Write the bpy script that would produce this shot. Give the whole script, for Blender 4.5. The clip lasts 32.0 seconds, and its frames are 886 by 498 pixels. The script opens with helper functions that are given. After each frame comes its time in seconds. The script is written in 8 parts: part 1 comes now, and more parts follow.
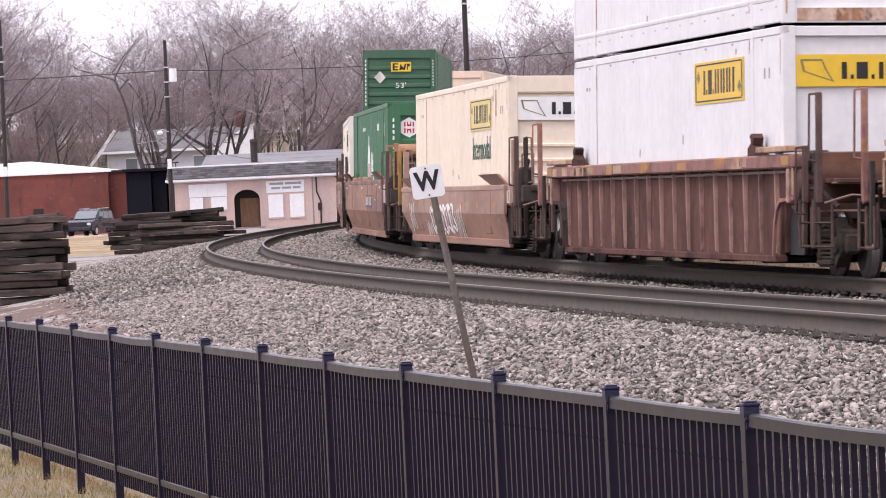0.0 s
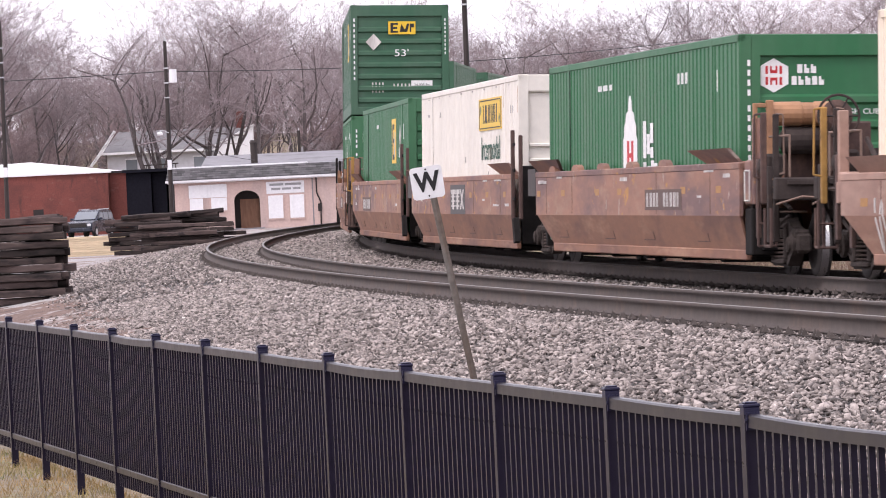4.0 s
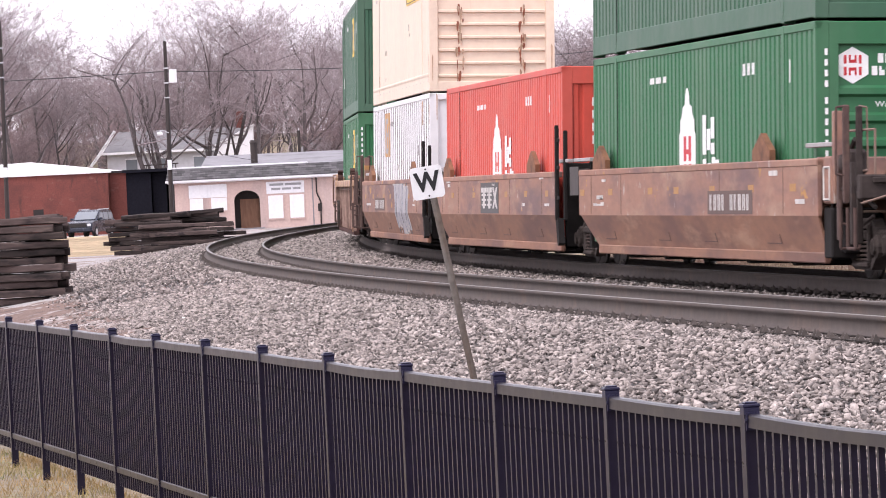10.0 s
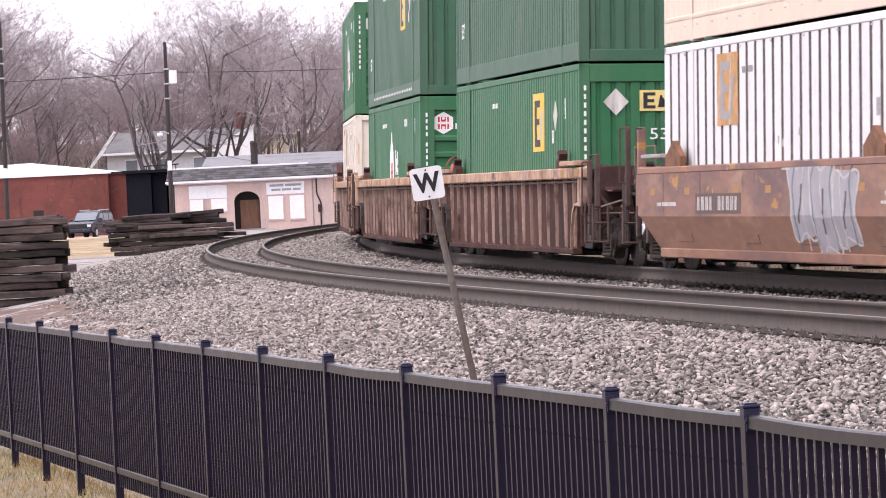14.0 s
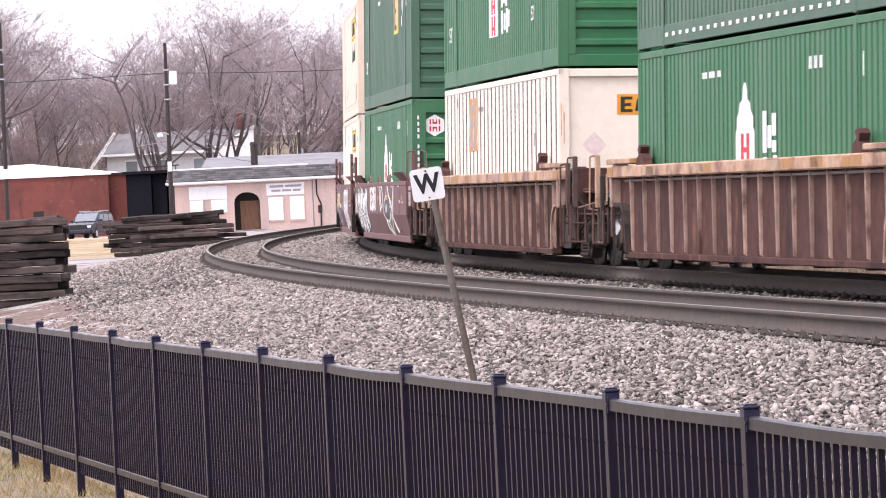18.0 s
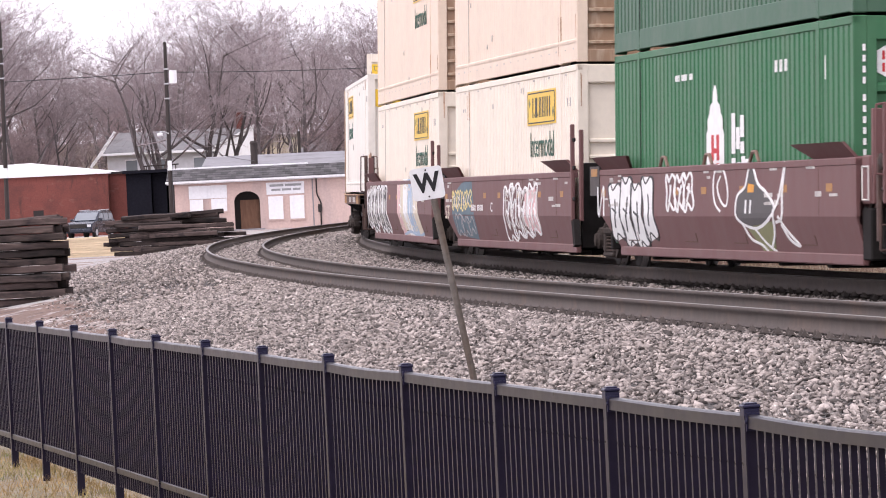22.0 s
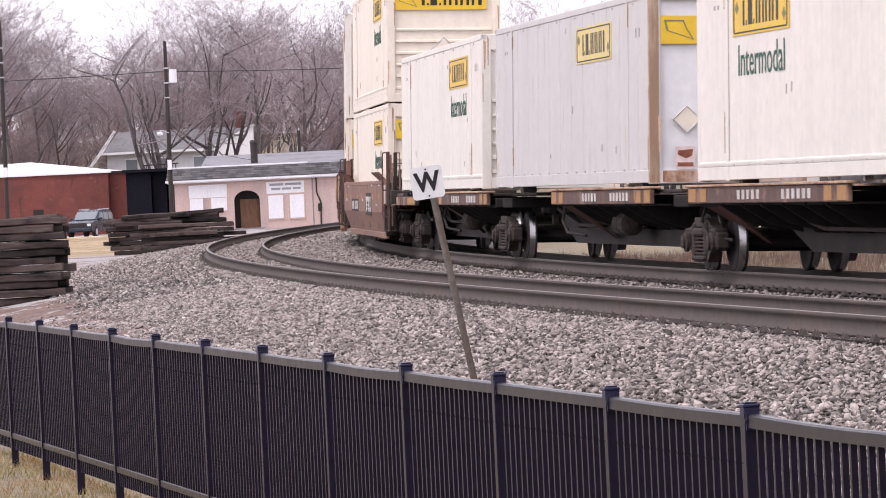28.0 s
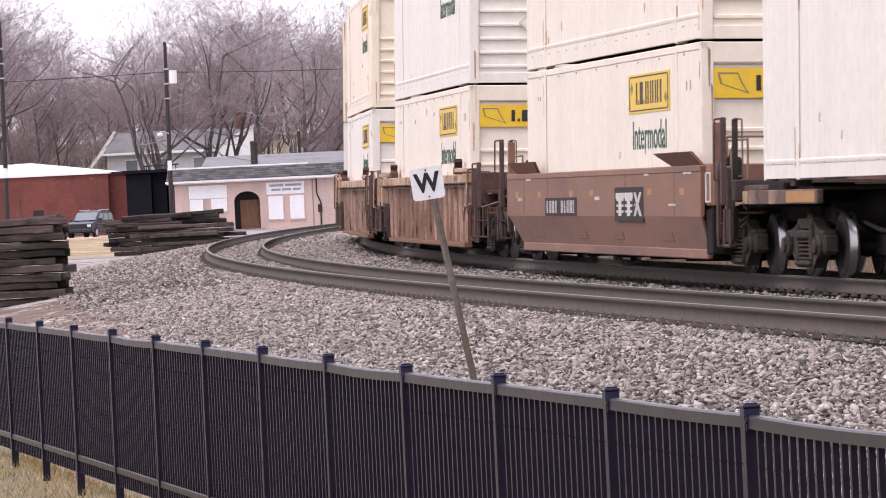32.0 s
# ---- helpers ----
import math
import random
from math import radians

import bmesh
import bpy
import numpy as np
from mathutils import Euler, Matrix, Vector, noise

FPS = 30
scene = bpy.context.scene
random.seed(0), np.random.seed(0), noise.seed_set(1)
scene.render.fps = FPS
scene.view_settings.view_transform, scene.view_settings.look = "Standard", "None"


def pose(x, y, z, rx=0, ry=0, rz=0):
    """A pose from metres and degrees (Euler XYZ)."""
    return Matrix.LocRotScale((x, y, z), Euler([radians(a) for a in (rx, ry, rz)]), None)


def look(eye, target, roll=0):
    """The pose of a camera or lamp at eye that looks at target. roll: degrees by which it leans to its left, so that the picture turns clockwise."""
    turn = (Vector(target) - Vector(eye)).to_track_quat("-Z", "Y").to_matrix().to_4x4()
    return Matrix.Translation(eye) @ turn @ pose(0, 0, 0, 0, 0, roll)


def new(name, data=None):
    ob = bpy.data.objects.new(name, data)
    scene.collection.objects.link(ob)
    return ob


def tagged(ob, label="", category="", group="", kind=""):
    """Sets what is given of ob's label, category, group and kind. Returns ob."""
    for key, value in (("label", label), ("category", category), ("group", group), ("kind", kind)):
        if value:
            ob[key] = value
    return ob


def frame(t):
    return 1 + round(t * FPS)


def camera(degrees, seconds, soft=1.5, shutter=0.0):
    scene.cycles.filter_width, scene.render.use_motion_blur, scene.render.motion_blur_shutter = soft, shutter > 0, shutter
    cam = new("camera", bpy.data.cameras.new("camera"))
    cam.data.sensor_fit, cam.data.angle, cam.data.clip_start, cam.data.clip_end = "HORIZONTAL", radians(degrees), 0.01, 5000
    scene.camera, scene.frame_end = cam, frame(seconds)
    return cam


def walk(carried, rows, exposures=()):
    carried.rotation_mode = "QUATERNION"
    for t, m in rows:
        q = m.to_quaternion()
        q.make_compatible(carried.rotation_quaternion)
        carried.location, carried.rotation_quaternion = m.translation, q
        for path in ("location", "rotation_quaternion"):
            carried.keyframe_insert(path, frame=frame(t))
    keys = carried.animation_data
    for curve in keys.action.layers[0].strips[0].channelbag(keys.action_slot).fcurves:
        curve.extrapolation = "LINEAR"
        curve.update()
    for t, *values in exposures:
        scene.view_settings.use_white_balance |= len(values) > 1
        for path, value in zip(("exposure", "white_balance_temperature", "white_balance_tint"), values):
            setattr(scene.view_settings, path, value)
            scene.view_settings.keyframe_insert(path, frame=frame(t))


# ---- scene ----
# Heights are counted from the rail tops of the track that the train runs on.
EYE_Z = 1.526
FOCAL = 8687.6            # focal length in picture widths of 1568
TILT = math.atan(122.1 / FOCAL)
cam = camera(math.degrees(2 * math.atan(784 / FOCAL)), 32.0, soft=1.0, shutter=0.2)

# the tripod trembles a little: seconds and sway, in hundredths of a milliradian
SWAY = ((0, -17), (0.5, -17), (1, 0), (1.5, -17), (2, -17), (2.5, 0), (3, -17), (3.5, 0), (5.5, 0), (6, -10), (6.5, 0), (7, -17),
        (7.5, -17), (8, 0), (8.5, -12), (9, 0), (10, 0), (10.5, 0), (11, 19), (11.5, 53), (12, 36), (12.5, -17), (13, 36), (13.5, 0),
        (14, 17), (14.5, 0), (16.5, 17), (17, 0), (17.5, 36), (18, 36), (18.5, 17), (19, -17), (19.5, 53), (20, 53), (20.5, 19), (21, 0),
        (21.5, 17), (22, 17), (22.5, -17), (23, -17), (23.5, 0), (24, 0), (24.5, -17), (25, 9), (25.5, -17), (27.5, -17), (28, 0),
        (28.5, 0), (29, 36), (29.5, 0), (30, 17), (30.5, 0), (31, 0), (31.5, 17), (32, 17))


def eye_pose(sway):
    return look((0, 0, EYE_Z), (0, 100, EYE_Z - 100 * math.tan(TILT - sway * 1e-5)), roll=-2.70)


# the clip's camera opens up a little while dark containers fill the view: seconds, stops, white balance
LIFT, KELVIN, TINT = 0.61, 6500, 17
EXPOSURE = [(t, LIFT + e, KELVIN, TINT) for t, e in ((0, 0.0), (3, 0.04), (6, 0.14), (9, 0.3), (13, 0.2), (16, 0.4), (17.5, 0.44), (19, 0.34), (21, 0.22), (23, 0.1), (28, 0.0), (32, 0.0))]
walk(cam, [(t, eye_pose(a)) for t, a in SWAY], exposures=EXPOSURE)

# ---- light: a bright overcast sky ----
SUN_UP, SUN_TURN = 55.0, 228.0
world = bpy.data.worlds.new("overcast_sky")
scene.world = world
world.use_nodes = True
wn = world.node_tree
sky = wn.nodes.new("ShaderNodeTexSky")
sky.sky_type, sky.sun_disc = "NISHITA", False
sky.sun_elevation, sky.sun_rotation = radians(SUN_UP), radians(SUN_TURN)
sky.dust_density, sky.air_density = 3.0, 1.0
pale = wn.nodes.new("ShaderNodeMix")
pale.data_type = "RGBA"
pale.inputs[0].default_value = 0.86
pale.inputs[7].default_value = (8.7, 8.5, 9.2, 1)
wn.links.new(sky.outputs[0], pale.inputs[6])
back = wn.nodes["Background"]
back.inputs[1].default_value = 0.125
wn.links.new(pale.outputs[2], back.inputs[0])
sun = new("sun", bpy.data.lights.new("sun", "SUN"))
sun.data.energy, sun.data.angle, sun.data.color = 1.0, radians(25), (1.0, 0.96, 0.92)
# the sun stands behind the camera, to its left
sun_way = Vector((math.sin(radians(SUN_TURN)) * math.cos(radians(SUN_UP)), math.cos(radians(SUN_TURN)) * math.cos(radians(SUN_UP)), math.sin(radians(SUN_UP))))
sun.matrix_world = look(sun_way * 100, (0, 0, 0))


# ---- tools ----
class Geo:
    """Gathers points and faces for one mesh."""

    def __init__(self):
        self.v, self.f = [], []

    def add(self, pts, faces):
        n = len(self.v)
        self.v += [tuple(p) for p in pts]
        self.f += [tuple(n + i for i in f) for f in faces]
        return self

    def box(self, x0, x1, y0, y1, z0, z1):
        return self.add([(x0, y0, z0), (x1, y0, z0), (x1, y1, z0), (x0, y1, z0), (x0, y0, z1), (x1, y0, z1), (x1, y1, z1), (x0, y1, z1)],
                        [(3, 2, 1, 0), (4, 5, 6, 7), (0, 1, 5, 4), (1, 2, 6, 5), (2, 3, 7, 6), (3, 0, 4, 7)])

    def bevel_box(self, x0, x1, y0, y1, z0, z1, b):
        """A box with chamfered edges."""
        pts = []
        for sz in (0, 1):
            z, zi = (z0, z0 + b) if sz == 0 else (z1, z1 - b)
            pts += [(x0 + b, y0 + b, z), (x1 - b, y0 + b, z), (x1 - b, y1 - b, z), (x0 + b, y1 - b, z)]
            pts += [(x0 + b, y0, zi), (x1 - b, y0, zi), (x1, y0 + b, zi), (x1, y1 - b, zi), (x1 - b, y1, zi), (x0 + b, y1, zi), (x0, y1 - b, zi), (x0, y0 + b, zi)]
        low = [(3, 2, 1, 0), (0, 1, 5, 4), (1, 2, 7, 6), (2, 3, 9, 8), (3, 0, 11, 10), (1, 6, 5), (2, 8, 7), (3, 10, 9), (0, 4, 11)]
        faces = low + [tuple(12 + i for i in reversed(f)) for f in low]
        faces += [(4 + i, 4 + (i + 1) % 8, 16 + (i + 1) % 8, 16 + i) for i in range(8)]
        return self.add(pts, faces)

    def prism(self, profile, a0, a1, axis="x"):
        """A closed outline pushed along an axis: points (y, z) for x, (x, z) for y, (x, y) for z."""
        put = {"x": lambda a, p: (a, p[0], p[1]), "y": lambda a, p: (p[0], a, p[1]), "z": lambda a, p: (p[0], p[1], a)}[axis]
        n = len(profile)
        pts = [put(a0, p) for p in profile] + [put(a1, p) for p in profile]
        faces = [tuple(range(n)), tuple(range(2 * n - 1, n - 1, -1))]
        faces += [(i, n + i, n + (i + 1) % n, (i + 1) % n) for i in range(n)]
        return self.add(pts, faces)

    def tube(self, p0, p1, r, n=8, r1=None, cap=True):
        p0, p1 = Vector(p0), Vector(p1)
        d = (p1 - p0).normalized()
        a = d.cross(Vector((0, 0, 1)) if abs(d.z) < 0.9 else Vector((1, 0, 0))).normalized()
        b = d.cross(a)
        ring = [a * math.cos(2 * math.pi * i / n) + b * math.sin(2 * math.pi * i / n) for i in range(n)]
        pts = [p0 + q * r for q in ring] + [p1 + q * (r if r1 is None else r1) for q in ring]
        faces = [(i, (i + 1) % n, n + (i + 1) % n, n + i) for i in range(n)]
        if cap:
            faces += [tuple(range(n - 1, -1, -1)), tuple(range(n, 2 * n))]
        return self.add(pts, faces)

    def lathe(self, origin, axis, rings, n=16):
        """Turned shape: rings of (distance along the axis, radius)."""
        o, d = Vector(origin), Vector(axis).normalized()
        a = d.cross(Vector((0, 0, 1)) if abs(d.z) < 0.9 else Vector((1, 0, 0))).normalized()
        b = d.cross(a)
        pts = [o + d * h + (a * math.cos(2 * math.pi * i / n) + b * math.sin(2 * math.pi * i / n)) * r for h, r in rings for i in range(n)]
        faces = [(k * n + i, k * n + (i + 1) % n, (k + 1) * n + (i + 1) % n, (k + 1) * n + i) for k in range(len(rings) - 1) for i in range(n)]
        faces += [tuple(range(n - 1, -1, -1)), tuple(range((len(rings) - 1) * n, len(rings) * n))]
        return self.add(pts, faces)

    def path(self, pts, r, n=6):
        for p, q in zip(pts, pts[1:]):
            self.tube(p, q, r, n)
        return self

    def mesh(self, name, material=None, smooth=False):
        me = bpy.data.meshes.new(name)
        me.from_pydata(self.v, [], self.f)
        me.update()
        if smooth:
            me.polygons.foreach_set("use_smooth", [True] * len(me.polygons))
        if material is not None:
            me.materials.append(material)
        return me


def part(name, geo, material, parent, label="", smooth=False, at=None):
    """Links one mesh under a thing or under a part."""
    me = geo if isinstance(geo, bpy.types.Mesh) else geo.mesh(name, material, smooth)
    ob = new(name, me)
    ob.parent = parent
    if at is not None:
        ob.matrix_basis = at
    if label:
        ob["label"] = label
    return ob


def thing(name, label, category, m=None, group="", kind="", geo=None, material=None, smooth=False):
    """A top-level thing: an Empty, or a mesh when geo is given."""
    ob = new(name, None if geo is None else geo.mesh(name, material, smooth))
    if m is not None:
        ob.matrix_basis = m
    return tagged(ob, label, category, group, kind)


def words(text, size, name="writing", material=None, squeeze=1.0, lines=1.0, bold=0.0):
    """A flat mesh of letters in the XZ plane, facing -Y, centred, cut 4 mm thick."""
    cu = bpy.data.curves.new(name, "FONT")
    cu.body, cu.size, cu.align_x, cu.align_y, cu.extrude, cu.space_line = text, size, "CENTER", "CENTER", 0.002, lines
    cu.resolution_u, cu.offset = 3, bold * size
    ob = bpy.data.objects.new(name, cu)
    scene.collection.objects.link(ob)
    dg = bpy.context.evaluated_depsgraph_get()
    me = bpy.data.meshes.new_from_object(ob.evaluated_get(dg))
    bpy.data.objects.remove(ob)
    me.transform(Matrix.Rotation(radians(90), 4, "X") @ Matrix.Diagonal((squeeze, 1, 1, 1)))
    me.materials.clear()
    me.materials.append(material)
    return me


# ---- materials ----
def surface(name, base, rough=0.7, metal=0.0, grain=(0.85, 1.12, 8.0), stain=None, bump=(0.0, 40.0), stretch=(1, 1, 1), vary=0.0, island=False, spec=0.4):
    """A painted, stony or wooden surface: a base colour with grain, a stain at a larger scale, fine relief, and a shade of its own for each piece.
    stain: (colour, scale, from, to, stretch)."""
    m = bpy.data.materials.new(name)
    m.use_nodes = True
    nt = m.node_tree
    N, L = nt.nodes, nt.links
    b = N["Principled BSDF"]
    b.inputs["Roughness"].default_value, b.inputs["Metallic"].default_value = rough, metal
    b.inputs["Specular IOR Level"].default_value = spec
    tc = N.new("ShaderNodeTexCoord")

    def noise_at(scale, detail, stretch_, seed=0.0):
        mp = N.new("ShaderNodeMapping")
        mp.inputs["Scale"].default_value = stretch_
        mp.inputs["Location"].default_value = (seed, seed * 0.7, seed * 1.3)
        L.new(tc.outputs["Object"], mp.inputs["Vector"])
        n = N.new("ShaderNodeTexNoise")
        n.inputs["Scale"].default_value, n.inputs["Detail"].default_value, n.inputs["Roughness"].default_value = scale, detail, 0.62
        if vary:
            info = N.new("ShaderNodeObjectInfo")
            sc = N.new("ShaderNodeVectorMath")
            sc.operation = "MULTIPLY_ADD"
            sc.inputs[1].default_value = (37.0, 23.0, 51.0)
            L.new(info.outputs["Random"], sc.inputs[0])
            L.new(mp.outputs[0], sc.inputs[2])
            L.new(sc.outputs[0], n.inputs["Vector"])
        else:
            L.new(mp.outputs[0], n.inputs["Vector"])
        return n

    def ramp(source, a, c):
        r = N.new("ShaderNodeMapRange")
        r.inputs[1].default_value, r.inputs[2].default_value, r.inputs[3].default_value, r.inputs[4].default_value = 0.3, 0.7, a, c
        L.new(source, r.inputs[0])
        return r.outputs[0]

    def mix(kind, fac, a, c):
        x = N.new("ShaderNodeMix")
        x.data_type, x.blend_type = "RGBA", kind
        for slot, val in ((0, fac), (6, a), (7, c)):
            if hasattr(val, "default_value"):
                L.new(val, x.inputs[slot])
            else:
                x.inputs[slot].default_value = val
        return x.outputs[2]

    fine = noise_at(grain[2], 6.0, stretch)
    shade = ramp(fine.outputs[0], grain[0], grain[1])
    col = mix("MULTIPLY", 1.0, (*base, 1), (1, 1, 1, 1))
    comb = N.new("ShaderNodeCombineColor")
    for i in range(3):
        L.new(shade, comb.inputs[i])
    if stain:
        stains = stain if isinstance(stain, list) else [stain]
        for k, (colour, scale, lo, hi, st) in enumerate(stains):
            big = noise_at(scale, 4.0, st, 3.7 + 11 * k)
            r = N.new("ShaderNodeMapRange")
            r.inputs[1].default_value, r.inputs[2].default_value = lo, hi
            L.new(big.outputs[0], r.inputs[0])
            col = mix("MIX", r.outputs[0], col, (*colour, 1))
    col = mix("MULTIPLY", 1.0, col, comb.outputs[0])
    if vary:
        src = N.new("ShaderNodeNewGeometry").outputs["Random Per Island"] if island else N.new("ShaderNodeObjectInfo").outputs["Random"]
        r = N.new("ShaderNodeMapRange")
        r.inputs[3].default_value, r.inputs[4].default_value = 1 - vary, 1 + vary
        L.new(src, r.inputs[0])
        cc = N.new("ShaderNodeCombineColor")
        for i in range(3):
            L.new(r.outputs[0], cc.inputs[i])
        col = mix("MULTIPLY", 1.0, col, cc.outputs[0])
    L.new(col, b.inputs["Base Color"])
    rr = N.new("ShaderNodeMapRange")
    rr.inputs[3].default_value, rr.inputs[4].default_value = max(0.05, rough - 0.1), min(1.0, rough + 0.12)
    L.new(fine.outputs[0], rr.inputs[0])
    L.new(rr.outputs[0], b.inputs["Roughness"])
    if bump[0]:
        bn = noise_at(bump[1], 5.0, stretch, 9.0)
        bp = N.new("ShaderNodeBump")
        bp.inputs["Strength"].default_value, bp.inputs["Distance"].default_value = 0.6, bump[0]
        L.new(bn.outputs[0], bp.inputs["Height"])
        L.new(bp.outputs[0], b.inputs["Normal"])
    return m


DOWN = (1.0, 1.0, 0.12)   # streaks that run down
M_STONE = surface("ballast_stone", (0.27, 0.233, 0.215), 0.85, grain=(0.7, 1.3, 14), stain=((0.52, 0.48, 0.45), 9.0, 0.63, 0.68, (1, 1, 1)), bump=(0.01, 30), vary=0.75, island=True)
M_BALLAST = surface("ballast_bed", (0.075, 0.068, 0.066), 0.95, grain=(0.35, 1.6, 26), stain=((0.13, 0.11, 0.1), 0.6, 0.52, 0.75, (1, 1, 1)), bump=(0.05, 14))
M_GROUND = surface("earth_and_grass", (0.26, 0.2, 0.125), 0.95, grain=(0.6, 1.3, 12), stain=[((0.22, 0.2, 0.16), 0.35, 0.45, 0.62, (1, 1, 1)), ((0.16, 0.19, 0.08), 0.8, 0.55, 0.7, (1, 1, 1))], bump=(0.04, 20))
M_YARD = surface("gravel_yard", (0.34, 0.325, 0.32), 0.95, grain=(0.55, 1.4, 18), stain=[((0.2, 0.13, 0.105), 0.33, 0.47, 0.6, (1, 1, 1)), ((0.52, 0.5, 0.49), 0.5, 0.6, 0.68, (1, 0.4, 1))], bump=(0.04, 16))
M_EARTH = surface("red_brown_earth", (0.16, 0.105, 0.085), 0.95, grain=(0.5, 1.45, 10), stain=[((0.38, 0.35, 0.335), 1.3, 0.53, 0.62, (1, 0.35, 1)), ((0.09, 0.06, 0.052), 1.6, 0.58, 0.7, (1, 0.3, 1))], bump=(0.05, 12))
M_RAIL = surface("rail_steel", (0.078, 0.063, 0.057), 0.9, 0.0, grain=(0.8, 1.2, 6), stain=((0.1, 0.072, 0.06), 1.5, 0.5, 0.7, (1, 1, 1)), bump=(0.002, 60))
M_HEAD = surface("rail_running_band", (0.2, 0.182, 0.172), 0.55, 0.3, grain=(0.85, 1.1, 5))
M_TIE = surface("old_tie_wood", (0.075, 0.062, 0.056), 0.92, grain=(0.6, 1.4, 9), stretch=(0.15, 1, 1), bump=(0.012, 22), vary=0.3)
M_FENCE = surface("black_fence_paint", (0.0122, 0.0094, 0.0198), 0.3, grain=(0.8, 1.25, 9), stain=((0.014, 0.011, 0.018), 2.2, 0.55, 0.75, DOWN), spec=0.16)
M_FENCERAIL = surface("black_rail_paint", (0.0125, 0.0098, 0.016), 0.3, grain=(0.8, 1.25, 9), stain=((0.022, 0.018, 0.02), 1.4, 0.55, 0.72, (1, 1, 0.5)), spec=0.2)
M_CAP = surface("post_cap_plastic", (0.012, 0.011, 0.034), 0.35, grain=(0.9, 1.1, 9), spec=0.3)


# ---- the line of the tracks: arc length s grows away from the camera, offset o towards the outer side of the curve ----
STEP = 0.5
S_ALL = np.arange(-160.0, 520.0 + STEP / 2, STEP)
BEND = np.where(S_ALL < -50, 0.0, np.where(S_ALL > 110, 0.00128, 1.3413e-3 + 1.7785e-5 * S_ALL - 1.6685e-7 * S_ALL ** 2))
S_ZERO = int(np.argmin(abs(S_ALL)))
HEAD = np.concatenate([[0], np.cumsum((BEND[1:] + BEND[:-1]) / 2 * STEP)])
HEAD = HEAD - HEAD[S_ZERO] - 0.13721
LINE_X = np.concatenate([[0], np.cumsum((np.sin(HEAD[1:]) + np.sin(HEAD[:-1])) / 2 * STEP)])
LINE_Y = np.concatenate([[0], np.cumsum((np.cos(HEAD[1:]) + np.cos(HEAD[:-1])) / 2 * STEP)])
LINE_X = LINE_X - LINE_X[S_ZERO] + 4.0
LINE_Y = LINE_Y - LINE_Y[S_ZERO] + 76.254
CANT, CANT_NEAR = 0.0392, 0.0237


def on_line(s, o=0.0):
    h = np.interp(s, S_ALL, HEAD)
    return np.interp(s, S_ALL, LINE_X) - o * np.cos(h), np.interp(s, S_ALL, LINE_Y) + o * np.sin(h), h


def near_gap(s):
    return 4.424 - 0.00075 * np.clip(s, -60, 130)


def near_z(s):
    return 0.074 - 0.00132 * np.clip(s, -60, 150)


def offset_of(x, y):
    s = np.interp(y, LINE_Y, S_ALL)
    for _ in range(3):
        cx, cy, h = on_line(s)
        s = s + (x - cx) * np.sin(h) + (y - cy) * np.cos(h)
    cx, cy, h = on_line(s)
    return s, -(x - cx) * np.cos(h) + (y - cy) * np.sin(h)


def ground_z(x, y):
    """The lie of the land: the raised bed of the tracks, the low ground on both sides, the wooded rise behind."""
    s, o = offset_of(x, y)
    flat = -0.93 - 0.0013 * np.clip(y - 200, 0, 130)
    bed = -0.245 + np.clip(near_z(s), -0.12, 0.1) * np.clip((o - 1.8) / 2.0, 0, 1)
    t = np.clip((o - 6.25) / 5.4, 0, 1)
    out = bed + (flat - bed) * t
    ti = np.clip((-2.3 - o) / 1.6, 0, 1)
    z = np.where(o > 0, out, bed + (-0.85 - bed) * ti)
    far = np.clip((np.hypot(x - 4, y - 76) - 285) / 120, 0, 1)
    z = z * (1 - far) + flat * far
    return z + 9.0 * np.clip((y - 345) / 180, 0, 1) ** 1.3


def lines(a, b, core0, core1, fine, coarse):
    v = list(np.arange(core0, core1 + 1e-6, fine))
    g = fine
    x = core1
    while x < b:
        g = min(g * 1.35, coarse)
        x += g
        v.append(x)
    g, x = fine, core0
    while x > a:
        g = min(g * 1.35, coarse)
        x -= g
        v.insert(0, x)
    return np.array(v)


def sheet(name, xs, ys, zf, material, label, category, lift=0.0, keep=None):
    X, Y = np.meshgrid(xs, ys)
    Z = zf(X, Y) + lift
    nx, ny = len(xs), len(ys)
    i = np.arange(nx - 1)[None, :] + np.arange(ny - 1)[:, None] * nx
    quads = np.stack([i, i + 1, i + 1 + nx, i + nx], -1).reshape(-1, 4)
    if keep is not None:
        k = keep(X, Y).ravel()
        quads = quads[k[quads].all(1)]
    me = bpy.data.meshes.new(name)
    me.from_pydata(np.stack([X, Y, Z], -1).reshape(-1, 3).tolist(), [], quads.tolist())
    me.polygons.foreach_set("use_smooth", [True] * len(me.polygons))
    me.materials.append(material)
    return tagged(new(name, me), label, category, kind="structure")


def rough_ground(x, y):
    return ground_z(x, y) - 0.065


sheet("ground", lines(-2600, 2600, -45, 60, 0.7, 300), lines(-600, 4200, 0, 350, 1.2, 300), rough_ground, M_GROUND,
      "dry winter grass and bare earth beside the railway", "ground")


def stone_edge(s):
    """How far out the loose stones reach along the shoulder."""
    return np.interp(s, [-9, -5, -1, 10, 20], [11.4, 10.2, 8.9, 8.75, 8.9]) + 0.22 * np.sin(s * 0.9) + 0.12 * np.sin(s * 2.3)


def on_earth(x, y):
    s, o = offset_of(x, y)
    return (o > stone_edge(s) - 0.35) & (y > 60) & (y < 103 + 1.5 * np.sin(x * 1.7)) & (x > -16)


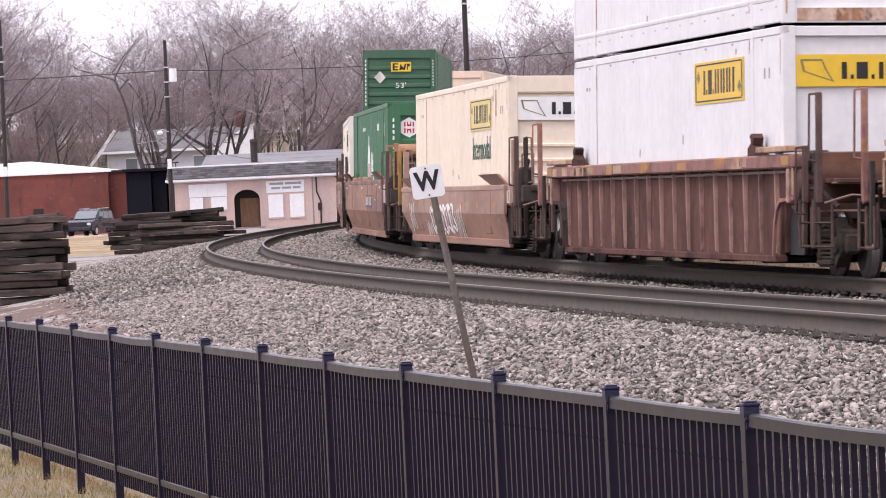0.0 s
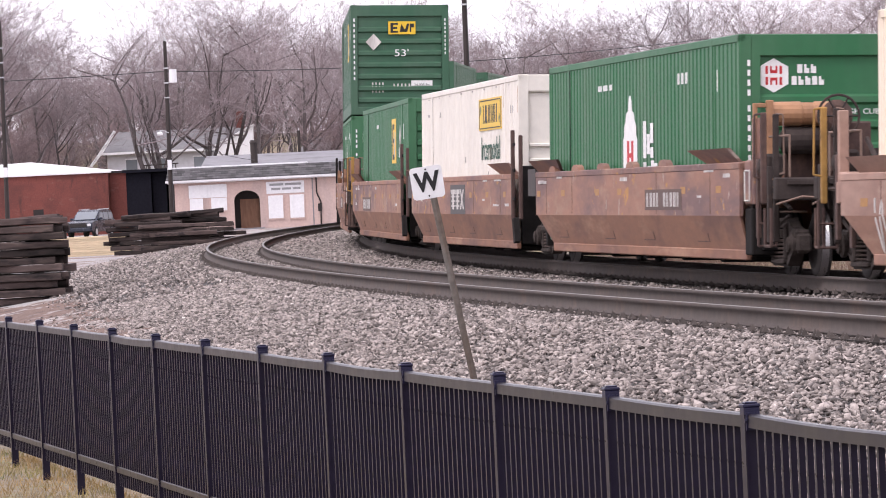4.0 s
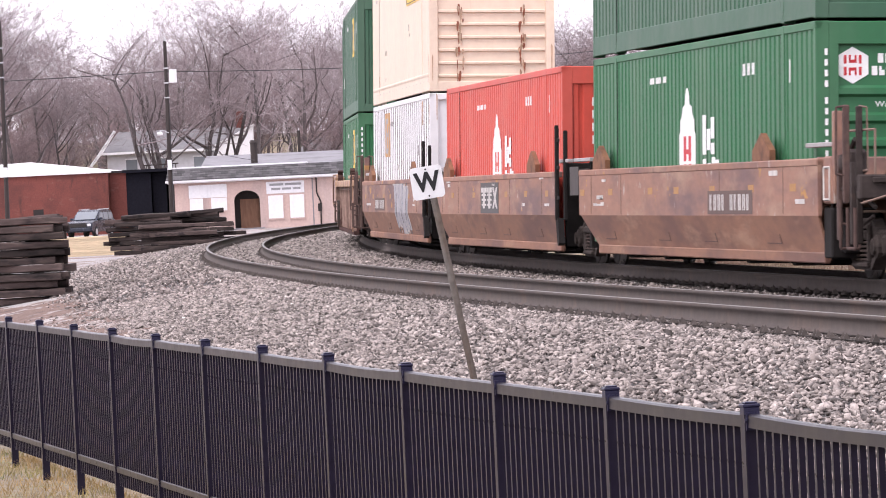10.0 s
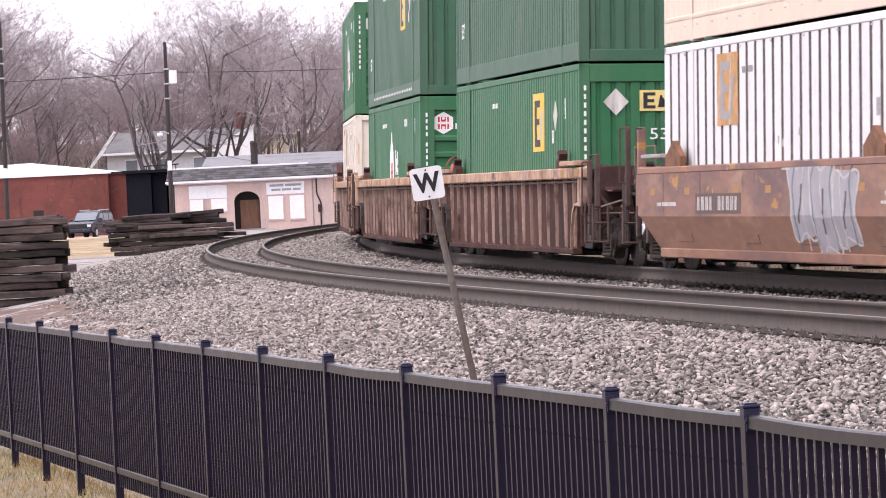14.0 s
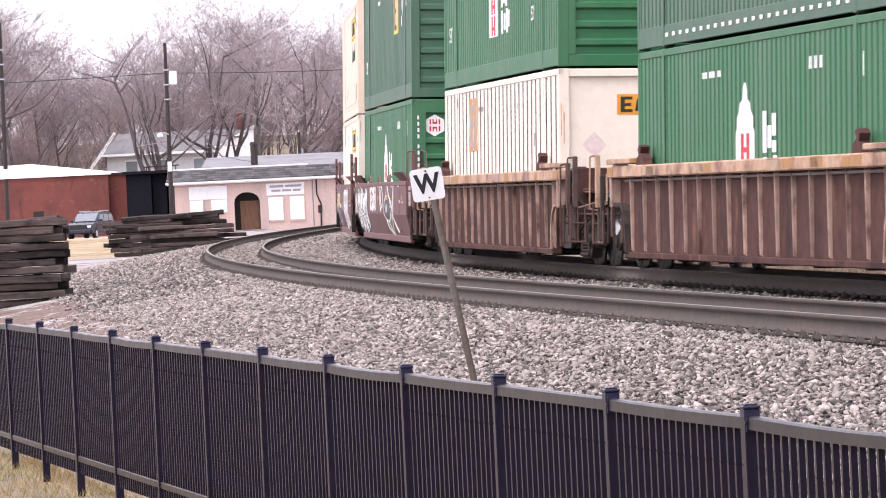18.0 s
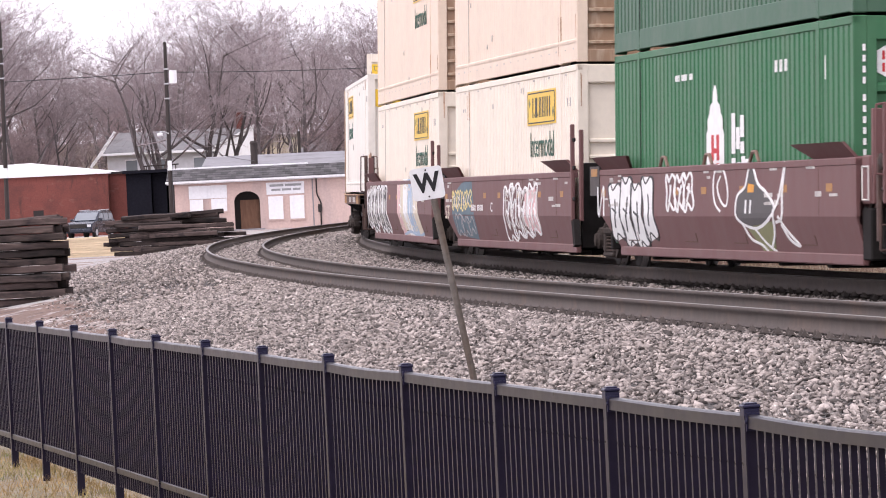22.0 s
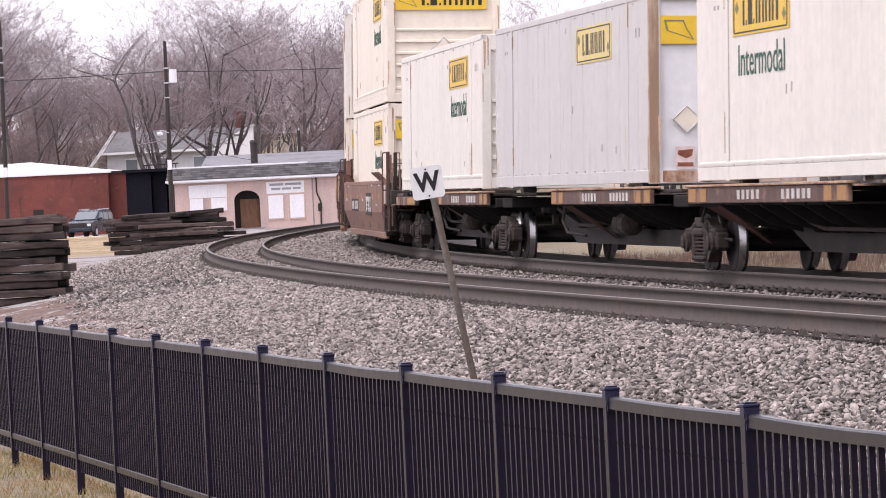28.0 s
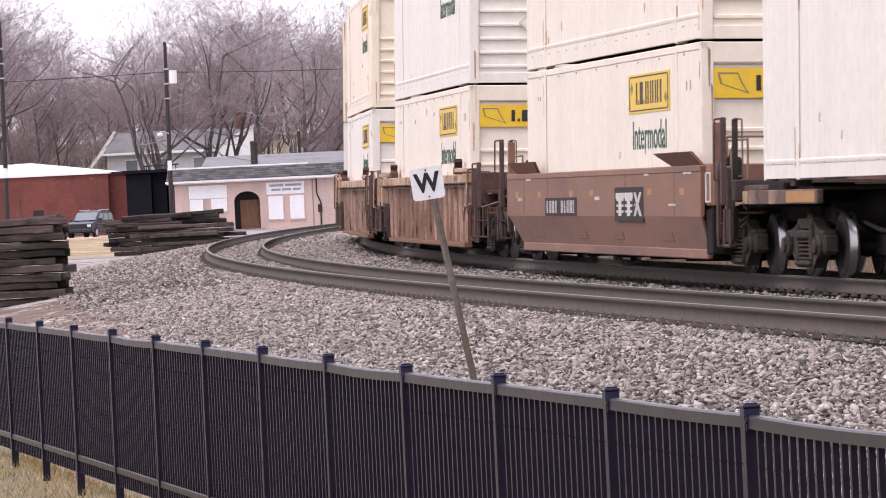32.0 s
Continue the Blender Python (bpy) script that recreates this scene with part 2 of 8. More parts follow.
def in_yard(x, y):
    s, o = offset_of(x, y)
    return (o > 8.2) & (y > 62 + 2 * np.sin(x)) & (y < 345) & (x < 5) & ~((o > stone_edge(s) + 0.6) & (y < 100) & (y > 64) & (x > -14.5))


sheet("gravel_yard", np.arange(-70, 6, 0.8), np.arange(60, 346, 1.2), ground_z, M_YARD, "grey gravel yard with brown earth patches", "yard", 0.0, in_yard)


sheet("bare_earth", np.arange(-16, 0, 0.3), np.arange(58, 106, 0.5), ground_z, M_EARTH, "red-brown bare earth with pale gravel beside the tie stacks", "earth", 0.012, on_earth)


def sweep(s0, s1, step, section, zf, offset, cant):
    """A rail or bed: a closed cross-section of (outward, up) points carried along the line."""
    ss = np.arange(s0, s1 + 1e-6, step)
    n = len(section)
    pts = []
    for s in ss:
        o0 = offset(s)
        for a, b in section:
            x, y, h = on_line(s, o0 + a - b * cant)
            pts.append((float(x), float(y), float(zf(s) + b + a * cant)))
    faces = [(k * n + i, k * n + (i + 1) % n, (k + 1) * n + (i + 1) % n, (k + 1) * n + i) for k in range(len(ss) - 1) for i in range(n)]
    faces += [tuple(range(n)), tuple(range(len(pts) - 1, len(pts) - n - 1, -1))]
    g = Geo()
    g.v, g.f = pts, faces
    return g


# ballast: a bed under the stones
def bed_section():
    ss = np.arange(-60, 330, 1.5)
    oo = np.array([-4.2, -3.2, -2.4, -1.6, 0, 1.6, 2.4, 3.4, 4.4, 5.4, 6.25, 7, 7.8, 8.6, 9.4, 10.2, 11, 11.5])
    pts = []
    for s in ss:
        for o in oo:
            x, y, h = on_line(s, o)
            pts.append((float(x), float(y), float(ground_z(x, y)) - 0.012))
    n = len(oo)
    faces = [(k * n + i, k * n + i + 1, (k + 1) * n + i + 1, (k + 1) * n + i) for k in range(len(ss) - 1) for i in range(n - 1)]
    g = Geo()
    g.v, g.f = pts, faces
    return g


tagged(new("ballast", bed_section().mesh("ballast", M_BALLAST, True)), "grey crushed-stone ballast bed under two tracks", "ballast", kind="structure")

RAIL = [(-0.075, -0.186), (0.075, -0.186), (0.075, -0.175), (0.012, -0.15), (0.009, -0.05), (0.036, -0.036), (0.036, -0.004), (0.028, 0.0),
        (-0.028, 0.0), (-0.036, -0.004), (-0.036, -0.036), (-0.009, -0.05), (-0.012, -0.15), (-0.075, -0.175)]
BAND = [(-0.03, 0.0015), (-0.03, -0.001), (0.03, -0.001), (0.03, 0.0015)]


def zero(s):
    return 0.0


def build_track(name, label, offset, zf, cant):
    root = tagged(new(name), label, "railway track", "tracks", "structure")
    for side in (1, -1):
        off = lambda s, k=side: offset(s) + k * 0.755
        zz = lambda s, k=side: zf(s) + k * 0.755 * cant
        rail = part("rail", sweep(-60, 330, 1.0, RAIL, zz, off, cant), M_RAIL, root, "rust-brown steel rail", True)
        part("running_band", sweep(-60, 330, 1.0, BAND, zz, off, cant), M_HEAD, rail, "worn bright rail head", True)
    return root


track_2 = build_track("track_2", "curved railway track carrying the freight train", zero, zero, CANT)
track_1 = build_track("track_1", "empty curved railway track with dull steel rails", near_gap, near_z, CANT_NEAR)


# ---- the black picket fence ----
FENCE_X, FENCE_Y, FENCE_DX, FENCE_DY = -4.132, 46.375, 0.48677, -2.39095
FENCE_TURN = math.degrees(math.atan2(FENCE_DY, FENCE_DX))


def fence_top(n):
    return 0.445 + 0.0118 * n


def build_fence():
    root = thing("fence", "black metal picket fence with square capped posts", "fence", pose(FENCE_X, FENCE_Y, 0, 0, 0, FENCE_TURN))
    pitch = math.hypot(FENCE_DX, FENCE_DY)
    slope = math.atan2(0.0118, pitch)
    post = Geo().bevel_box(-0.032, 0.032, -0.032, 0.032, -1.75, -0.03, 0.004).mesh("post", M_FENCE)
    cap = Geo().bevel_box(-0.0335, 0.0335, -0.0335, 0.0335, -0.07, -0.034, 0.004).bevel_box(-0.037, 0.037, -0.037, 0.037, -0.036, -0.02, 0.005).bevel_box(-0.027, 0.027, -0.027, 0.027, -0.021, -0.013, 0.003).mesh("cap", M_CAP)
    picket = Geo().bevel_box(-0.0129, 0.0129, -0.0129, 0.0129, -1.27, -0.1, 0.0009).mesh("picket", M_FENCE)
    # each top rail hangs through a little between its posts, some more than others
    tops = []
    for sag in (0.0, 0.005, 0.01, 0.003):
        g, count = Geo(), 9
        for i in range(count):
            t = i / (count - 1)
            x, d = 0.036 + (pitch - 0.072) * t, -sag * 4 * t * (1 - t)
            g.v += [(x, y, z + d) for y, z in ((-0.022, -0.118), (0.022, -0.118), (0.022, -0.07), (0.015, -0.062), (-0.015, -0.062), (-0.022, -0.07))]
            if i:
                g.f += [(6 * i - 6 + j, 6 * i - 6 + (j + 1) % 6, 6 * i + (j + 1) % 6, 6 * i + j) for j in range(6)]
        g.f += [tuple(range(5, -1, -1)), tuple(range(6 * count - 6, 6 * count))]
        tops.append(g.mesh("top_rail", M_FENCERAIL))
    low = Geo().bevel_box(0.036, pitch - 0.036, -0.022, 0.022, -1.165, -1.115, 0.004).mesh("bottom_rail", M_FENCERAIL)
    bracket = Geo().box(0.032, 0.046, -0.028, 0.028, -0.128, -0.055).tube((0.04, -0.034, -0.09), (0.04, -0.026, -0.09), 0.009, 6).mesh("bracket", M_CAP)
    for n in range(-2, 15):
        p = part("post", post, None, root, at=pose(n * pitch, 0, fence_top(n) + random.uniform(-0.006, 0.006)))
        p.matrix_basis = p.matrix_basis @ pose(0, 0, 0, 0, random.uniform(-0.35, 0.35), 0)
        part("cap", cap, None, p, "dark blue-black plastic post cap")
        part("bracket", bracket, None, p)
        if n == 14:
            break
        tilt = pose(n * pitch, 0, fence_top(n), 0, -math.degrees(slope), 0)
        part("top_rail", tops[(n * 5 + 3) % 4], None, root, at=tilt)
        part("bottom_rail", low, None, root, at=tilt)
        count = 20
        for k in range(1, count):
            x = (k + 0.14) * pitch / count + 0.006
            part("picket", picket, None, root, at=pose(n * pitch + x, 0, fence_top(n) + 0.0118 * k / count, 0, 0, 0))
    return root


build_fence()

# ---- the whistle post ----
M_SIGN = surface("sign_white", (0.78, 0.78, 0.79), 0.45, grain=(0.94, 1.04, 9), stain=((0.6, 0.57, 0.52), 6.0, 0.62, 0.8, (1, 1, 1)))
M_LETTER = surface("sign_black", (0.015, 0.015, 0.017), 0.5, grain=(0.8, 1.2, 20))
M_POST = surface("galvanised_steel", (0.19, 0.175, 0.16), 0.6, 0.5, grain=(0.75, 1.25, 14), stain=((0.15, 0.11, 0.085), 5, 0.5, 0.7, DOWN), bump=(0.002, 60))


def rounded(w, h, r, n=5):
    pts = []
    for cx, cz, a0 in ((w / 2 - r, h / 2 - r, 0), (-w / 2 + r, h / 2 - r, 90), (-w / 2 + r, -h / 2 + r, 180), (w / 2 - r, -h / 2 + r, 270)):
        for i in range(n):
            a = radians(a0 + 90 * i / (n - 1))
            pts.append((cx + r * math.cos(a), cz + r * math.sin(a)))
    return pts


def build_sign():
    base = (0.288, 47.0, float(ground_z(0.288, 47.0)) - 0.26)
    root = thing("whistle_post", "leaning whistle-post sign, white plate on a steel channel", "sign", pose(*base, 4, -10.13, 4))
    part("post", Geo().prism([(-0.032, -0.004), (-0.032, 0.022), (-0.02, 0.022), (-0.012, 0.0), (0.012, 0.0), (0.02, 0.022), (0.032, 0.022), (0.032, -0.004), (0.012, -0.014), (-0.012, -0.014)], 0, 2.3, "z"), M_POST, root, "weathered ribbed steel post")
    plate = part("plate", Geo().prism(rounded(0.31, 0.31, 0.035), -0.022, -0.017, "y"), M_SIGN, root, "white square plate with rounded corners", at=pose(-0.03, 0, 2.235, 0, 3.5, 0))
    part("letter", words("W", 0.25, "letter", M_LETTER, 0.88, 1.0, 0.036), None, plate, "black letter W", at=pose(0.0, -0.0245, 0.0, 0, 0, 0))
    for z in (-0.128, 0.128):
        part("bolt", Geo().tube((0, -0.03, z), (0, -0.02, z), 0.009, 8), M_LETTER, plate)
    return root


build_sign()


# ---- the train ----
def advance(t):
    """Metres that the train has gone by t seconds."""
    return 11.2341 * t - 0.0030 * (t - 16) ** 2 / 2 + 0.000166 * (t - 16) ** 3 / 6 - 0.584 * max(t - 26, 0)


HALF_BASE = 7.6


def car_pose(s):
    """The pose of a car centred at arc length s: x forward, towards the camera; -y the outer side."""
    ax, ay, _ = on_line(s - HALF_BASE)
    bx, by, _ = on_line(s + HALF_BASE)
    turn = math.atan2(ay - by, ax - bx)
    return Matrix.Translation(((ax + bx) / 2, (ay + by) / 2, 0.0)) @ Matrix.Rotation(turn, 4, "Z") @ Matrix.Rotation(-CANT, 4, "X")


# centres of the cars along the train, from the first that shows to the last
UNITS = [-28.3, -4.4, 19.5, 43.48, 63.3, 82.67, 106.48, 125.8, 145.28, 169.0, 192.4, 216.1, 239.3, 259.0, 278.28, 298.0, 317.6, 337.3, 357.1, 381.3, 405.3, 429.3]
MOVING = []      # things that ride with the train: thing, centre, pose on the car
WHEELS = []      # wheel sets: mesh object, place along the train, its place in its truck
TEXT = {}


def paint(name, base, rust=0.62, rough=0.55, dirt=(0.2, 0.16, 0.13), vary=0.0):
    """Container and car paint: dusty, streaked down the sides, with rust breaking through."""
    dusty = tuple(0.88 * c + 0.12 * d for c, d in zip(base, (0.3, 0.27, 0.25)))
    return surface(name, base, rough, grain=(0.93, 1.06, 5.0), stain=[(dusty, 0.8, 0.42, 0.72, DOWN), (dirt, 2.6, rust, rust + 0.16, (1, 1, 0.2))], bump=(0.004, 3), vary=vary)


P_GREEN = paint("green_container_paint", (0.019, 0.128, 0.05), 0.7)
P_DARKGREEN = paint("dark_green_container_paint", (0.034, 0.105, 0.06), 0.68)
P_RED = paint("orange_red_container_paint", (0.56, 0.075, 0.05), 0.7, dirt=(0.4, 0.1, 0.07))
P_CREAM = paint("cream_container_paint", (0.79, 0.68, 0.552), 0.68, dirt=(0.5, 0.36, 0.26))
P_TANCREAM = paint("pinkish_cream_container_paint", (0.72, 0.585, 0.465), 0.68, dirt=(0.42, 0.29, 0.2))
P_WARM = paint("warm_white_container_paint", (0.765, 0.69, 0.585), 0.69, dirt=(0.45, 0.34, 0.27))
P_WHITE = paint("white_container_paint", (0.74, 0.7, 0.632), 0.69, dirt=(0.45, 0.38, 0.33))
P_COOL = paint("cool_white_container_paint", (0.72, 0.715, 0.725), 0.68, dirt=(0.42, 0.35, 0.31))
P_GREY = paint("dusty_grey_container_paint", (0.56, 0.54, 0.52), 0.64, dirt=(0.36, 0.3, 0.26))
P_RUSTEND = paint("rusty_brown_panel", (0.3, 0.19, 0.12), 0.5, dirt=(0.5, 0.4, 0.3))
P_RUSTSILL = surface("rust_eaten_sill", (0.58, 0.43, 0.35), 0.8, grain=(0.8, 1.15, 6), stain=[((0.33, 0.16, 0.085), 2.6, 0.46, 0.6, (1, 1, 0.6)), ((0.13, 0.065, 0.045), 5.0, 0.6, 0.7, (1, 1, 0.7))], vary=0.1)
P_RUSTRUN = surface("rust_run", (0.5, 0.34, 0.24), 0.85, grain=(0.7, 1.25, 9), stain=((0.3, 0.17, 0.1), 4.0, 0.5, 0.7, DOWN), vary=0.25)
P_RUSTDARK = surface("dark_red_rust", (0.24, 0.085, 0.05), 0.85, grain=(0.6, 1.3, 9))
P_SCUFF = surface("grey_scuff", (0.5, 0.47, 0.445), 0.8, grain=(0.8, 1.15, 9))
P_PALELABEL = surface("pale_pink_label", (0.68, 0.56, 0.53), 0.7, grain=(0.85, 1.1, 9))
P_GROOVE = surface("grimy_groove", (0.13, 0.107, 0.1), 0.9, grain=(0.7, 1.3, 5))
# for dark seams, and for the shade put into the wheel arches
P_SEAMSHADE = surface("black_gap", (0.02, 0.019, 0.02), 0.8)
P_YELLOW = surface("yellow_panel", (0.72, 0.47, 0.035), 0.5, grain=(0.92, 1.06, 6), stain=((0.6, 0.4, 0.1), 2, 0.6, 0.8, DOWN))
P_PALEYELLOW = surface("faded_yellow_panel", (0.7, 0.56, 0.22), 0.6, grain=(0.9, 1.08, 6))
P_WORNORANGE = surface("worn_orange_panel", (0.5, 0.27, 0.1), 0.7, grain=(0.7, 1.2, 6), stain=((0.6, 0.52, 0.45), 3.0, 0.5, 0.62, (1, 1, 0.3)))
P_ORANGE = surface("orange_yellow_panel", (0.68, 0.3, 0.03), 0.6, grain=(0.85, 1.1, 6))
P_BLACK = surface("black_marking", (0.02, 0.02, 0.022), 0.6)
P_GREENINK = surface("green_lettering", (0.015, 0.085, 0.055), 0.6)
P_WHITEINK = surface("white_marking", (0.78, 0.78, 0.77), 0.6, grain=(0.9, 1.05, 6))
P_REDINK = surface("red_marking", (0.5, 0.03, 0.035), 0.6)
P_PANEL = surface("dark_panel", (0.085, 0.078, 0.078), 0.7, grain=(0.8, 1.2, 6))
P_GREYINK = surface("grey_marking", (0.33, 0.31, 0.31), 0.7)
P_LAVENDER = surface("grey_lavender_spray", (0.34, 0.32, 0.345), 0.6, grain=(0.8, 1.15, 3))
P_TEAL = surface("dull_teal_spray", (0.1, 0.15, 0.18), 0.7, grain=(0.8, 1.2, 2))
P_CREAMINK = surface("cream_spray", (0.66, 0.58, 0.46), 0.6, grain=(0.85, 1.1, 3))
P_BLUEINK = surface("pale_blue_marking", (0.36, 0.46, 0.58), 0.6)
P_PINKINK = surface("pale_pink_marking", (0.66, 0.42, 0.42), 0.6)
P_OLIVE = surface("olive_marking", (0.2, 0.2, 0.1), 0.7)
P_FADED = surface("worn_white_marking", (0.6, 0.57, 0.54), 0.7, grain=(0.6, 1.15, 7), stretch=(1, 1, 0.2))
W_BROWN = surface("weathered_brown_car_paint", (0.228, 0.118, 0.08), 0.7, grain=(0.85, 1.15, 3.0), stretch=(0.3, 1, 1), stain=[((0.165, 0.087, 0.066), 0.55, 0.45, 0.65, (0.3, 1, 0.8)), ((0.27, 0.16, 0.12), 1.7, 0.58, 0.75, (0.4, 1, 0.6))], bump=(0.004, 4), vary=0.06)
W_GUIDE = surface("rust_orange_guide", (0.2, 0.092, 0.05), 0.85, grain=(0.7, 1.3, 6), stain=((0.1, 0.05, 0.035), 3, 0.5, 0.7, (1, 1, 1)))
W_LIGHT = surface("faded_brown_car_paint", (0.3, 0.16, 0.114), 0.75, grain=(0.84, 1.16, 7.0), stretch=(0.3, 1, 1), stain=[((0.17, 0.104, 0.098), 0.9, 0.46, 0.62, (0.3, 0, 1)), ((0.34, 0.215, 0.155), 1.7, 0.54, 0.7, (0.3, 0, 0.9)), ((0.43, 0.22, 0.075), 3.2, 0.64, 0.69, (0.4, 0, 0.9)), ((0.4, 0.33, 0.29), 4.5, 0.64, 0.7, (0.8, 0, 0.5)), ((0.12, 0.072, 0.062), 1.3, 0.63, 0.76, (0.6, 0, 0.45))], bump=(0.004, 4), vary=0.08)
W_PALE = surface("pale_faded_brown_car_paint", (0.37, 0.235, 0.185), 0.75, grain=(0.86, 1.14, 7.0), stretch=(0.3, 1, 1), stain=[((0.28, 0.165, 0.13), 0.9, 0.46, 0.64, (0.3, 0, 1)), ((0.42, 0.29, 0.23), 1.7, 0.56, 0.72, (0.3, 0, 0.9)), ((0.17, 0.1, 0.085), 1.3, 0.65, 0.78, (0.6, 0, 0.45))], bump=(0.004, 4), vary=0.05)
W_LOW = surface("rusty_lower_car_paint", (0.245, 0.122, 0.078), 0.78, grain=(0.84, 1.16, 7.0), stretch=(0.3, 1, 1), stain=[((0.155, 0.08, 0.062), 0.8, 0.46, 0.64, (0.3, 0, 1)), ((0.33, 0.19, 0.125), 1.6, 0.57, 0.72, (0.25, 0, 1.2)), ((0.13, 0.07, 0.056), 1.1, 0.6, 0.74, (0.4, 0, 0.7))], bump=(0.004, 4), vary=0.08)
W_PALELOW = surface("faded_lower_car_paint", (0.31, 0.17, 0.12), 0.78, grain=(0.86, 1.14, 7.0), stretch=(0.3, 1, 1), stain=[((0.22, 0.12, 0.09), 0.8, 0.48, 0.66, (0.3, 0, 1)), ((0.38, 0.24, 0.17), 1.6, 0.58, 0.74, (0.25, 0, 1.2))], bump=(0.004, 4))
W_PLATE = surface("dark_grey_plate", (0.07, 0.06, 0.058), 0.8, grain=(0.75, 1.2, 6))
W_MAROON = paint("maroon_car_paint", (0.14, 0.062, 0.06), 0.68, 0.65, dirt=(0.18, 0.1, 0.08))
# sheets darkened, ribs paled: part of the shadow between ribs is in these colours
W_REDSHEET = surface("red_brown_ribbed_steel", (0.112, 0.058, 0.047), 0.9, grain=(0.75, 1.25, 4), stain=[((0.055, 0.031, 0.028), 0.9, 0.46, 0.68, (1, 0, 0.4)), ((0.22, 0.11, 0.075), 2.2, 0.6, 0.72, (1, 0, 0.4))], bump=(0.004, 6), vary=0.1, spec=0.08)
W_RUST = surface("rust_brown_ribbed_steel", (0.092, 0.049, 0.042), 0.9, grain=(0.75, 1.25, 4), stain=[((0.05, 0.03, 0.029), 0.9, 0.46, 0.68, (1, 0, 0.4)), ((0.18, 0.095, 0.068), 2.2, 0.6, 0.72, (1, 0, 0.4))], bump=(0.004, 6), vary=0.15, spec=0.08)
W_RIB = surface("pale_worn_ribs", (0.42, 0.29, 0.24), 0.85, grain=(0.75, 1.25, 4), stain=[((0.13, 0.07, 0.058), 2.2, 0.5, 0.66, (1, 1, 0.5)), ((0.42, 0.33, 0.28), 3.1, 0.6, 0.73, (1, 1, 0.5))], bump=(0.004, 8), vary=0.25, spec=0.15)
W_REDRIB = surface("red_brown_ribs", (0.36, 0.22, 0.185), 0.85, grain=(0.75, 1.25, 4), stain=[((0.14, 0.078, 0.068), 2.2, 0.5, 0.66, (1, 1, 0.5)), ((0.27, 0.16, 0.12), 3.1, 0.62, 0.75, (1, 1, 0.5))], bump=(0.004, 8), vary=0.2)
W_TAN = surface("tan_worn_chord", (0.47, 0.305, 0.205), 0.8, grain=(0.75, 1.2, 4), stain=[((0.22, 0.12, 0.085), 1.1, 0.48, 0.62, (1, 1, 1)), ((0.42, 0.2, 0.06), 1.5, 0.61, 0.68, (0.6, 1, 1)), ((0.38, 0.3, 0.25), 3.0, 0.64, 0.74, (0.6, 1, 1))], bump=(0.004, 8), vary=0.1)
W_REDCHORD = surface("red_brown_worn_chord", (0.29, 0.145, 0.12), 0.8, grain=(0.75, 1.2, 4), stain=[((0.15, 0.07, 0.06), 1.1, 0.5, 0.62, (1, 1, 1)), ((0.45, 0.21, 0.06), 1.5, 0.61, 0.68, (0.6, 1, 1))], bump=(0.004, 8), vary=0.1)
W_AMBER = paint("orange_brown_ribbed_steel", (0.175, 0.078, 0.038), 0.55, 0.8, dirt=(0.16, 0.08, 0.055))
W_DARK = surface("greasy_dark_steel", (0.046, 0.036, 0.033), 0.85, 0.0, grain=(0.7, 1.35, 6), stain=((0.085, 0.05, 0.04), 2.0, 0.57, 0.75, (1, 1, 1)), bump=(0.004, 14), spec=0.2)
W_BLACK = surface("black_underframe", (0.021, 0.0185, 0.018), 0.9, grain=(0.7, 1.3, 5), spec=0.12)
W_TRUCK = surface("dusty_truck_casting", (0.05, 0.04, 0.036), 0.9, 0.0, grain=(0.65, 1.4, 9), bump=(0.006, 20), spec=0.15)
W_SPRING = surface("rusty_spring_steel", (0.055, 0.037, 0.031), 0.8, 0.1, grain=(0.7, 1.35, 9))
W_GREYBEAM = surface("dusty_grey_beam", (0.032, 0.027, 0.0255), 0.9, grain=(0.75, 1.25, 3), stain=((0.05, 0.04, 0.037), 1.2, 0.5, 0.68, (1, 1, 0.6)))
W_WORNBEAM = surface("worn_side_beam_paint", (0.12, 0.07, 0.06), 0.8, grain=(0.7, 1.25, 4), stain=[((0.27, 0.17, 0.12), 1.6, 0.54, 0.66, (1, 1, 1)), ((0.05, 0.035, 0.032), 2.4, 0.58, 0.68, (1, 1, 0.5)), ((0.4, 0.2, 0.06), 2.0, 0.64, 0.7, (1, 1, 1))], bump=(0.004, 9), vary=0.1)
W_HATCH = surface("dark_brown_seam", (0.13, 0.075, 0.06), 0.85, grain=(0.7, 1.3, 6))
W_YELLOWPOST = surface("worn_yellow_post", (0.36, 0.2, 0.055), 0.7, grain=(0.7, 1.2, 6), stain=((0.2, 0.1, 0.05), 3.0, 0.52, 0.68, (1, 1, 0.4)))
W_TANK = surface("orange_tan_tank", (0.36, 0.19, 0.1), 0.6, grain=(0.75, 1.2, 4), stain=((0.22, 0.11, 0.07), 1.6, 0.52, 0.7, (1, 1, 1)))
W_PLATEBROWN = surface("dark_brown_panel", (0.125, 0.082, 0.072), 0.75, grain=(0.8, 1.2, 6))
W_POSTBROWN = surface("dark_brown_post", (0.085, 0.052, 0.045), 0.85, grain=(0.7, 1.3, 6), stain=((0.14, 0.085, 0.065), 3.0, 0.55, 0.7, (1, 1, 0.5)))
W_TRUCKPIPE = surface("dusty_pipe", (0.2, 0.16, 0.14), 0.8, grain=(0.75, 1.2, 6))
W_PALEPATCH = surface("pale_tan_patch", (0.43, 0.3, 0.2), 0.8, grain=(0.75, 1.2, 6), vary=0.2)
W_WHEEL = surface("wheel_steel", (0.027, 0.022, 0.021), 0.75, 0.2, grain=(0.75, 1.3, 8))
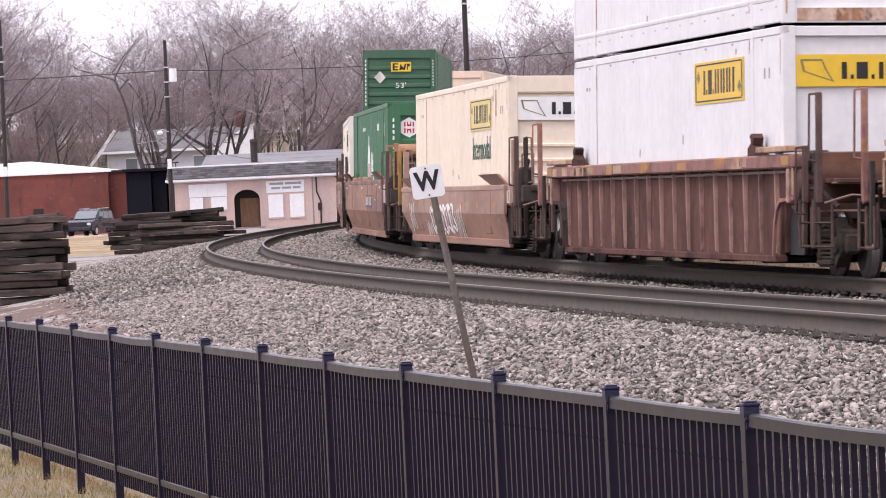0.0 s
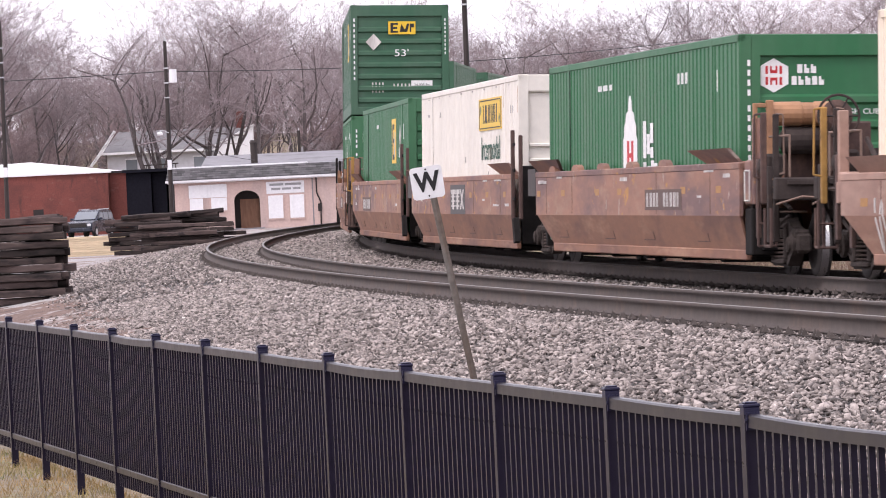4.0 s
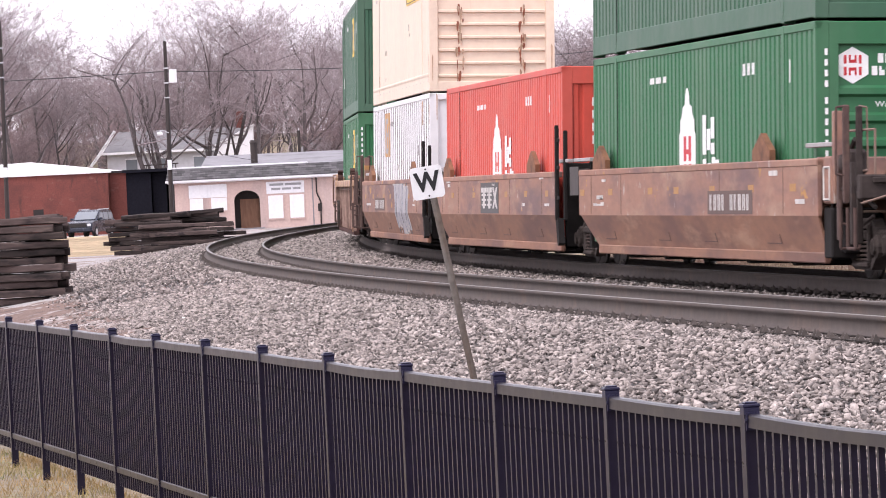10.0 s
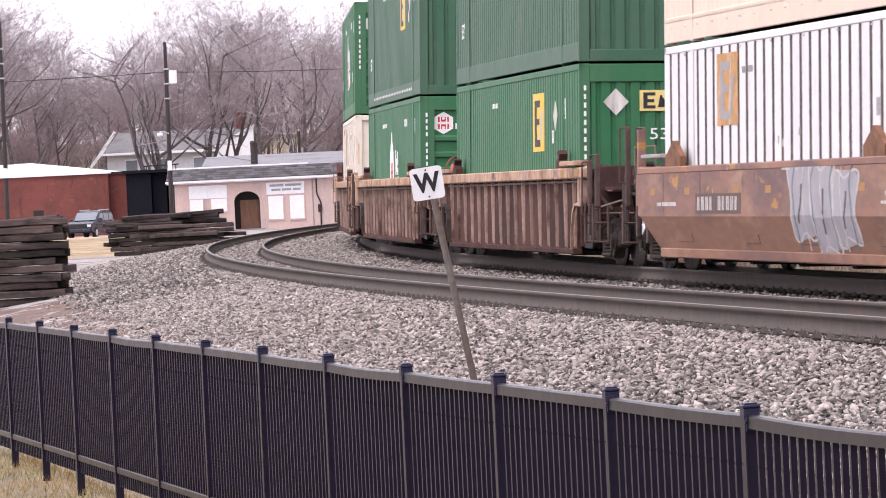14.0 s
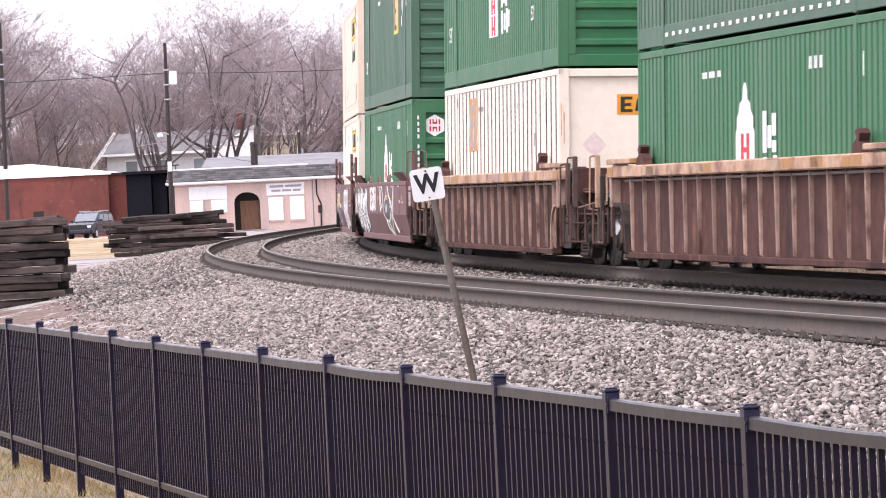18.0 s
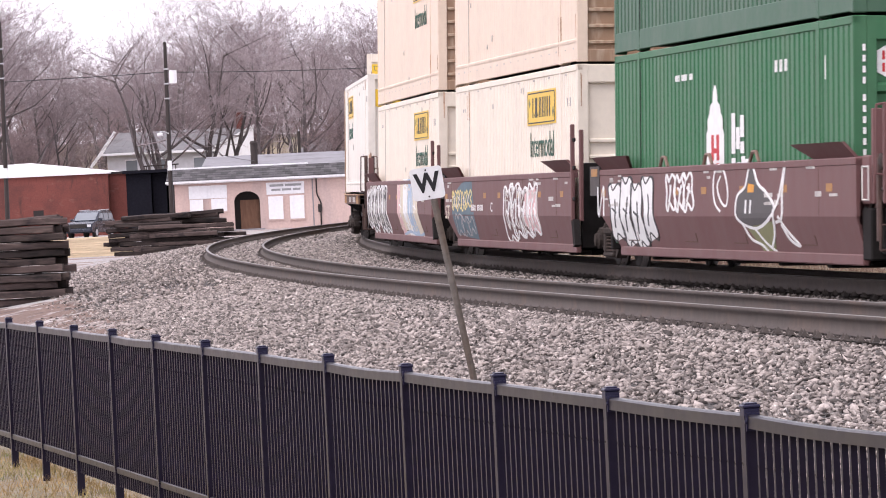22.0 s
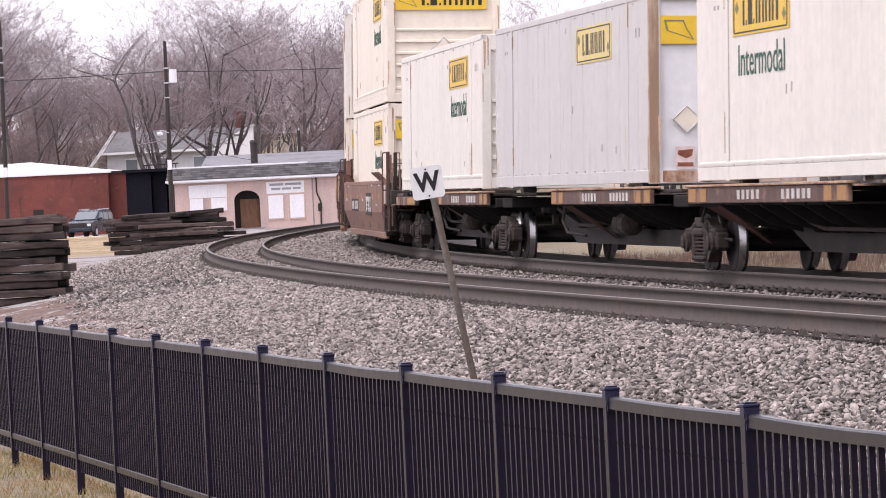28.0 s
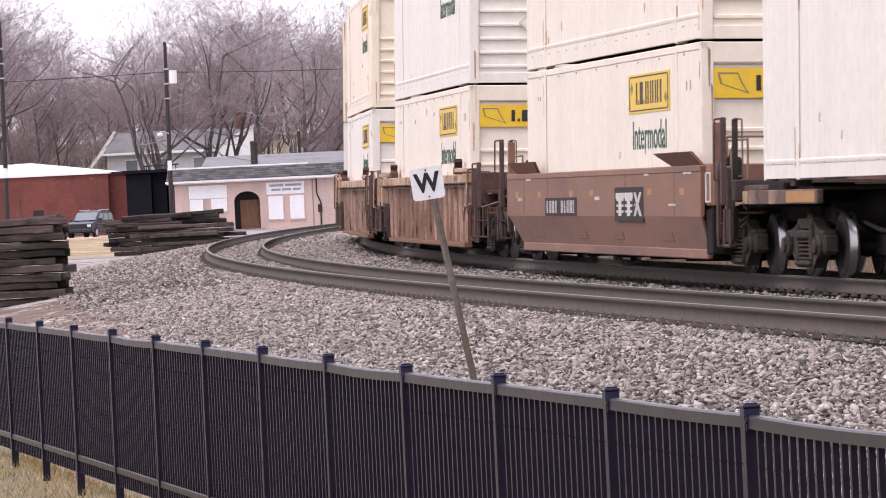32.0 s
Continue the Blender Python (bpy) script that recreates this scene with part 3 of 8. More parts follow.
W_TREAD = surface("polished_wheel_tread", (0.34, 0.33, 0.33), 0.28, 1.0, grain=(0.92, 1.05, 5))
W_YELLOWPATCH = surface("reflector_yellow", (0.38, 0.19, 0.06), 0.6, grain=(0.75, 1.15, 9))
W_HANDRAIL = paint("worn_grab_iron", (0.2, 0.13, 0.1), 0.55, 0.7)

MESHES = {}


def shared(key, make):
    if key not in MESHES:
        MESHES[key] = make()
    return MESHES[key]


# ---- containers: 53 feet, 16.15 m long, 2.59 m wide, 2.90 m high ----
CL, CW, CH = 8.075, 1.295, 2.896


def corrugated(x0, x1, z0, z1, side, pitch, groove, depth, material, dark=None):
    """A side sheet with upright grooves; side -1 is the outer face."""
    pts, faces, idx = [], [], []
    xs = [(x0, 0.0)]
    n = max(1, int((x1 - x0) / pitch))
    step = (x1 - x0) / n
    slope = min(groove * 0.28, 0.035)
    for k in range(n):
        a = x0 + k * step + (step - groove) / 2
        xs += [(a, 0.0), (a + slope, depth), (a + groove - slope, depth), (a + groove, 0.0)]
    xs.append((x1, 0.0))
    y = side * (CW - 0.012)
    for x, d in xs:
        pts += [(x, y - side * d, z0), (x, y - side * d, z1)]
    for i in range(len(xs) - 1):
        f = (2 * i, 2 * i + 2, 2 * i + 3, 2 * i + 1)
        faces.append(f if side < 0 else f[::-1])
        # dark, if given, colours the bottoms and slopes of the grooves
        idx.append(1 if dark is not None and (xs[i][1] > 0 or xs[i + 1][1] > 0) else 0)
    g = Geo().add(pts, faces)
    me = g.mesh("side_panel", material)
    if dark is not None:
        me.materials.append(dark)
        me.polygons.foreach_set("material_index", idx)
    return me


def text_mesh(s, size, material, squeeze=1.0, lines=1.0):
    return shared(("text", s, size, material.name, squeeze), lambda: words(s, size, "writing", material, squeeze, lines))


ON_END = Matrix.Rotation(radians(90), 4, "Z")


def bars(root, spots, material, label, face="end", depth=0.0):
    """Unreadable numbers as plain bars; spots (centre across, centre up, width, height)."""
    for a, b, w, h in spots:
        if face == "end":
            def upright():
                g, n = Geo(), max(1, round(w / 0.085))
                for i in range(n):
                    c = -w / 2 + (i + 0.5) * w / n
                    g.box(0.004, 0.009, c - 0.3 * w / n, c + 0.3 * w / n, -h * 0.46, h * 0.46)
                return g.mesh("marking", material)

            me = shared((material.name, "bar", w, h), upright)
            part("marking", me, None, root, label, at=pose(CL + depth, a, b))
        else:
            def strokes():
                g, n = Geo(), max(1, round(w / 0.085))
                for i in range(n):
                    c = -w / 2 + (i + 0.5) * w / n
                    g.box(c - 0.3 * w / n, c + 0.3 * w / n, -0.003, 0.003, -h / 2, h / 2)
                return g.mesh("marking", material)

            me = shared((material.name, "sidebar", w, h), strokes)
            part("marking", me, None, root, label, at=pose(a, -(CW - 0.008), b))


def rust_runs(root, seed, ep):
    """Thin runs of rust at posts, castings and rivets of pale containers."""
    rnd = random.Random(700 + seed)
    for k in range(6):
        x = rnd.choice((-8.0, -6.22, -5.98, 5.98, 6.22, 7.95)) + rnd.uniform(-0.02, 0.02)
        if rnd.random() < 0.5:
            z0 = rnd.uniform(0.1, 0.5)
            z1 = z0 + rnd.uniform(0.2, 0.7)
        else:
            z1 = CH - rnd.uniform(0.05, 0.3)
            z0 = z1 - rnd.uniform(0.15, 0.6)
        w = rnd.uniform(0.006, 0.016)
        part("rust_run", Geo().prism([(x - w * 0.3, z0), (x + w * 0.3, z0), (x + w, z1 - 0.05), (x + w * 0.6, z1), (x - w * 0.7, z1), (x - w, z1 - 0.1)], -(CW + 0.0065), -(CW - 0.02), "y"), P_RUSTRUN, root, "thin rust streak")
    for k in range(4):
        y = rnd.choice((-1, 1)) * rnd.uniform(1.12, 1.27)
        z0 = rnd.choice((0.02, 0.3, 1.6, 2.2)) + rnd.uniform(0, 0.2)
        w = rnd.uniform(0.01, 0.03)
        part("rust_run", Geo().prism([(y - w * 0.4, z0), (y + w * 0.4, z0), (y + w, z0 + 0.5), (y - w * 0.8, z0 + 0.55)], CL - 0.02, CL + 0.004, "x"), P_RUSTRUN, root, "thin rust streak")
    g = Geo()
    for k in range(17):
        x = -7.6 + 0.95 * k + rnd.uniform(-0.06, 0.06)
        g.box(x, x + rnd.uniform(0.06, 0.16), -(CW + 0.004), -(CW - 0.02), 0.215, 0.215 + rnd.uniform(0.015, 0.03))
        if k % 2:
            g.box(x, x + 0.06, -(CW + 0.004), -(CW - 0.02), CH - 0.16, CH - 0.13)
    tagged(part("rivets", g, P_SCUFF, root, "row of grey rivets and scuffs along the sill"), kind="stuff")
    for k in range(5):
        x = rnd.uniform(-5.8, 5.8)
        w, h = rnd.uniform(0.015, 0.04), rnd.uniform(0.05, 0.12)
        z = rnd.choice((CH - 0.45, 1.3, 0.9, 0.5)) + rnd.uniform(-0.2, 0.2)
        part("scuff", Geo().prism([(x - w, z), (x + w * 0.4, z - 0.02), (x + w, z + h), (x, z + h * 1.1)], -(CW + 0.002), -(CW - 0.02), "y"), P_SCUFF, root, "short grey scuff")


def container(label, unit, level, body, style, end_style, group="containers on the train", end_paint=None, base=0.38, dots=False, dx=0.0):
    """level 0 sits in the well, level 1 on top of it. The near end is +x."""
    root = thing("shipping_container", label, "container", None, group)
    key = (body.name, style, end_style)
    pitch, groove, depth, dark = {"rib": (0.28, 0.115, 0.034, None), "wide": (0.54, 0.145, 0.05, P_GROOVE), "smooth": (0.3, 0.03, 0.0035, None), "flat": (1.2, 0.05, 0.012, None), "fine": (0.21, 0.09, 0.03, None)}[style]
    low = 0.3 if level else 0.19
    for side in (-1, 1):
        for k, (x0, x1) in enumerate(((-CL + 0.12, -6.2), (-6.0, 6.0), (6.2, CL - 0.12))):
            part("side_panel", shared(key + ("panel", side, k, low), lambda: corrugated(x0, x1, low, CH - 0.1, side, pitch, groove, depth, body, dark)), None, root)
        part("top_rail", shared(key + ("top", side), lambda: Geo().bevel_box(-CL, CL, side * CW - 0.05, side * CW + 0.05, CH - 0.11, CH, 0.012).mesh("top_rail", body)), None, root, at=pose(0, -side * 0.05, 0))
        part("bottom_rail", shared(key + ("bottom", side, low), lambda: Geo().bevel_box(-CL + 0.1, CL - 0.1, side * CW - 0.03, side * CW + 0.03, 0.02, low + 0.02, 0.008).mesh("bottom_rail", body)), None, root, at=pose(0, -side * 0.032, 0))
        for x in (-6.1, 6.1):
            part("lift_post", shared(key + ("lift",), lambda: Geo().bevel_box(-0.1, 0.1, -0.03, 0.03, 0.14, CH - 0.02, 0.008).mesh("lift_post", body)), None, root, at=pose(x, side * (CW - 0.026), 0))
            part("casting", shared(key + ("casting",), lambda: Geo().bevel_box(-0.1, 0.1, -0.085, 0.085, -0.03, 0.15, 0.012).tube((0, -0.087, 0.06), (0, -0.08, 0.06), 0.035, 8).mesh("casting", body)), None, root, at=pose(x, side * (CW - 0.083), 0.03))
            part("casting", shared(key + ("casting_top",), lambda: Geo().bevel_box(-0.09, 0.09, -0.085, 0.085, 0, 0.13, 0.012).mesh("casting", body)), None, root, at=pose(x, side * (CW - 0.083), CH - 0.125))
        for x in (-1, 1):
            part("corner_post", shared(key + ("post", x, side), lambda: Geo().bevel_box(x * CL - 0.07 - x * 0.07, x * CL + 0.07 - x * 0.07, side * (CW - 0.09) - 0.09, side * (CW - 0.09) + 0.09, 0.0, CH, 0.012).mesh("corner_post", body)), None, root)
    pale = body.name[:5] in ("white", "cream", "pinki", "warm_", "cool_", "dusty")
    for x in (-5.985, 5.985):
        part("post_seam", shared((pale, "seam"), lambda: Geo().box(-0.008, 0.008, -0.004, 0.004, 0.2, CH - 0.11).mesh("post_seam", P_SCUFF if pale else P_SEAMSHADE)), None, root, at=pose(x, -(CW - 0.004), 0))
    part("roof", shared(key + ("roof",), lambda: Geo().box(-CL + 0.05, CL - 0.05, -CW + 0.06, CW - 0.06, CH - 0.06, CH - 0.02).mesh("roof", body)), None, root)
    part("floor", shared(("floor",), lambda: Geo().box(-CL + 0.08, CL - 0.08, -CW + 0.07, CW - 0.07, 0.12, 0.18).mesh("floor", W_BLACK)), None, root)
    ep = end_paint or body
    # ends: a recessed wall in a frame, with pressed ribs
    part("end_wall", shared((ep.name, "endwall"), lambda: Geo().box(CL - 0.12, CL - 0.075, -CW + 0.1, CW - 0.1, 0.15, CH - 0.1).mesh("end_wall", ep)), None, root)
    part("header", shared((ep.name, "header", end_style), lambda: Geo().bevel_box(CL - 0.1, CL - 0.005, -CW + 0.17, CW - 0.17, CH - (0.3 if end_style != "plain" else 0.14), CH - 0.005, 0.01).mesh("header", ep)), None, root)
    part("sill", shared((ep.name, "sill"), lambda: Geo().bevel_box(CL - 0.1, CL - 0.005, -CW + 0.17, CW - 0.17, 0.005, 0.2, 0.01).mesh("sill", ep)), None, root)
    part("rear_door", shared((ep.name, "rear"), lambda: Geo().box(-CL + 0.04, -CL + 0.09, -CW + 0.1, -0.01, 0.12, CH - 0.08).box(-CL + 0.04, -CL + 0.09, 0.01, CW - 0.1, 0.12, CH - 0.08).mesh("rear_door", ep)), None, root)

    def rib(z, h=0.12, d=0.045, w=CW - 0.2):
        part("end_rib", shared((ep.name, "rib", h, d, w), lambda: Geo().prism([(0, -h / 2), (d, -h / 4), (d, h / 4), (0, h / 2)], -w, w, "y").mesh("end_rib", ep)), None, root, at=pose(CL - 0.076, 0, z))

    if end_style == "deep":
        for z in (2.0, 1.66, 1.34, 1.02, 0.7, 0.4):
            rib(z, 0.15, 0.06)
        part("end_strip", shared((ep.name, "strip"), lambda: Geo().bevel_box(CL - 0.1, CL - 0.004, -CW + 0.17, -CW + 0.3, 0.2, CH - 0.28, 0.008).mesh("end_strip", ep)), None, root)
    elif end_style == "ribs":
        for k in range(7):
            rib(0.38 + 0.31 * k, 0.16, 0.055)
    elif end_style == "lined":
        for k in range(6):
            rib(0.32 + 0.265 * k, 0.075, 0.05)
        rib(2.62 - 0.02, 0.07, 0.05)
    elif end_style == "upright":
        part("end_ribs", shared((ep.name, "upright"), lambda: corrugated(-CW + 0.2, CW - 0.2, 0.2, CH - 0.3, -1, 0.24, 0.1, 0.035, ep)), None, root, at=Matrix.Translation((CL - 0.02 - CW, 0, 0)) @ Matrix.Rotation(radians(90), 4, "Z"))
    if style == "smooth":
        for side in (-1, 1):
            part("sill_lip", shared(key + ("lip", side, low), lambda: Geo().prism([(side * CW, low + 0.02), (side * (CW + 0.006), low + 0.05), (side * (CW + 0.006), low + 0.075), (side * (CW - 0.012), low + 0.09)], -CL + 0.12, CL - 0.12, "x").mesh("sill_lip", body)), None, root)
    if pale:
        rust_runs(root, len(MOVING), ep)
    z0 = base + (CH + 0.032 if level else 0.0)
    MOVING.append((root, unit, pose(dx, 0, z0)))
    if dots:
        for k in range(24):
            part("marker", shared(("dot",), lambda: Geo().bevel_box(-0.09, 0.09, -0.004, 0.004, -0.03, 0.03, 0.003).mesh("marker", P_WHITEINK)), None, root, at=pose(-5.75 + 0.5 * k, -CW - 0.008, 0.17))
    if level:
        for x in (-6.1, 6.1):
            for side in (-1, 1):
                part("twist_lock", shared(("lock",), lambda: Geo().bevel_box(-0.07, 0.07, -0.06, 0.06, -0.036, 0.0, 0.01).mesh("twist_lock", W_DARK)), None, root, at=pose(x, side * (CW - 0.09), 0.0))
    return root


def framed_marks(root, logo=P_YELLOW, word=True, end=True, shift=0.0, end_logo=None, diamond=False):
    """Framed yellow panel with dark shapes, and the word under it."""
    x0, x1, z0, z1 = 2.1 + shift, 5.55 + shift, 1.98, 2.57
    y = -(CW - 0.006)
    panel = part("logo_panel", Geo().box(x0, x1, y - 0.006, y + 0.004, z0, z1), logo, root, "yellow framed logo panel")
    g = Geo()
    for a, b, c, d in ((x0 + 0.12, x1 - 0.12, z1 - 0.05, z1 - 0.03), (x0 + 0.12, x1 - 0.12, z0 + 0.03, z0 + 0.05), (x0 + 0.08, x0 + 0.14, z0 + 0.05, z1 - 0.05), (x1 - 0.14, x1 - 0.08, z0 + 0.05, z1 - 0.05)):
        g.box(a, b, y - 0.009, y - 0.006, c, d)
    part("border", g, P_BLACK, panel)
    lx = x0 + 0.62
    zb, zt = z0 + 0.13, z1 - 0.12
    for dx, w, h in ((0.05, 0.11, 1.0), (0.24, 0.06, 0.2), (0.38, 0.26, 1.0), (0.7, 0.06, 0.2), (0.86, 0.1, 1.0), (1.04, 0.1, 1.0), (1.26, 0.1, 1.0), (1.44, 0.1, 1.0), (1.66, 0.1, 1.0), (1.84, 0.1, 1.0), (2.08, 0.13, 1.0)):
        part("logo_shape", Geo().box(lx + dx, lx + dx + w, y - 0.009, y - 0.006, zb, zb + (zt - zb) * h), P_BLACK, panel)
    for cx, cz in ((x0 + 0.3, z0 + 0.38), (x1 - 0.28, z0 + 0.2)):
        part("flourish", Geo().prism([(cx - 0.12, cz), (cx, cz - 0.09), (cx + 0.12, cz), (cx, cz + 0.09)], y - 0.009, y - 0.006, "y"), P_OLIVE, panel)
    if word:
        part("writing", text_mesh("Intermodal", 0.62, P_GREENINK, 1.06), None, root, "dark green lettering", at=pose(3.85 + shift, y, 1.62))
    if end:
        e = end_logo or P_YELLOW
        ep = part("end_panel", Geo().box(CL - 0.03, CL - 0.02, -1.12, 0.98, CH - 0.8, CH - 0.38), e, root, "yellow panel on the end")
        g = Geo()
        for a, w, h in ((-0.5, 0.07, 1.0), (-0.38, 0.04, 0.25), (-0.3, 0.15, 1.0), (-0.1, 0.04, 0.25), (0.0, 0.06, 1.0), (0.12, 0.06, 1.0), (0.26, 0.06, 1.0), (0.38, 0.06, 1.0), (0.52, 0.06, 1.0), (0.64, 0.06, 1.0), (0.79, 0.08, 1.0)):
            part("end_shape", Geo().box(CL - 0.02, CL - 0.015, a, a + w, CH - 0.7, CH - 0.7 + 0.22 * h), P_BLACK, ep)
        shape = [(-1.06, -0.44), (-0.76, -0.44), (-0.7, -0.58), (-0.6, -0.74), (-0.84, -0.66), (-1.02, -0.6)]
        n = len(shape)
        ring = [(x_, -0.83 + (p - -0.83) * k, CH - 0.58 + (q + 0.58) * k) for x_ in (CL - 0.02, CL - 0.015) for k in (1.0, 0.84) for p, q in shape]
        faces = [(2 * n + i, 2 * n + (i + 1) % n, 3 * n + (i + 1) % n, 3 * n + i) for i in range(n)] + [(i, (i + 1) % n, 2 * n + (i + 1) % n, 2 * n + i) for i in range(n)] + [(n + i, 3 * n + i, 3 * n + (i + 1) % n, n + (i + 1) % n) for i in range(n)]
        part("end_flourish", Geo().add(ring, faces), P_OLIVE, ep)
    if diamond:
        dy, dz, k = diamond if isinstance(diamond, tuple) else (0.0, 1.15, 1.0)
        g = Geo()
        for (a, b), (c, d) in (((-0.34, 1.15), (0, 0.83)), ((0, 0.83), (0.34, 1.15)), ((0.34, 1.15), (0, 1.47)), ((0, 1.47), (-0.34, 1.15))):
            g.tube((CL - 0.02, a * k + dy, (b - 1.15) * k + dz), (CL - 0.02, c * k + dy, (d - 1.15) * k + dz), 0.014, 4)
        part("placard", Geo().prism([(-0.3 * k, 0), (0, -0.28 * k), (0.3 * k, 0), (0, 0.28 * k)], CL - 0.026, CL - 0.02, "x"), P_WARM, root, "pale diamond placard holder", at=pose(0, dy, dz))
        part("placard_frame", g, P_GREY, root)
    bars(root, [(-6.9, 2.42, 0.12, 0.06), (-6.65, 2.42, 0.12, 0.06), (6.9, 2.3, 0.1, 0.14), (7.2, 2.3, 0.1, 0.14)], P_GREYINK, "small grey numbers", "side")


def tower_marks(root, tower=True, end=True, red=P_REDINK):
    y = -(CW - 0.008)
    if tower:
        t = part("tower", Geo().prism([(-1.0, 0.0), (0.2, 0.0), (0.2, 0.8), (0.12, 0.86), (0.12, 1.0), (-0.02, 1.08), (-0.08, 1.2), (-0.24, 1.24), (-0.27, 1.38), (-0.36, 1.47), (-0.44, 1.47), (-0.53, 1.38), (-0.56, 1.24), (-0.72, 1.2), (-0.78, 1.08), (-0.92, 1.0), (-0.92, 0.86), (-1.0, 0.8)], y - 0.004, y, "y"), P_WHITEINK, root, "white tower-shaped marking", at=pose(0, 0, 0.78))
        for zb in (0.42, 0.02):
            part("tower_mark", Geo().box(-0.66, -0.48, y - 0.007, y - 0.004, zb, zb + 0.36).box(-0.3, -0.12, y - 0.007, y - 0.004, zb, zb + 0.36).box(-0.48, -0.3, y - 0.007, y - 0.004, zb + 0.1, zb + 0.17), red, t)
        for x0, z0, h in ((0.72, 1.28, 0.56), (1.02, 1.34, 0.3), (1.3, 1.5, 0.3), (1.3, 1.28, 0.16), (0.72, 0.8, 0.42), (1.06, 0.86, 0.3), (1.36, 0.8, 0.44), (1.62, 0.9, 0.3)):
            part("side_mark", Geo().box(x0, x0 + 0.24, y - 0.004, y, z0, z0 + h), P_WHITEINK, root, "white lettering shape")
    bars(root, [(-3.1, 2.42, 0.35, 0.09), (-2.6, 2.42, 0.4, 0.09), (-2.1, 2.42, 0.25, 0.09), (3.6, 2.4, 0.18, 0.16), (3.9, 2.4, 0.18, 0.16), (4.2, 2.4, 0.18, 0.16), (6.5, 2.3, 0.06, 0.3)], P_WHITEINK, "white container numbers", "side")
    part("writing", text_mesh("53'", 0.42, P_WHITEINK, 1.0), None, root, "white numerals", at=pose(-7.0, y, 1.02))
    part("writing", text_mesh("53'", 0.36, P_WHITEINK, 1.0), None, root, at=pose(4.9, y, 1.0))
    if end:
        x = CL - 0.07
        hexa = part("logo_plate", Geo().prism([(0.235 * math.cos(radians(60 * i + 30)), 0.235 * math.sin(radians(60 * i + 30))) for i in range(6)], x, x + 0.006, "x"), P_WHITEINK, root, "white six-sided logo plate", at=pose(0, -0.8, 2.33))
        part("logo_mark", Geo().box(x + 0.006, x + 0.01, -0.115, -0.08, 0.02, 0.13).box(x + 0.006, x + 0.01, 0.08, 0.115, 0.02, 0.13).box(x + 0.006, x + 0.01, -0.04, 0.04, 0.03, 0.07).box(x + 0.006, x + 0.01, -0.05, -0.025, 0.03, 0.13).box(x + 0.006, x + 0.01, 0.025, 0.05, 0.03, 0.13)
             .box(x + 0.006, x + 0.01, -0.115, -0.08, -0.13, -0.02).box(x + 0.006, x + 0.01, 0.08, 0.115, -0.13, -0.02).box(x + 0.006, x + 0.01, -0.05, -0.025, -0.13, -0.03).box(x + 0.006, x + 0.01, 0.025, 0.05, -0.13, -0.03).box(x + 0.006, x + 0.01, -0.04, 0.04, -0.07, -0.03), P_REDINK, hexa)
        for row, n in ((2.41, 3), (2.25, 5)):
            for k in range(n):
                a = -0.55 + 0.095 * k + (0.08 if n == 3 else 0)
                part("logo_letter", Geo().box(x, x + 0.005, a, a + 0.032, row - 0.05, row + 0.07).box(x, x + 0.005, a + 0.032, a + 0.07, row - 0.05, row + (0.07, 0.02, 0.045)[k % 3]), P_WHITEINK, root)
        bars(root, [(-1.16, 2.5 - 0.135 * k, 0.065, 0.09) for k in range(4)] + [(-1.16, 1.88 - 0.135 * k, 0.065, 0.09) for k in range(6)], P_WHITEINK, "white upright number")
        part("writing", text_mesh("WARNING HIGH CUBE", 0.105, P_WHITEINK, 1.15), None, root, "white warning line", at=Matrix.Translation((CL - 0.012, 0.1, 1.83)) @ ON_END)
        part("writing", text_mesh("53'", 0.25, P_WHITEINK, 1.3), None, root, at=Matrix.Translation((CL - 0.012, 0.05, 1.49)) @ ON_END)


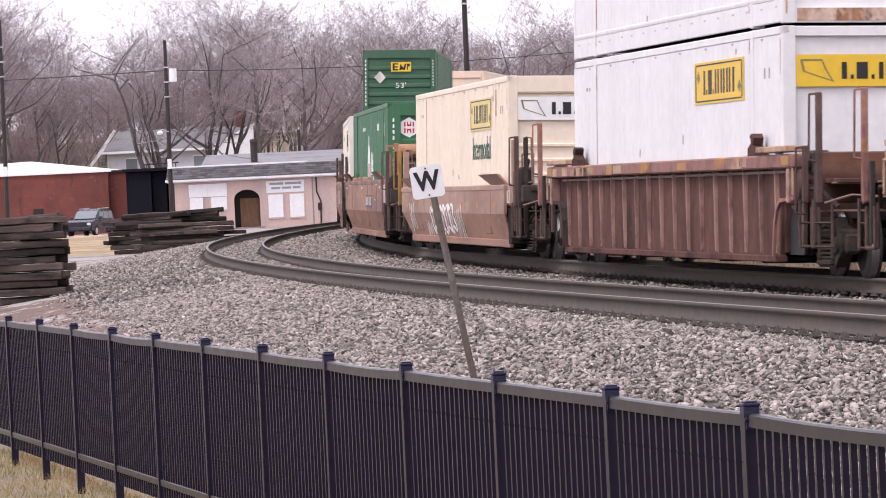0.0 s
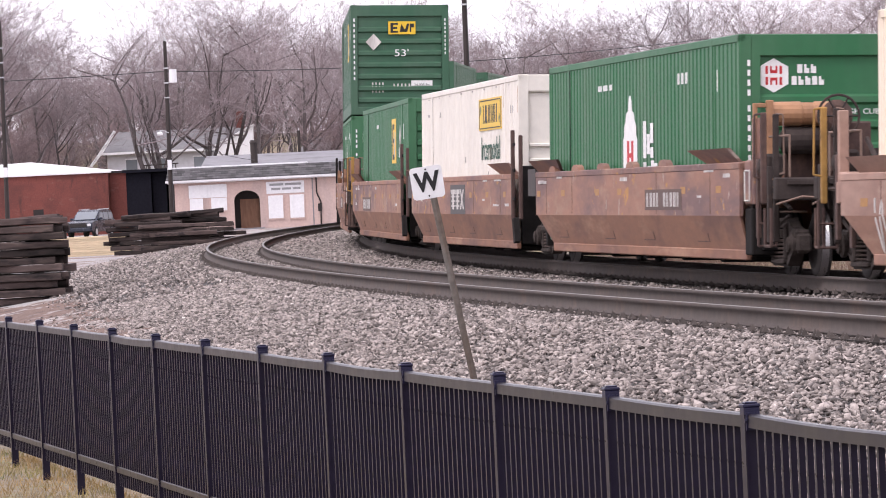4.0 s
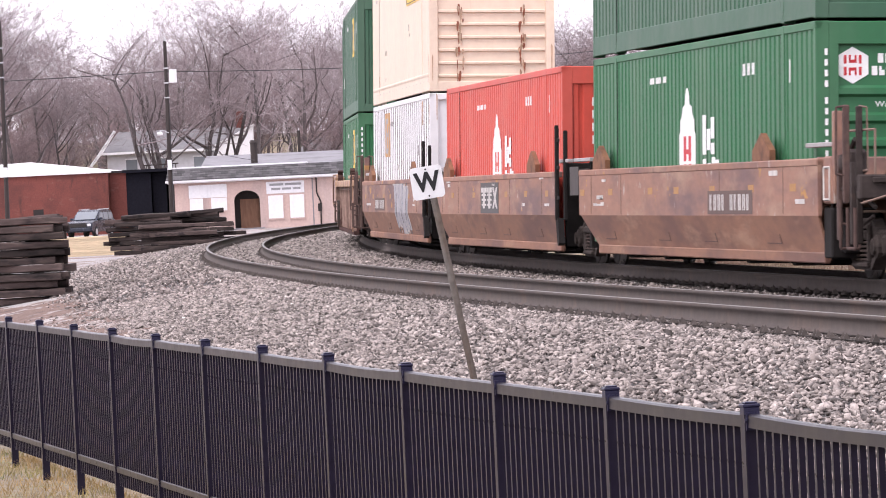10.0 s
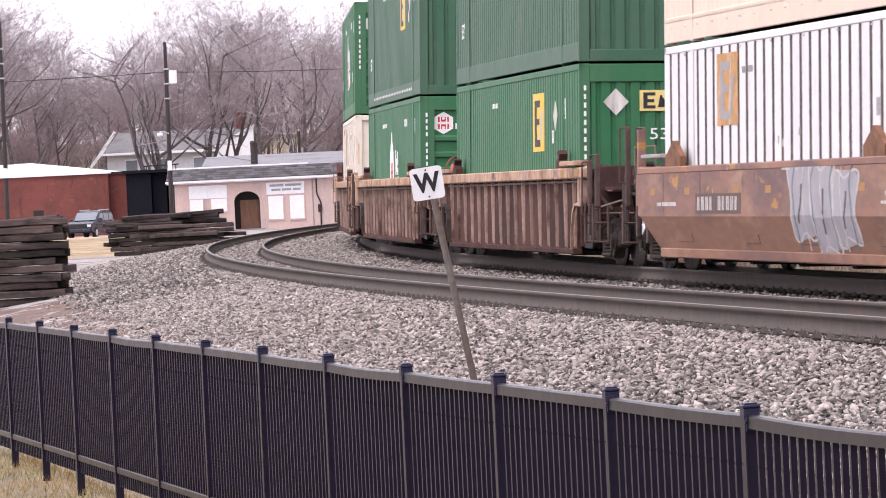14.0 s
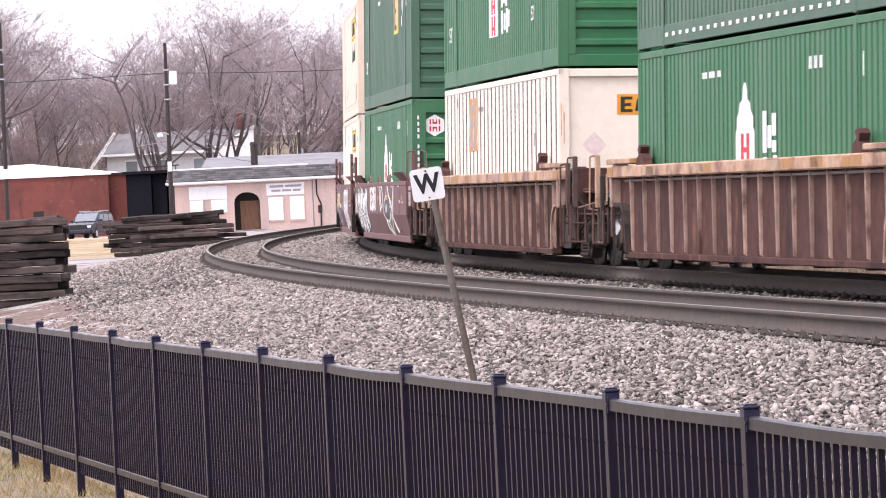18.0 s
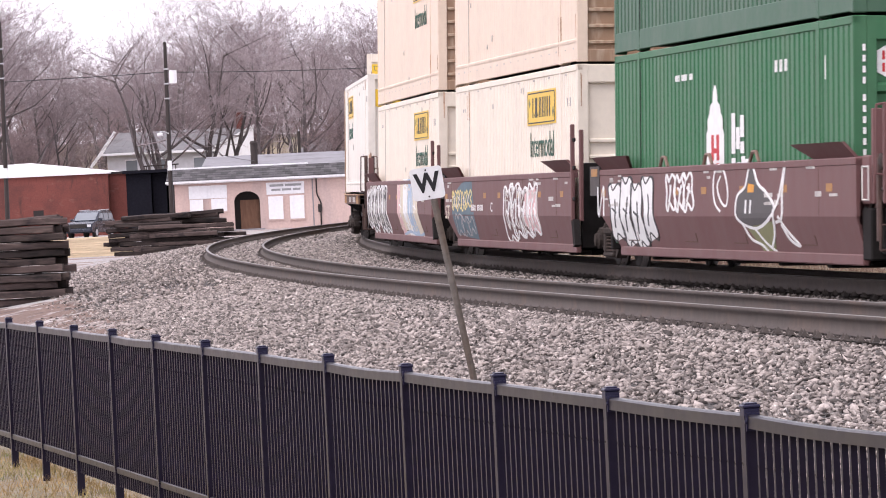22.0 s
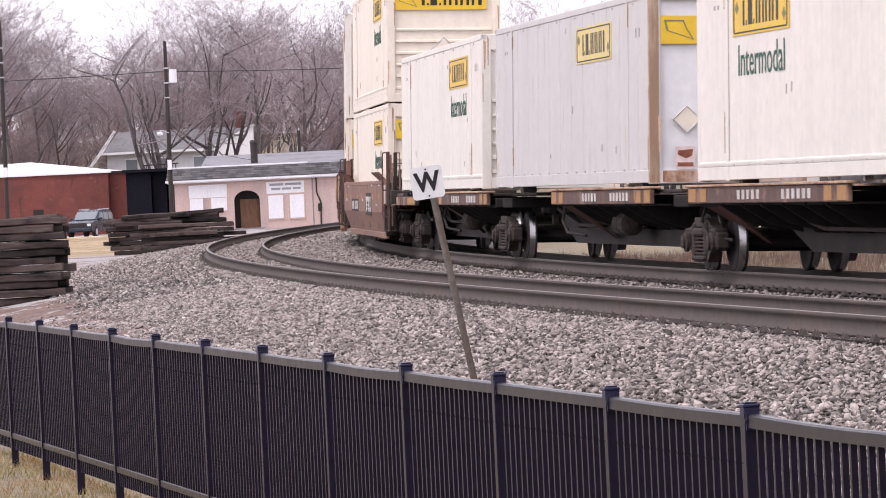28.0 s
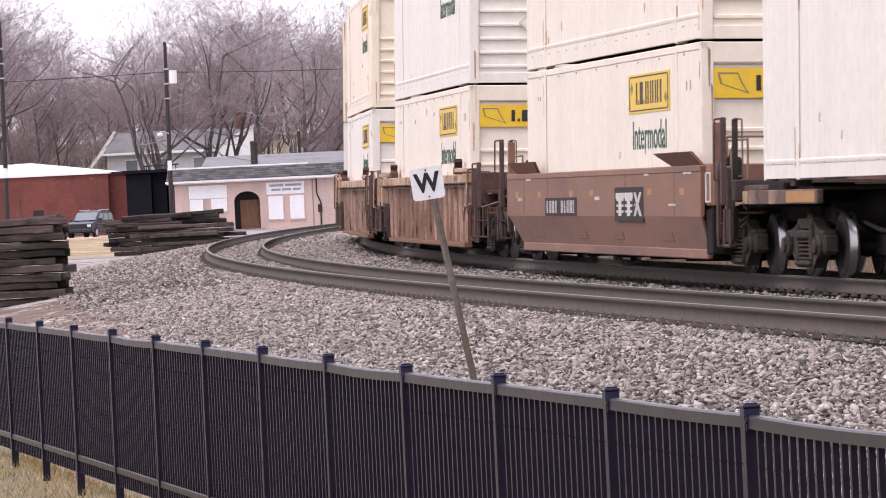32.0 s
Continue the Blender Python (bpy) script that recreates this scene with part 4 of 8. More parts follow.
def upright_marks(root, colour=P_YELLOW, x=3.3, end=True, z=2.02, faded=False, end_colour=None, diamond=True, numbers=True, plain_z=(1.92, 1.62), flush=False):
    y = -(CW - 0.008)
    panel = part("logo_panel", Geo().box(x - 0.68, x + 0.68, y - 0.004, y + 0.01, z - 0.5, z + 0.5), colour, root, "upright yellow logo panel")
    ink = P_GREYINK if faded else P_BLACK
    part("logo_shape", Geo().box(x - 0.45, x - 0.2, y - 0.007, y - 0.004, z - 0.42, z + 0.38).box(x - 0.2, x + 0.2, y - 0.007, y - 0.004, z + 0.26, z + 0.38).box(x - 0.2, x + 0.1, y - 0.007, y - 0.004, z - 0.04, z + 0.06).box(x - 0.2, x + 0.2, y - 0.007, y - 0.004, z - 0.42, z - 0.3), ink, panel)
    part("logo_shape", Geo().prism([(x + 0.15, z - 0.35), (x + 0.3, z - 0.35), (x + 0.5, z + 0.2), (x + 0.35, z + 0.2)], y - 0.007, y - 0.004, "y"), P_BLUEINK if not faded else P_GREYINK, panel)
    bars(root, [(-2.6, 2.42, 0.3, 0.09), (-2.2, 2.42, 0.3, 0.09), (6.45, 2.2, 0.12, 0.34), (5.0, 1.75, 0.2, 0.22)], P_WHITEINK if not faded else P_GREYINK, "small container numbers", "side")
    if not faded:
        part("writing", text_mesh("53'", 0.4, P_WHITEINK, 1.0), None, root, "white numerals", at=pose(-7.0, y, 1.0))
        part("placard", Geo().prism([(5.05, 2.1), (5.3, 1.85), (5.55, 2.1), (5.3, 2.35)], y - 0.004, y + 0.004, "y"), P_FADED, root, "pale diamond placard")
    if end:
        x0 = CL - (0.074 if flush else 0.016)
        c = end_colour or P_YELLOW
        ep = part("end_panel", Geo().box(x0, x0 + 0.006, -0.3, 0.42, 2.12, 2.46), c, root, "yellow logo panel on the end")
        part("end_shape", Geo().box(x0 + 0.006, x0 + 0.01, -0.24, -0.17, 2.16, 2.42).box(x0 + 0.006, x0 + 0.01, -0.17, -0.04, 2.16, 2.21).box(x0 + 0.006, x0 + 0.01, -0.17, -0.06, 2.26, 2.31).box(x0 + 0.006, x0 + 0.01, -0.17, -0.04, 2.37, 2.42), P_BLACK, ep)
        part("end_shape", Geo().prism([(0.0, 2.18), (0.06, 2.18), (0.1, 2.32), (0.14, 2.24), (0.2, 2.4), (0.26, 2.4), (0.2, 2.18), (0.15, 2.18), (0.1, 2.24), (0.06, 2.38), (0.04, 2.38)], x0 + 0.006, x0 + 0.01, "x"), P_BLACK, ep)
        part("end_shape", Geo().box(x0 + 0.006, x0 + 0.01, 0.27, 0.31, 2.18, 2.4).box(x0 + 0.006, x0 + 0.01, 0.31, 0.38, 2.3, 2.4), P_BLACK, ep)
        part("writing", text_mesh("53'", 0.26, P_WHITEINK, 1.3), None, root, at=Matrix.Translation((x0 + 0.004, 0.05, plain_z[1])) @ ON_END)
        if diamond:
            part("placard", Geo().prism([(-0.9, plain_z[0]), (-0.69, plain_z[0] - 0.22), (-0.48, plain_z[0]), (-0.69, plain_z[0] + 0.22)], x0 - 0.002, x0 + 0.004, "x"), P_PALELABEL if flush else P_FADED, root, "pale diamond placard")
        if numbers:
            bars(root, [(-1.2, 2.5 - 0.14 * k, 0.065, 0.09) for k in range(12)] + [(1.2, 2.5 - 0.11 * k, 0.05, 0.07) for k in range(9)], P_WHITEINK, "white upright number")
        bars(root, [(-0.72 + 0.09 * (k % 4), 0.62 + 0.1 * (k // 4), 0.06, 0.07) for k in range(12)] + [(-0.15 + 0.1 * k, 0.78, 0.07, 0.08) for k in range(5)], P_FADED, "pale stencilled data", depth=-0.05)
        plate = part("label_plate", Geo().box(x0 - 0.05, x0 - 0.044, 0.3, 0.86, 0.66, 0.9), P_WHITEINK, root, "white data plate")
        part("writing", text_mesh("24,000 lbs", 0.1, P_BLACK, 1.0), None, plate, "black weight lettering", at=Matrix.Translation((x0 - 0.041, 0.58, 0.78)) @ ON_END)


# ---- running gear ----
def wheel_mesh(r):
    g = Geo()
    n = 28
    marks = []
    for side in (-1, 1):
        rings = [(0.0, 0.1), (0.0, 0.3 * r / 0.42), (0.035, r - 0.09), (0.0, r - 0.05), (0.0, r), (-0.1, r + 0.004), (-0.115, r + 0.028), (-0.135, r + 0.022), (-0.14, r - 0.05), (-0.09, r - 0.09), (-0.11, 0.12)]
        first = len(g.f)
        g.lathe((0, side * 0.8, 0), (0, side, 0), rings, n)
        marks.append((first + 4 * n, first + 5 * n))
        marks.append((first + 3 * n, first + 4 * n))
    g.tube((0, -0.95, 0), (0, 0.95, 0), 0.085, 10)
    me = g.mesh("wheel_set", W_WHEEL, True)
    me.materials.append(W_TREAD)
    for a, b in marks[::2]:
        for i in range(a, b):
            me.polygons[i].material_index = 1
    return me


def truck(car, unit, x, r=0.42):
    """A two-axle truck under a car: bolster, cast side frames, springs and turning wheel sets."""
    t = part("truck", shared(("bolster",), lambda: Geo().bevel_box(-0.2, 0.2, -0.95, 0.95, 0.35, 0.62, 0.03).tube((0, 0, 0.6), (0, 0, 0.78), 0.2, 12).mesh("truck", W_DARK)), None, car, "dusty cast-steel truck", at=pose(x, 0, 0))

    def frame_mesh():
        out = [(-1.12, 0.52), (-1.12, 0.34), (-0.98, 0.3), (-0.78, 0.34), (-0.5, 0.16), (-0.36, 0.12), (0.36, 0.12), (0.5, 0.16), (0.78, 0.34), (0.98, 0.3), (1.12, 0.34), (1.12, 0.52), (0.98, 0.6), (0.62, 0.66), (0.4, 0.76), (-0.4, 0.76), (-0.62, 0.66), (-0.98, 0.6)]
        g = Geo()
        hole = [(-0.3, 0.22), (0.3, 0.22), (0.26, 0.6), (-0.26, 0.6)]
        # the frame as bars round its window
        g.prism([(-1.12, 0.34), (-0.98, 0.3), (-0.78, 0.34), (-0.3, 0.3), (-0.26, 0.66), (-0.4, 0.76), (-0.62, 0.66), (-0.98, 0.6), (-1.12, 0.52)], -0.07, 0.07, "y")
        g.prism([(1.12, 0.34), (1.12, 0.52), (0.98, 0.6), (0.62, 0.66), (0.4, 0.76), (0.26, 0.66), (0.3, 0.3), (0.78, 0.34), (0.98, 0.3)], -0.07, 0.07, "y")
        g.prism([(-0.42, 0.64), (0.42, 0.64), (0.4, 0.77), (-0.4, 0.77)], -0.085, 0.085, "y")
        g.prism([(-0.78, 0.34), (-0.45, 0.13), (0.45, 0.13), (0.78, 0.34), (0.3, 0.24), (-0.3, 0.24)], -0.085, 0.085, "y")
        for sx in (-0.875, 0.875):
            g.lathe((sx, -0.08, 0.42), (0, -1, 0), [(0, 0.15), (0.05, 0.15), (0.07, 0.1), (0.1, 0.1), (0.11, 0.05)], 12)
            g.bevel_box(sx - 0.17, sx + 0.17, -0.1, 0.1, 0.5, 0.62, 0.03)
            g.bevel_box(sx + (0.16 if sx > 0 else -0.26), sx + (0.26 if sx > 0 else -0.16), -0.1, 0.1, 0.32, 0.56, 0.03)
        for sx in (-0.38, 0.38):
            g.bevel_box(sx - 0.06, sx + 0.06, -0.12, 0.12, 0.22, 0.7, 0.025)
        g.bevel_box(-0.36, 0.36, -0.14, 0.1, 0.5, 0.62, 0.03)
        g.bevel_box(-0.4, 0.4, -0.14, 0.12, 0.16, 0.22, 0.015)
        return g.mesh("side_frame", W_TRUCK)

    def spring_mesh():
        g = Geo()
        for cx in (-0.2, 0.0, 0.2):
            for k in range(5):
                z = 0.235 + k * 0.054
                g.lathe((cx, -0.02, z), (0, 0, 1), [(0, 0.06), (0.012, 0.085), (0.024, 0.085), (0.036, 0.06)], 10)
        return g.mesh("spring_nest", W_SPRING)

    for side in (-1, 1):
        part("side_frame", shared(("side_frame",), frame_mesh), None, t, at=pose(0, side * 1.0, 0))
        part("spring_nest", shared(("springs",), spring_mesh), None, t, at=pose(0, side * 1.02, 0))
    part("brake_beam", shared(("brakebeam",), lambda: Geo().bevel_box(-0.42, -0.34, -0.7, 0.7, 0.28, 0.38, 0.01).bevel_box(0.34, 0.42, -0.7, 0.7, 0.28, 0.38, 0.01).mesh("brake_beam", W_BLACK)), None, t)
    for sx in (-0.875, 0.875):
        w = part("wheel_set", shared(("wheels", r), lambda: wheel_mesh(r)), None, t, at=pose(sx, 0, r))
        WHEELS.append((w, unit - x - sx, pose(sx, 0, r), r))
    return t


def ladder(parent, x, y, z0, z1, w=0.36, rungs=4, paint_=None, r=0.016):
    g = Geo()
    g.bevel_box(x - w / 2 - 0.025, x - w / 2 + 0.025, y - 0.012, y + 0.012, z0, z1, 0.004).bevel_box(x + w / 2 - 0.025, x + w / 2 + 0.025, y - 0.012, y + 0.012, z0, z1, 0.004)
    for k in range(rungs):
        z = z0 + (k + 0.25) * (z1 - z0) / rungs
        g.tube((x - w / 2, y, z), (x + w / 2, y, z), r, 5)
    return part("ladder", g, paint_ or W_HANDRAIL, parent, "worn steel ladder")


def grab(parent, pts, r=0.016, paint_=None):
    return part("grab_iron", Geo().path(pts, r, 5), paint_ or W_HANDRAIL, parent, "bent steel grab iron")


def brake_wheel(parent, x, y, z, sx=1, box=None):
    g = Geo()
    n = 20
    for i in range(n):
        a, b = 2 * math.pi * i / n, 2 * math.pi * (i + 1) / n
        g.tube((x, y + 0.28 * math.cos(a), z + 0.28 * math.sin(a)), (x, y + 0.28 * math.cos(b), z + 0.28 * math.sin(b)), 0.018, 5)
    for i in range(6):
        a = 2 * math.pi * i / 6
        g.tube((x, y, z), (x - 0.03, y + 0.28 * math.cos(a), z + 0.28 * math.sin(a)), 0.013, 4)
    part("brake_wheel", g, W_GUIDE if box is P_RED else W_DARK, parent, "spoked hand-brake wheel")
    part("brake_housing", Geo().lathe((x - 0.1 * sx, y, z), (sx, 0, 0), [(-0.12, 0.17), (0, 0.19), (0.14, 0.15), (0.15, 0.06)] if box is P_RED else [(-0.12, 0.2), (0, 0.22), (0.06, 0.14)], 14), box or W_DARK, parent, "round brake gear housing")
    part("brake_column", Geo().bevel_box(x - 0.3, x - 0.12, y - 0.12, y + 0.12, z - 0.75, z, 0.02), W_POSTBROWN, parent)


def coupler(parent, s):
    g = Geo().bevel_box(min(s * 10.7, s * 11.65), max(s * 10.7, s * 11.65), -0.11, 0.11, 0.72, 0.98, 0.02)
    g.bevel_box(min(s * 11.55, s * 11.92), max(s * 11.55, s * 11.92), -0.2, 0.2, 0.68, 1.02, 0.04)
    part("coupler", g, W_DARK, parent, "greasy cast coupler")
    part("air_hose", Geo().path([(s * 11.2, 0.35, 0.8), (s * 11.5, 0.38, 0.55), (s * 11.85, 0.3, 0.42)], 0.025), W_BLACK, parent)


def end_clutter(root, s):
    """Brake rods, pipes, angles and steps that crowd the end of a car."""
    x = lambda v: s * v
    for a, y, z0, z1, w in ((9.75, -1.38, 0.5, 1.55, 0.05), (10.55, -1.4, 0.45, 1.45, 0.045), (9.35, -1.3, 0.4, 1.2, 0.06)):
        part("angle_post", Geo().bevel_box(x(a) - w, x(a) + w, y - 0.03, y + 0.03, z0, z1, 0.008), W_DARK if a > 10 else W_POSTBROWN, root)
    part("brake_pipe", Geo().path([(x(8.7), -1.3, 0.9), (x(9.2), -1.36, 0.86), (x(9.5), -1.36, 1.12), (x(10.4), -1.34, 1.14), (x(10.9), -1.2, 0.9)], 0.028), W_DARK, root, "bent brake pipe")
    part("brake_rod", Geo().path([(x(8.9), -1.15, 0.55), (x(9.9), -1.2, 0.62), (x(10.6), -1.15, 0.8)], 0.022), W_DARK, root)
    part("valve_body", Geo().bevel_box(x(9.9) - 0.18, x(9.9) + 0.18, -1.34, -1.1, 1.3, 1.62, 0.04).lathe((x(9.9), -1.34, 1.46), (0, -1, 0), [(0, 0.1), (0.06, 0.1), (0.08, 0.05)], 10), W_DARK, root, "dark brake valve")
    part("stirrup_step", Geo().path([(x(10.35), -1.42, 0.9), (x(10.35), -1.42, 0.4), (x(10.75), -1.42, 0.4), (x(10.75), -1.42, 0.9)], 0.024), W_POSTBROWN, root, "bent stirrup step")
    part("release_rod", Geo().path([(x(11.2), -0.3, 1.0), (x(11.2), -1.1, 1.05), (x(11.0), -1.4, 0.95)], 0.016), W_HANDRAIL, root)


def end_posts(root, x, top, first, second=None, foot=0.4):
    """One or two flat upright bars at a car's corner, with a looped handle, rungs and a hanging step."""
    part("corner_post", Geo().bevel_box(x - 0.035, x + 0.035, -1.465, -1.385, 0.95, top, 0.012), first, root, "flat upright bar at the car corner")
    grab(root, [(x, -1.43, top - 0.015), (x, -1.545, top - 0.03), (x, -1.555, top - 0.85), (x, -1.43, top - 0.87)], 0.015, first)
    if second is not None:
        part("corner_post", Geo().bevel_box(x - 0.03, x + 0.03, -1.3, -1.22, foot + 0.05, top - 0.02, 0.012), second, root, "flat upright bar at the car corner")
        grab(root, [(x, -1.26, top - 0.015), (x, -1.16, top - 0.03), (x, -1.15, top - 0.8), (x, -1.26, top - 0.82)], 0.013)
    part("stirrup_step", Geo().path([(x, -1.5, 1.0), (x, -1.5, foot), (x, -1.26, foot), (x, -1.26, 0.95)], 0.02, 6).tube((x, -1.5, foot + 0.3), (x, -1.26, foot + 0.3), 0.016, 5), W_POSTBROWN, root, "hanging stirrup step")
    part("rungs", Geo().tube((x, -1.26, 1.2), (x, -0.85, 1.2), 0.016, 5).tube((x, -1.26, 0.85), (x, -0.85, 0.85), 0.016, 5), W_HANDRAIL, root)


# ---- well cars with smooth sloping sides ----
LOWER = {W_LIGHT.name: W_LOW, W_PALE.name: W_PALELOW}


def smooth_well(label, unit, body, near="outer", far="outer", guide="flare", posts=(1, 1), wheel=None, tank=False, patches=True, yellow=False, top=1.52):
    root = thing("well_car", label, "rail car", None, "well cars of the train")
    xa = -9.15 if far == "outer" else -8.3
    xb = 9.05 if near == "outer" else 8.6
    for side in (-1, 1):
        def upper():
            return Geo().prism([(side * 1.5, 0.8), (side * 1.5, top - 0.04), (side * 1.45, top - 0.04), (side * 1.45, 0.8)], xa, xb, "x").mesh("side_panel", body)

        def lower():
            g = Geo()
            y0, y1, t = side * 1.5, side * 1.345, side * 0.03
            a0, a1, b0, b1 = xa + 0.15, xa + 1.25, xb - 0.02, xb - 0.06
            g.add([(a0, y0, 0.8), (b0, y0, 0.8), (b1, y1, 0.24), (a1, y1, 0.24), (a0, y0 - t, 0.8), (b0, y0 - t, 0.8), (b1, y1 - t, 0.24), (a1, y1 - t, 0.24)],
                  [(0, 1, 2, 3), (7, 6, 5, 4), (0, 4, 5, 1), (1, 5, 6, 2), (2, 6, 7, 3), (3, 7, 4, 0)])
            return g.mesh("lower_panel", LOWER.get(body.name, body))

        part("side_panel", shared((body.name, "upper", xa, xb, side, top), upper), None, root)
        part("lower_panel", shared((body.name, "lower", xa, xb, side), lower), None, root, "inward-sloping lower side")
        part("top_chord", shared((body.name, "chord", xa, xb, side, top), lambda: Geo().bevel_box(xa, xb, side * 1.46 - 0.07, side * 1.46 + 0.07, top - 0.1, top, 0.015).mesh("top_chord", body)), None, root, at=pose(0, -side * 0.02, 0))
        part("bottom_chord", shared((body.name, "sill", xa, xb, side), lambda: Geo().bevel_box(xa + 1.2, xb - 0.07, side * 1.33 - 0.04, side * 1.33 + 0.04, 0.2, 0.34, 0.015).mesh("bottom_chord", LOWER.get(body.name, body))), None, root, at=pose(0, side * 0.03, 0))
    part("floor", shared(("wellfloor",), lambda: Geo().box(-8.2, 8.2, -1.1, 1.1, 0.2, 0.24).mesh("floor", W_BLACK)), None, root)
    for x in (-5.9, -3.0, 0.0, 3.0, 5.9):
        part("cross_bearer", shared(("bearer",), lambda: Geo().bevel_box(-0.12, 0.12, -1.12, 1.12, 0.14, 0.2, 0.02).mesh("cross_bearer", W_BLACK)), None, root, at=pose(x, 0, 0))
    # upright stiffener marks and small hatches on the lower side
    for x in (-6.4, -2.0, 1.4, 5.6):
        g = Geo()
        for ha, hb, za, zb in ((x, x + 0.9, 0.43, 0.445), (x + 0.86, x + 0.9, 0.445, 0.56)):
            g.add([side_point(ha, za, 0.004), side_point(hb, za, 0.004), side_point(hb, zb, 0.004), side_point(ha, zb, 0.004), side_point(ha, za, -0.01), side_point(hb, za, -0.01), side_point(hb, zb, -0.01), side_point(ha, zb, -0.01)],
                  [(0, 1, 2, 3), (7, 6, 5, 4), (0, 4, 5, 1), (1, 5, 6, 2), (2, 6, 7, 3), (3, 7, 4, 0)])
        part("hatch_edge", g, W_HATCH, root, "dark edge of a small hatch")
    for x in (-7.2, -4.6, 2.9, 7.0):
        part("weld_seam", Geo().box(x, x + 0.018, -1.504, -1.495, 0.82, top - 0.1), W_HATCH, root)
    if patches:
        for x in (-8.0, -5.5, -2.2, -0.2, 2.4, 5.0, 7.6):
            part("reflector", shared(("patch",), lambda: Geo().box(-0.17, 0.17, -0.004, 0.004, -0.05, 0.05).mesh("reflector", W_YELLOWPATCH)), None, root, "faded yellow reflector patch", at=pose(x, -1.5, top - 0.36))
    # guides at the container corners
    for s in (-1, 1):
        for side in (-1, 1):
            if guide == "flare":
                part("guide", shared((body.name, "flare", s, side, top), lambda: Geo().add(
                    [(s * 6.3, side * 1.4, top), (s * 8.6, side * 1.4, top), (s * 8.6, side * 1.58, top + 0.195), (s * 5.7, side * 1.58, top + 0.195), (s * 6.3, side * 1.35, top), (s * 8.6, side * 1.35, top), (s * 8.6, side * 1.53, top + 0.195), (s * 5.7, side * 1.53, top + 0.195)],
                    [(0, 1, 2, 3), (7, 6, 5, 4), (0, 4, 5, 1), (1, 5, 6, 2), (2, 6, 7, 3), (3, 7, 4, 0)]).mesh("guide", body)), None, root, "flared corner guide plate")
            else:
                part("guide", shared((body.name, "house", s, side, top), lambda: Geo().prism([((5.0 if s > 0 else -7.15), top), ((6.1 if s > 0 else -6.05), top), ((6.1 if s > 0 else -6.05), top + 0.14), ((5.55 if s > 0 else -6.6), top + 0.37), ((5.0 if s > 0 else -7.15), top + 0.14)], side * 1.44 - 0.04, side * 1.44 + 0.04, "y").mesh("guide", W_GUIDE)), None, root, "rust-brown pointed guide plate")
        if guide != "flare":
            part("guide_bar", Geo().bevel_box(min(s * 7.9, s * 9.4), max(s * 7.9, s * 9.4), -1.4, -1.3, top + 0.14, top + 0.2, 0.01), P_GREYINK, root, "grey steel bar")
        kind = near if s > 0 else far
        xe = abs(xb if s > 0 else xa)
        if kind == "outer":
            part("end_sheet", Geo().bevel_box(min(s * 8.35, s * 8.5), max(s * 8.35, s * 8.5), -1.36, 1.36, 0.6, top + 0.02, 0.015), body, root)
            part("end_platform", Geo().bevel_box(min(s * 8.5, s * 11.0), max(s * 8.5, s * 11.0), -1.25, 1.25, 1.2, 1.27, 0.01), W_DARK, root, "dark end platform")
            part("end_sill", Geo().bevel_box(min(s * 8.5, s * 11.0), max(s * 8.5, s * 11.0), -0.4, 0.4, 0.72, 1.2, 0.03), W_DARK, root)
            part("end_beam", Geo().bevel_box(min(s * 10.75, s * 10.95), max(s * 10.75, s * 10.95), -1.4, 1.4, 1.0, 1.3, 0.02), W_DARK, root)
            part("side_sheet", Geo().bevel_box(min(s * xe, s * (xe + 0.55)), max(s * xe, s * (xe + 0.55)), -1.42, -1.37, 0.95, top - 0.1, 0.01), body, root)
            if s > 0:
                part("equipment_box", Geo().bevel_box(xe - 0.02, xe + 0.42, -1.42, -0.85, 0.27, 0.9, 0.02).bevel_box(xe + 0.42, xe + 0.62, -1.3, -0.9, 0.34, 0.7, 0.02), W_BLACK, root, "black equipment box")
                part("marker_frame", Geo().path([(xe + 0.1, -1.445, 1.0), (xe + 0.1, -1.445, top - 0.12), (xe + 0.42, -1.445, top - 0.12), (xe + 0.42, -1.445, 1.0), (xe + 0.1, -1.445, 1.0)], 0.014, 4), P_FADED, root, "thin pale frame on the end sheet")
            end_posts(root, s * 10.3, 2.16, (W_MAROON if body is W_MAROON else W_POSTBROWN) if s > 0 else (W_YELLOWPOST if yellow else W_POSTBROWN), W_DARK)
            grab(root, [(s * 9.3, -1.2, 1.27), (s * 9.3, -1.2, 1.85), (s * 10.9, -1.2, 1.85), (s * 10.9, -1.2, 1.27)])
            grab(root, [(s * 9.3, 1.2, 1.27), (s * 9.3, 1.2, 1.85), (s * 10.9, 1.2, 1.85), (s * 10.9, 1.2, 1.27)])
            part("air_valve", Geo().lathe((s * 9.6, 0.3, 1.27), (0, 0, 1), [(0, 0.16), (0.25, 0.18), (0.3, 0.1), (0.42, 0.1)], 10), W_DARK, root)
            part("bracing", Geo().path([(s * 8.6, -1.1, 1.3), (s * 9.4, -1.1, 1.75)], 0.035).path([(s * 8.6, -0.5, 1.3), (s * 9.2, -0.5, 1.7)], 0.035), W_DARK, root)
            part("end_column", Geo().bevel_box(min(s * 9.1, s * 9.5), max(s * 9.1, s * 9.5), -1.44, -1.22, 0.95, top + 0.02, 0.02).bevel_box(min(s * 9.5, s * 9.62), max(s * 9.5, s * 9.62), -1.42, -1.3, 0.95, 2.1, 0.01), body, root, "boxed end column")
            end_clutter(root, s)
            coupler(root, s)
            truck(root, unit, s * 9.72)
        else:
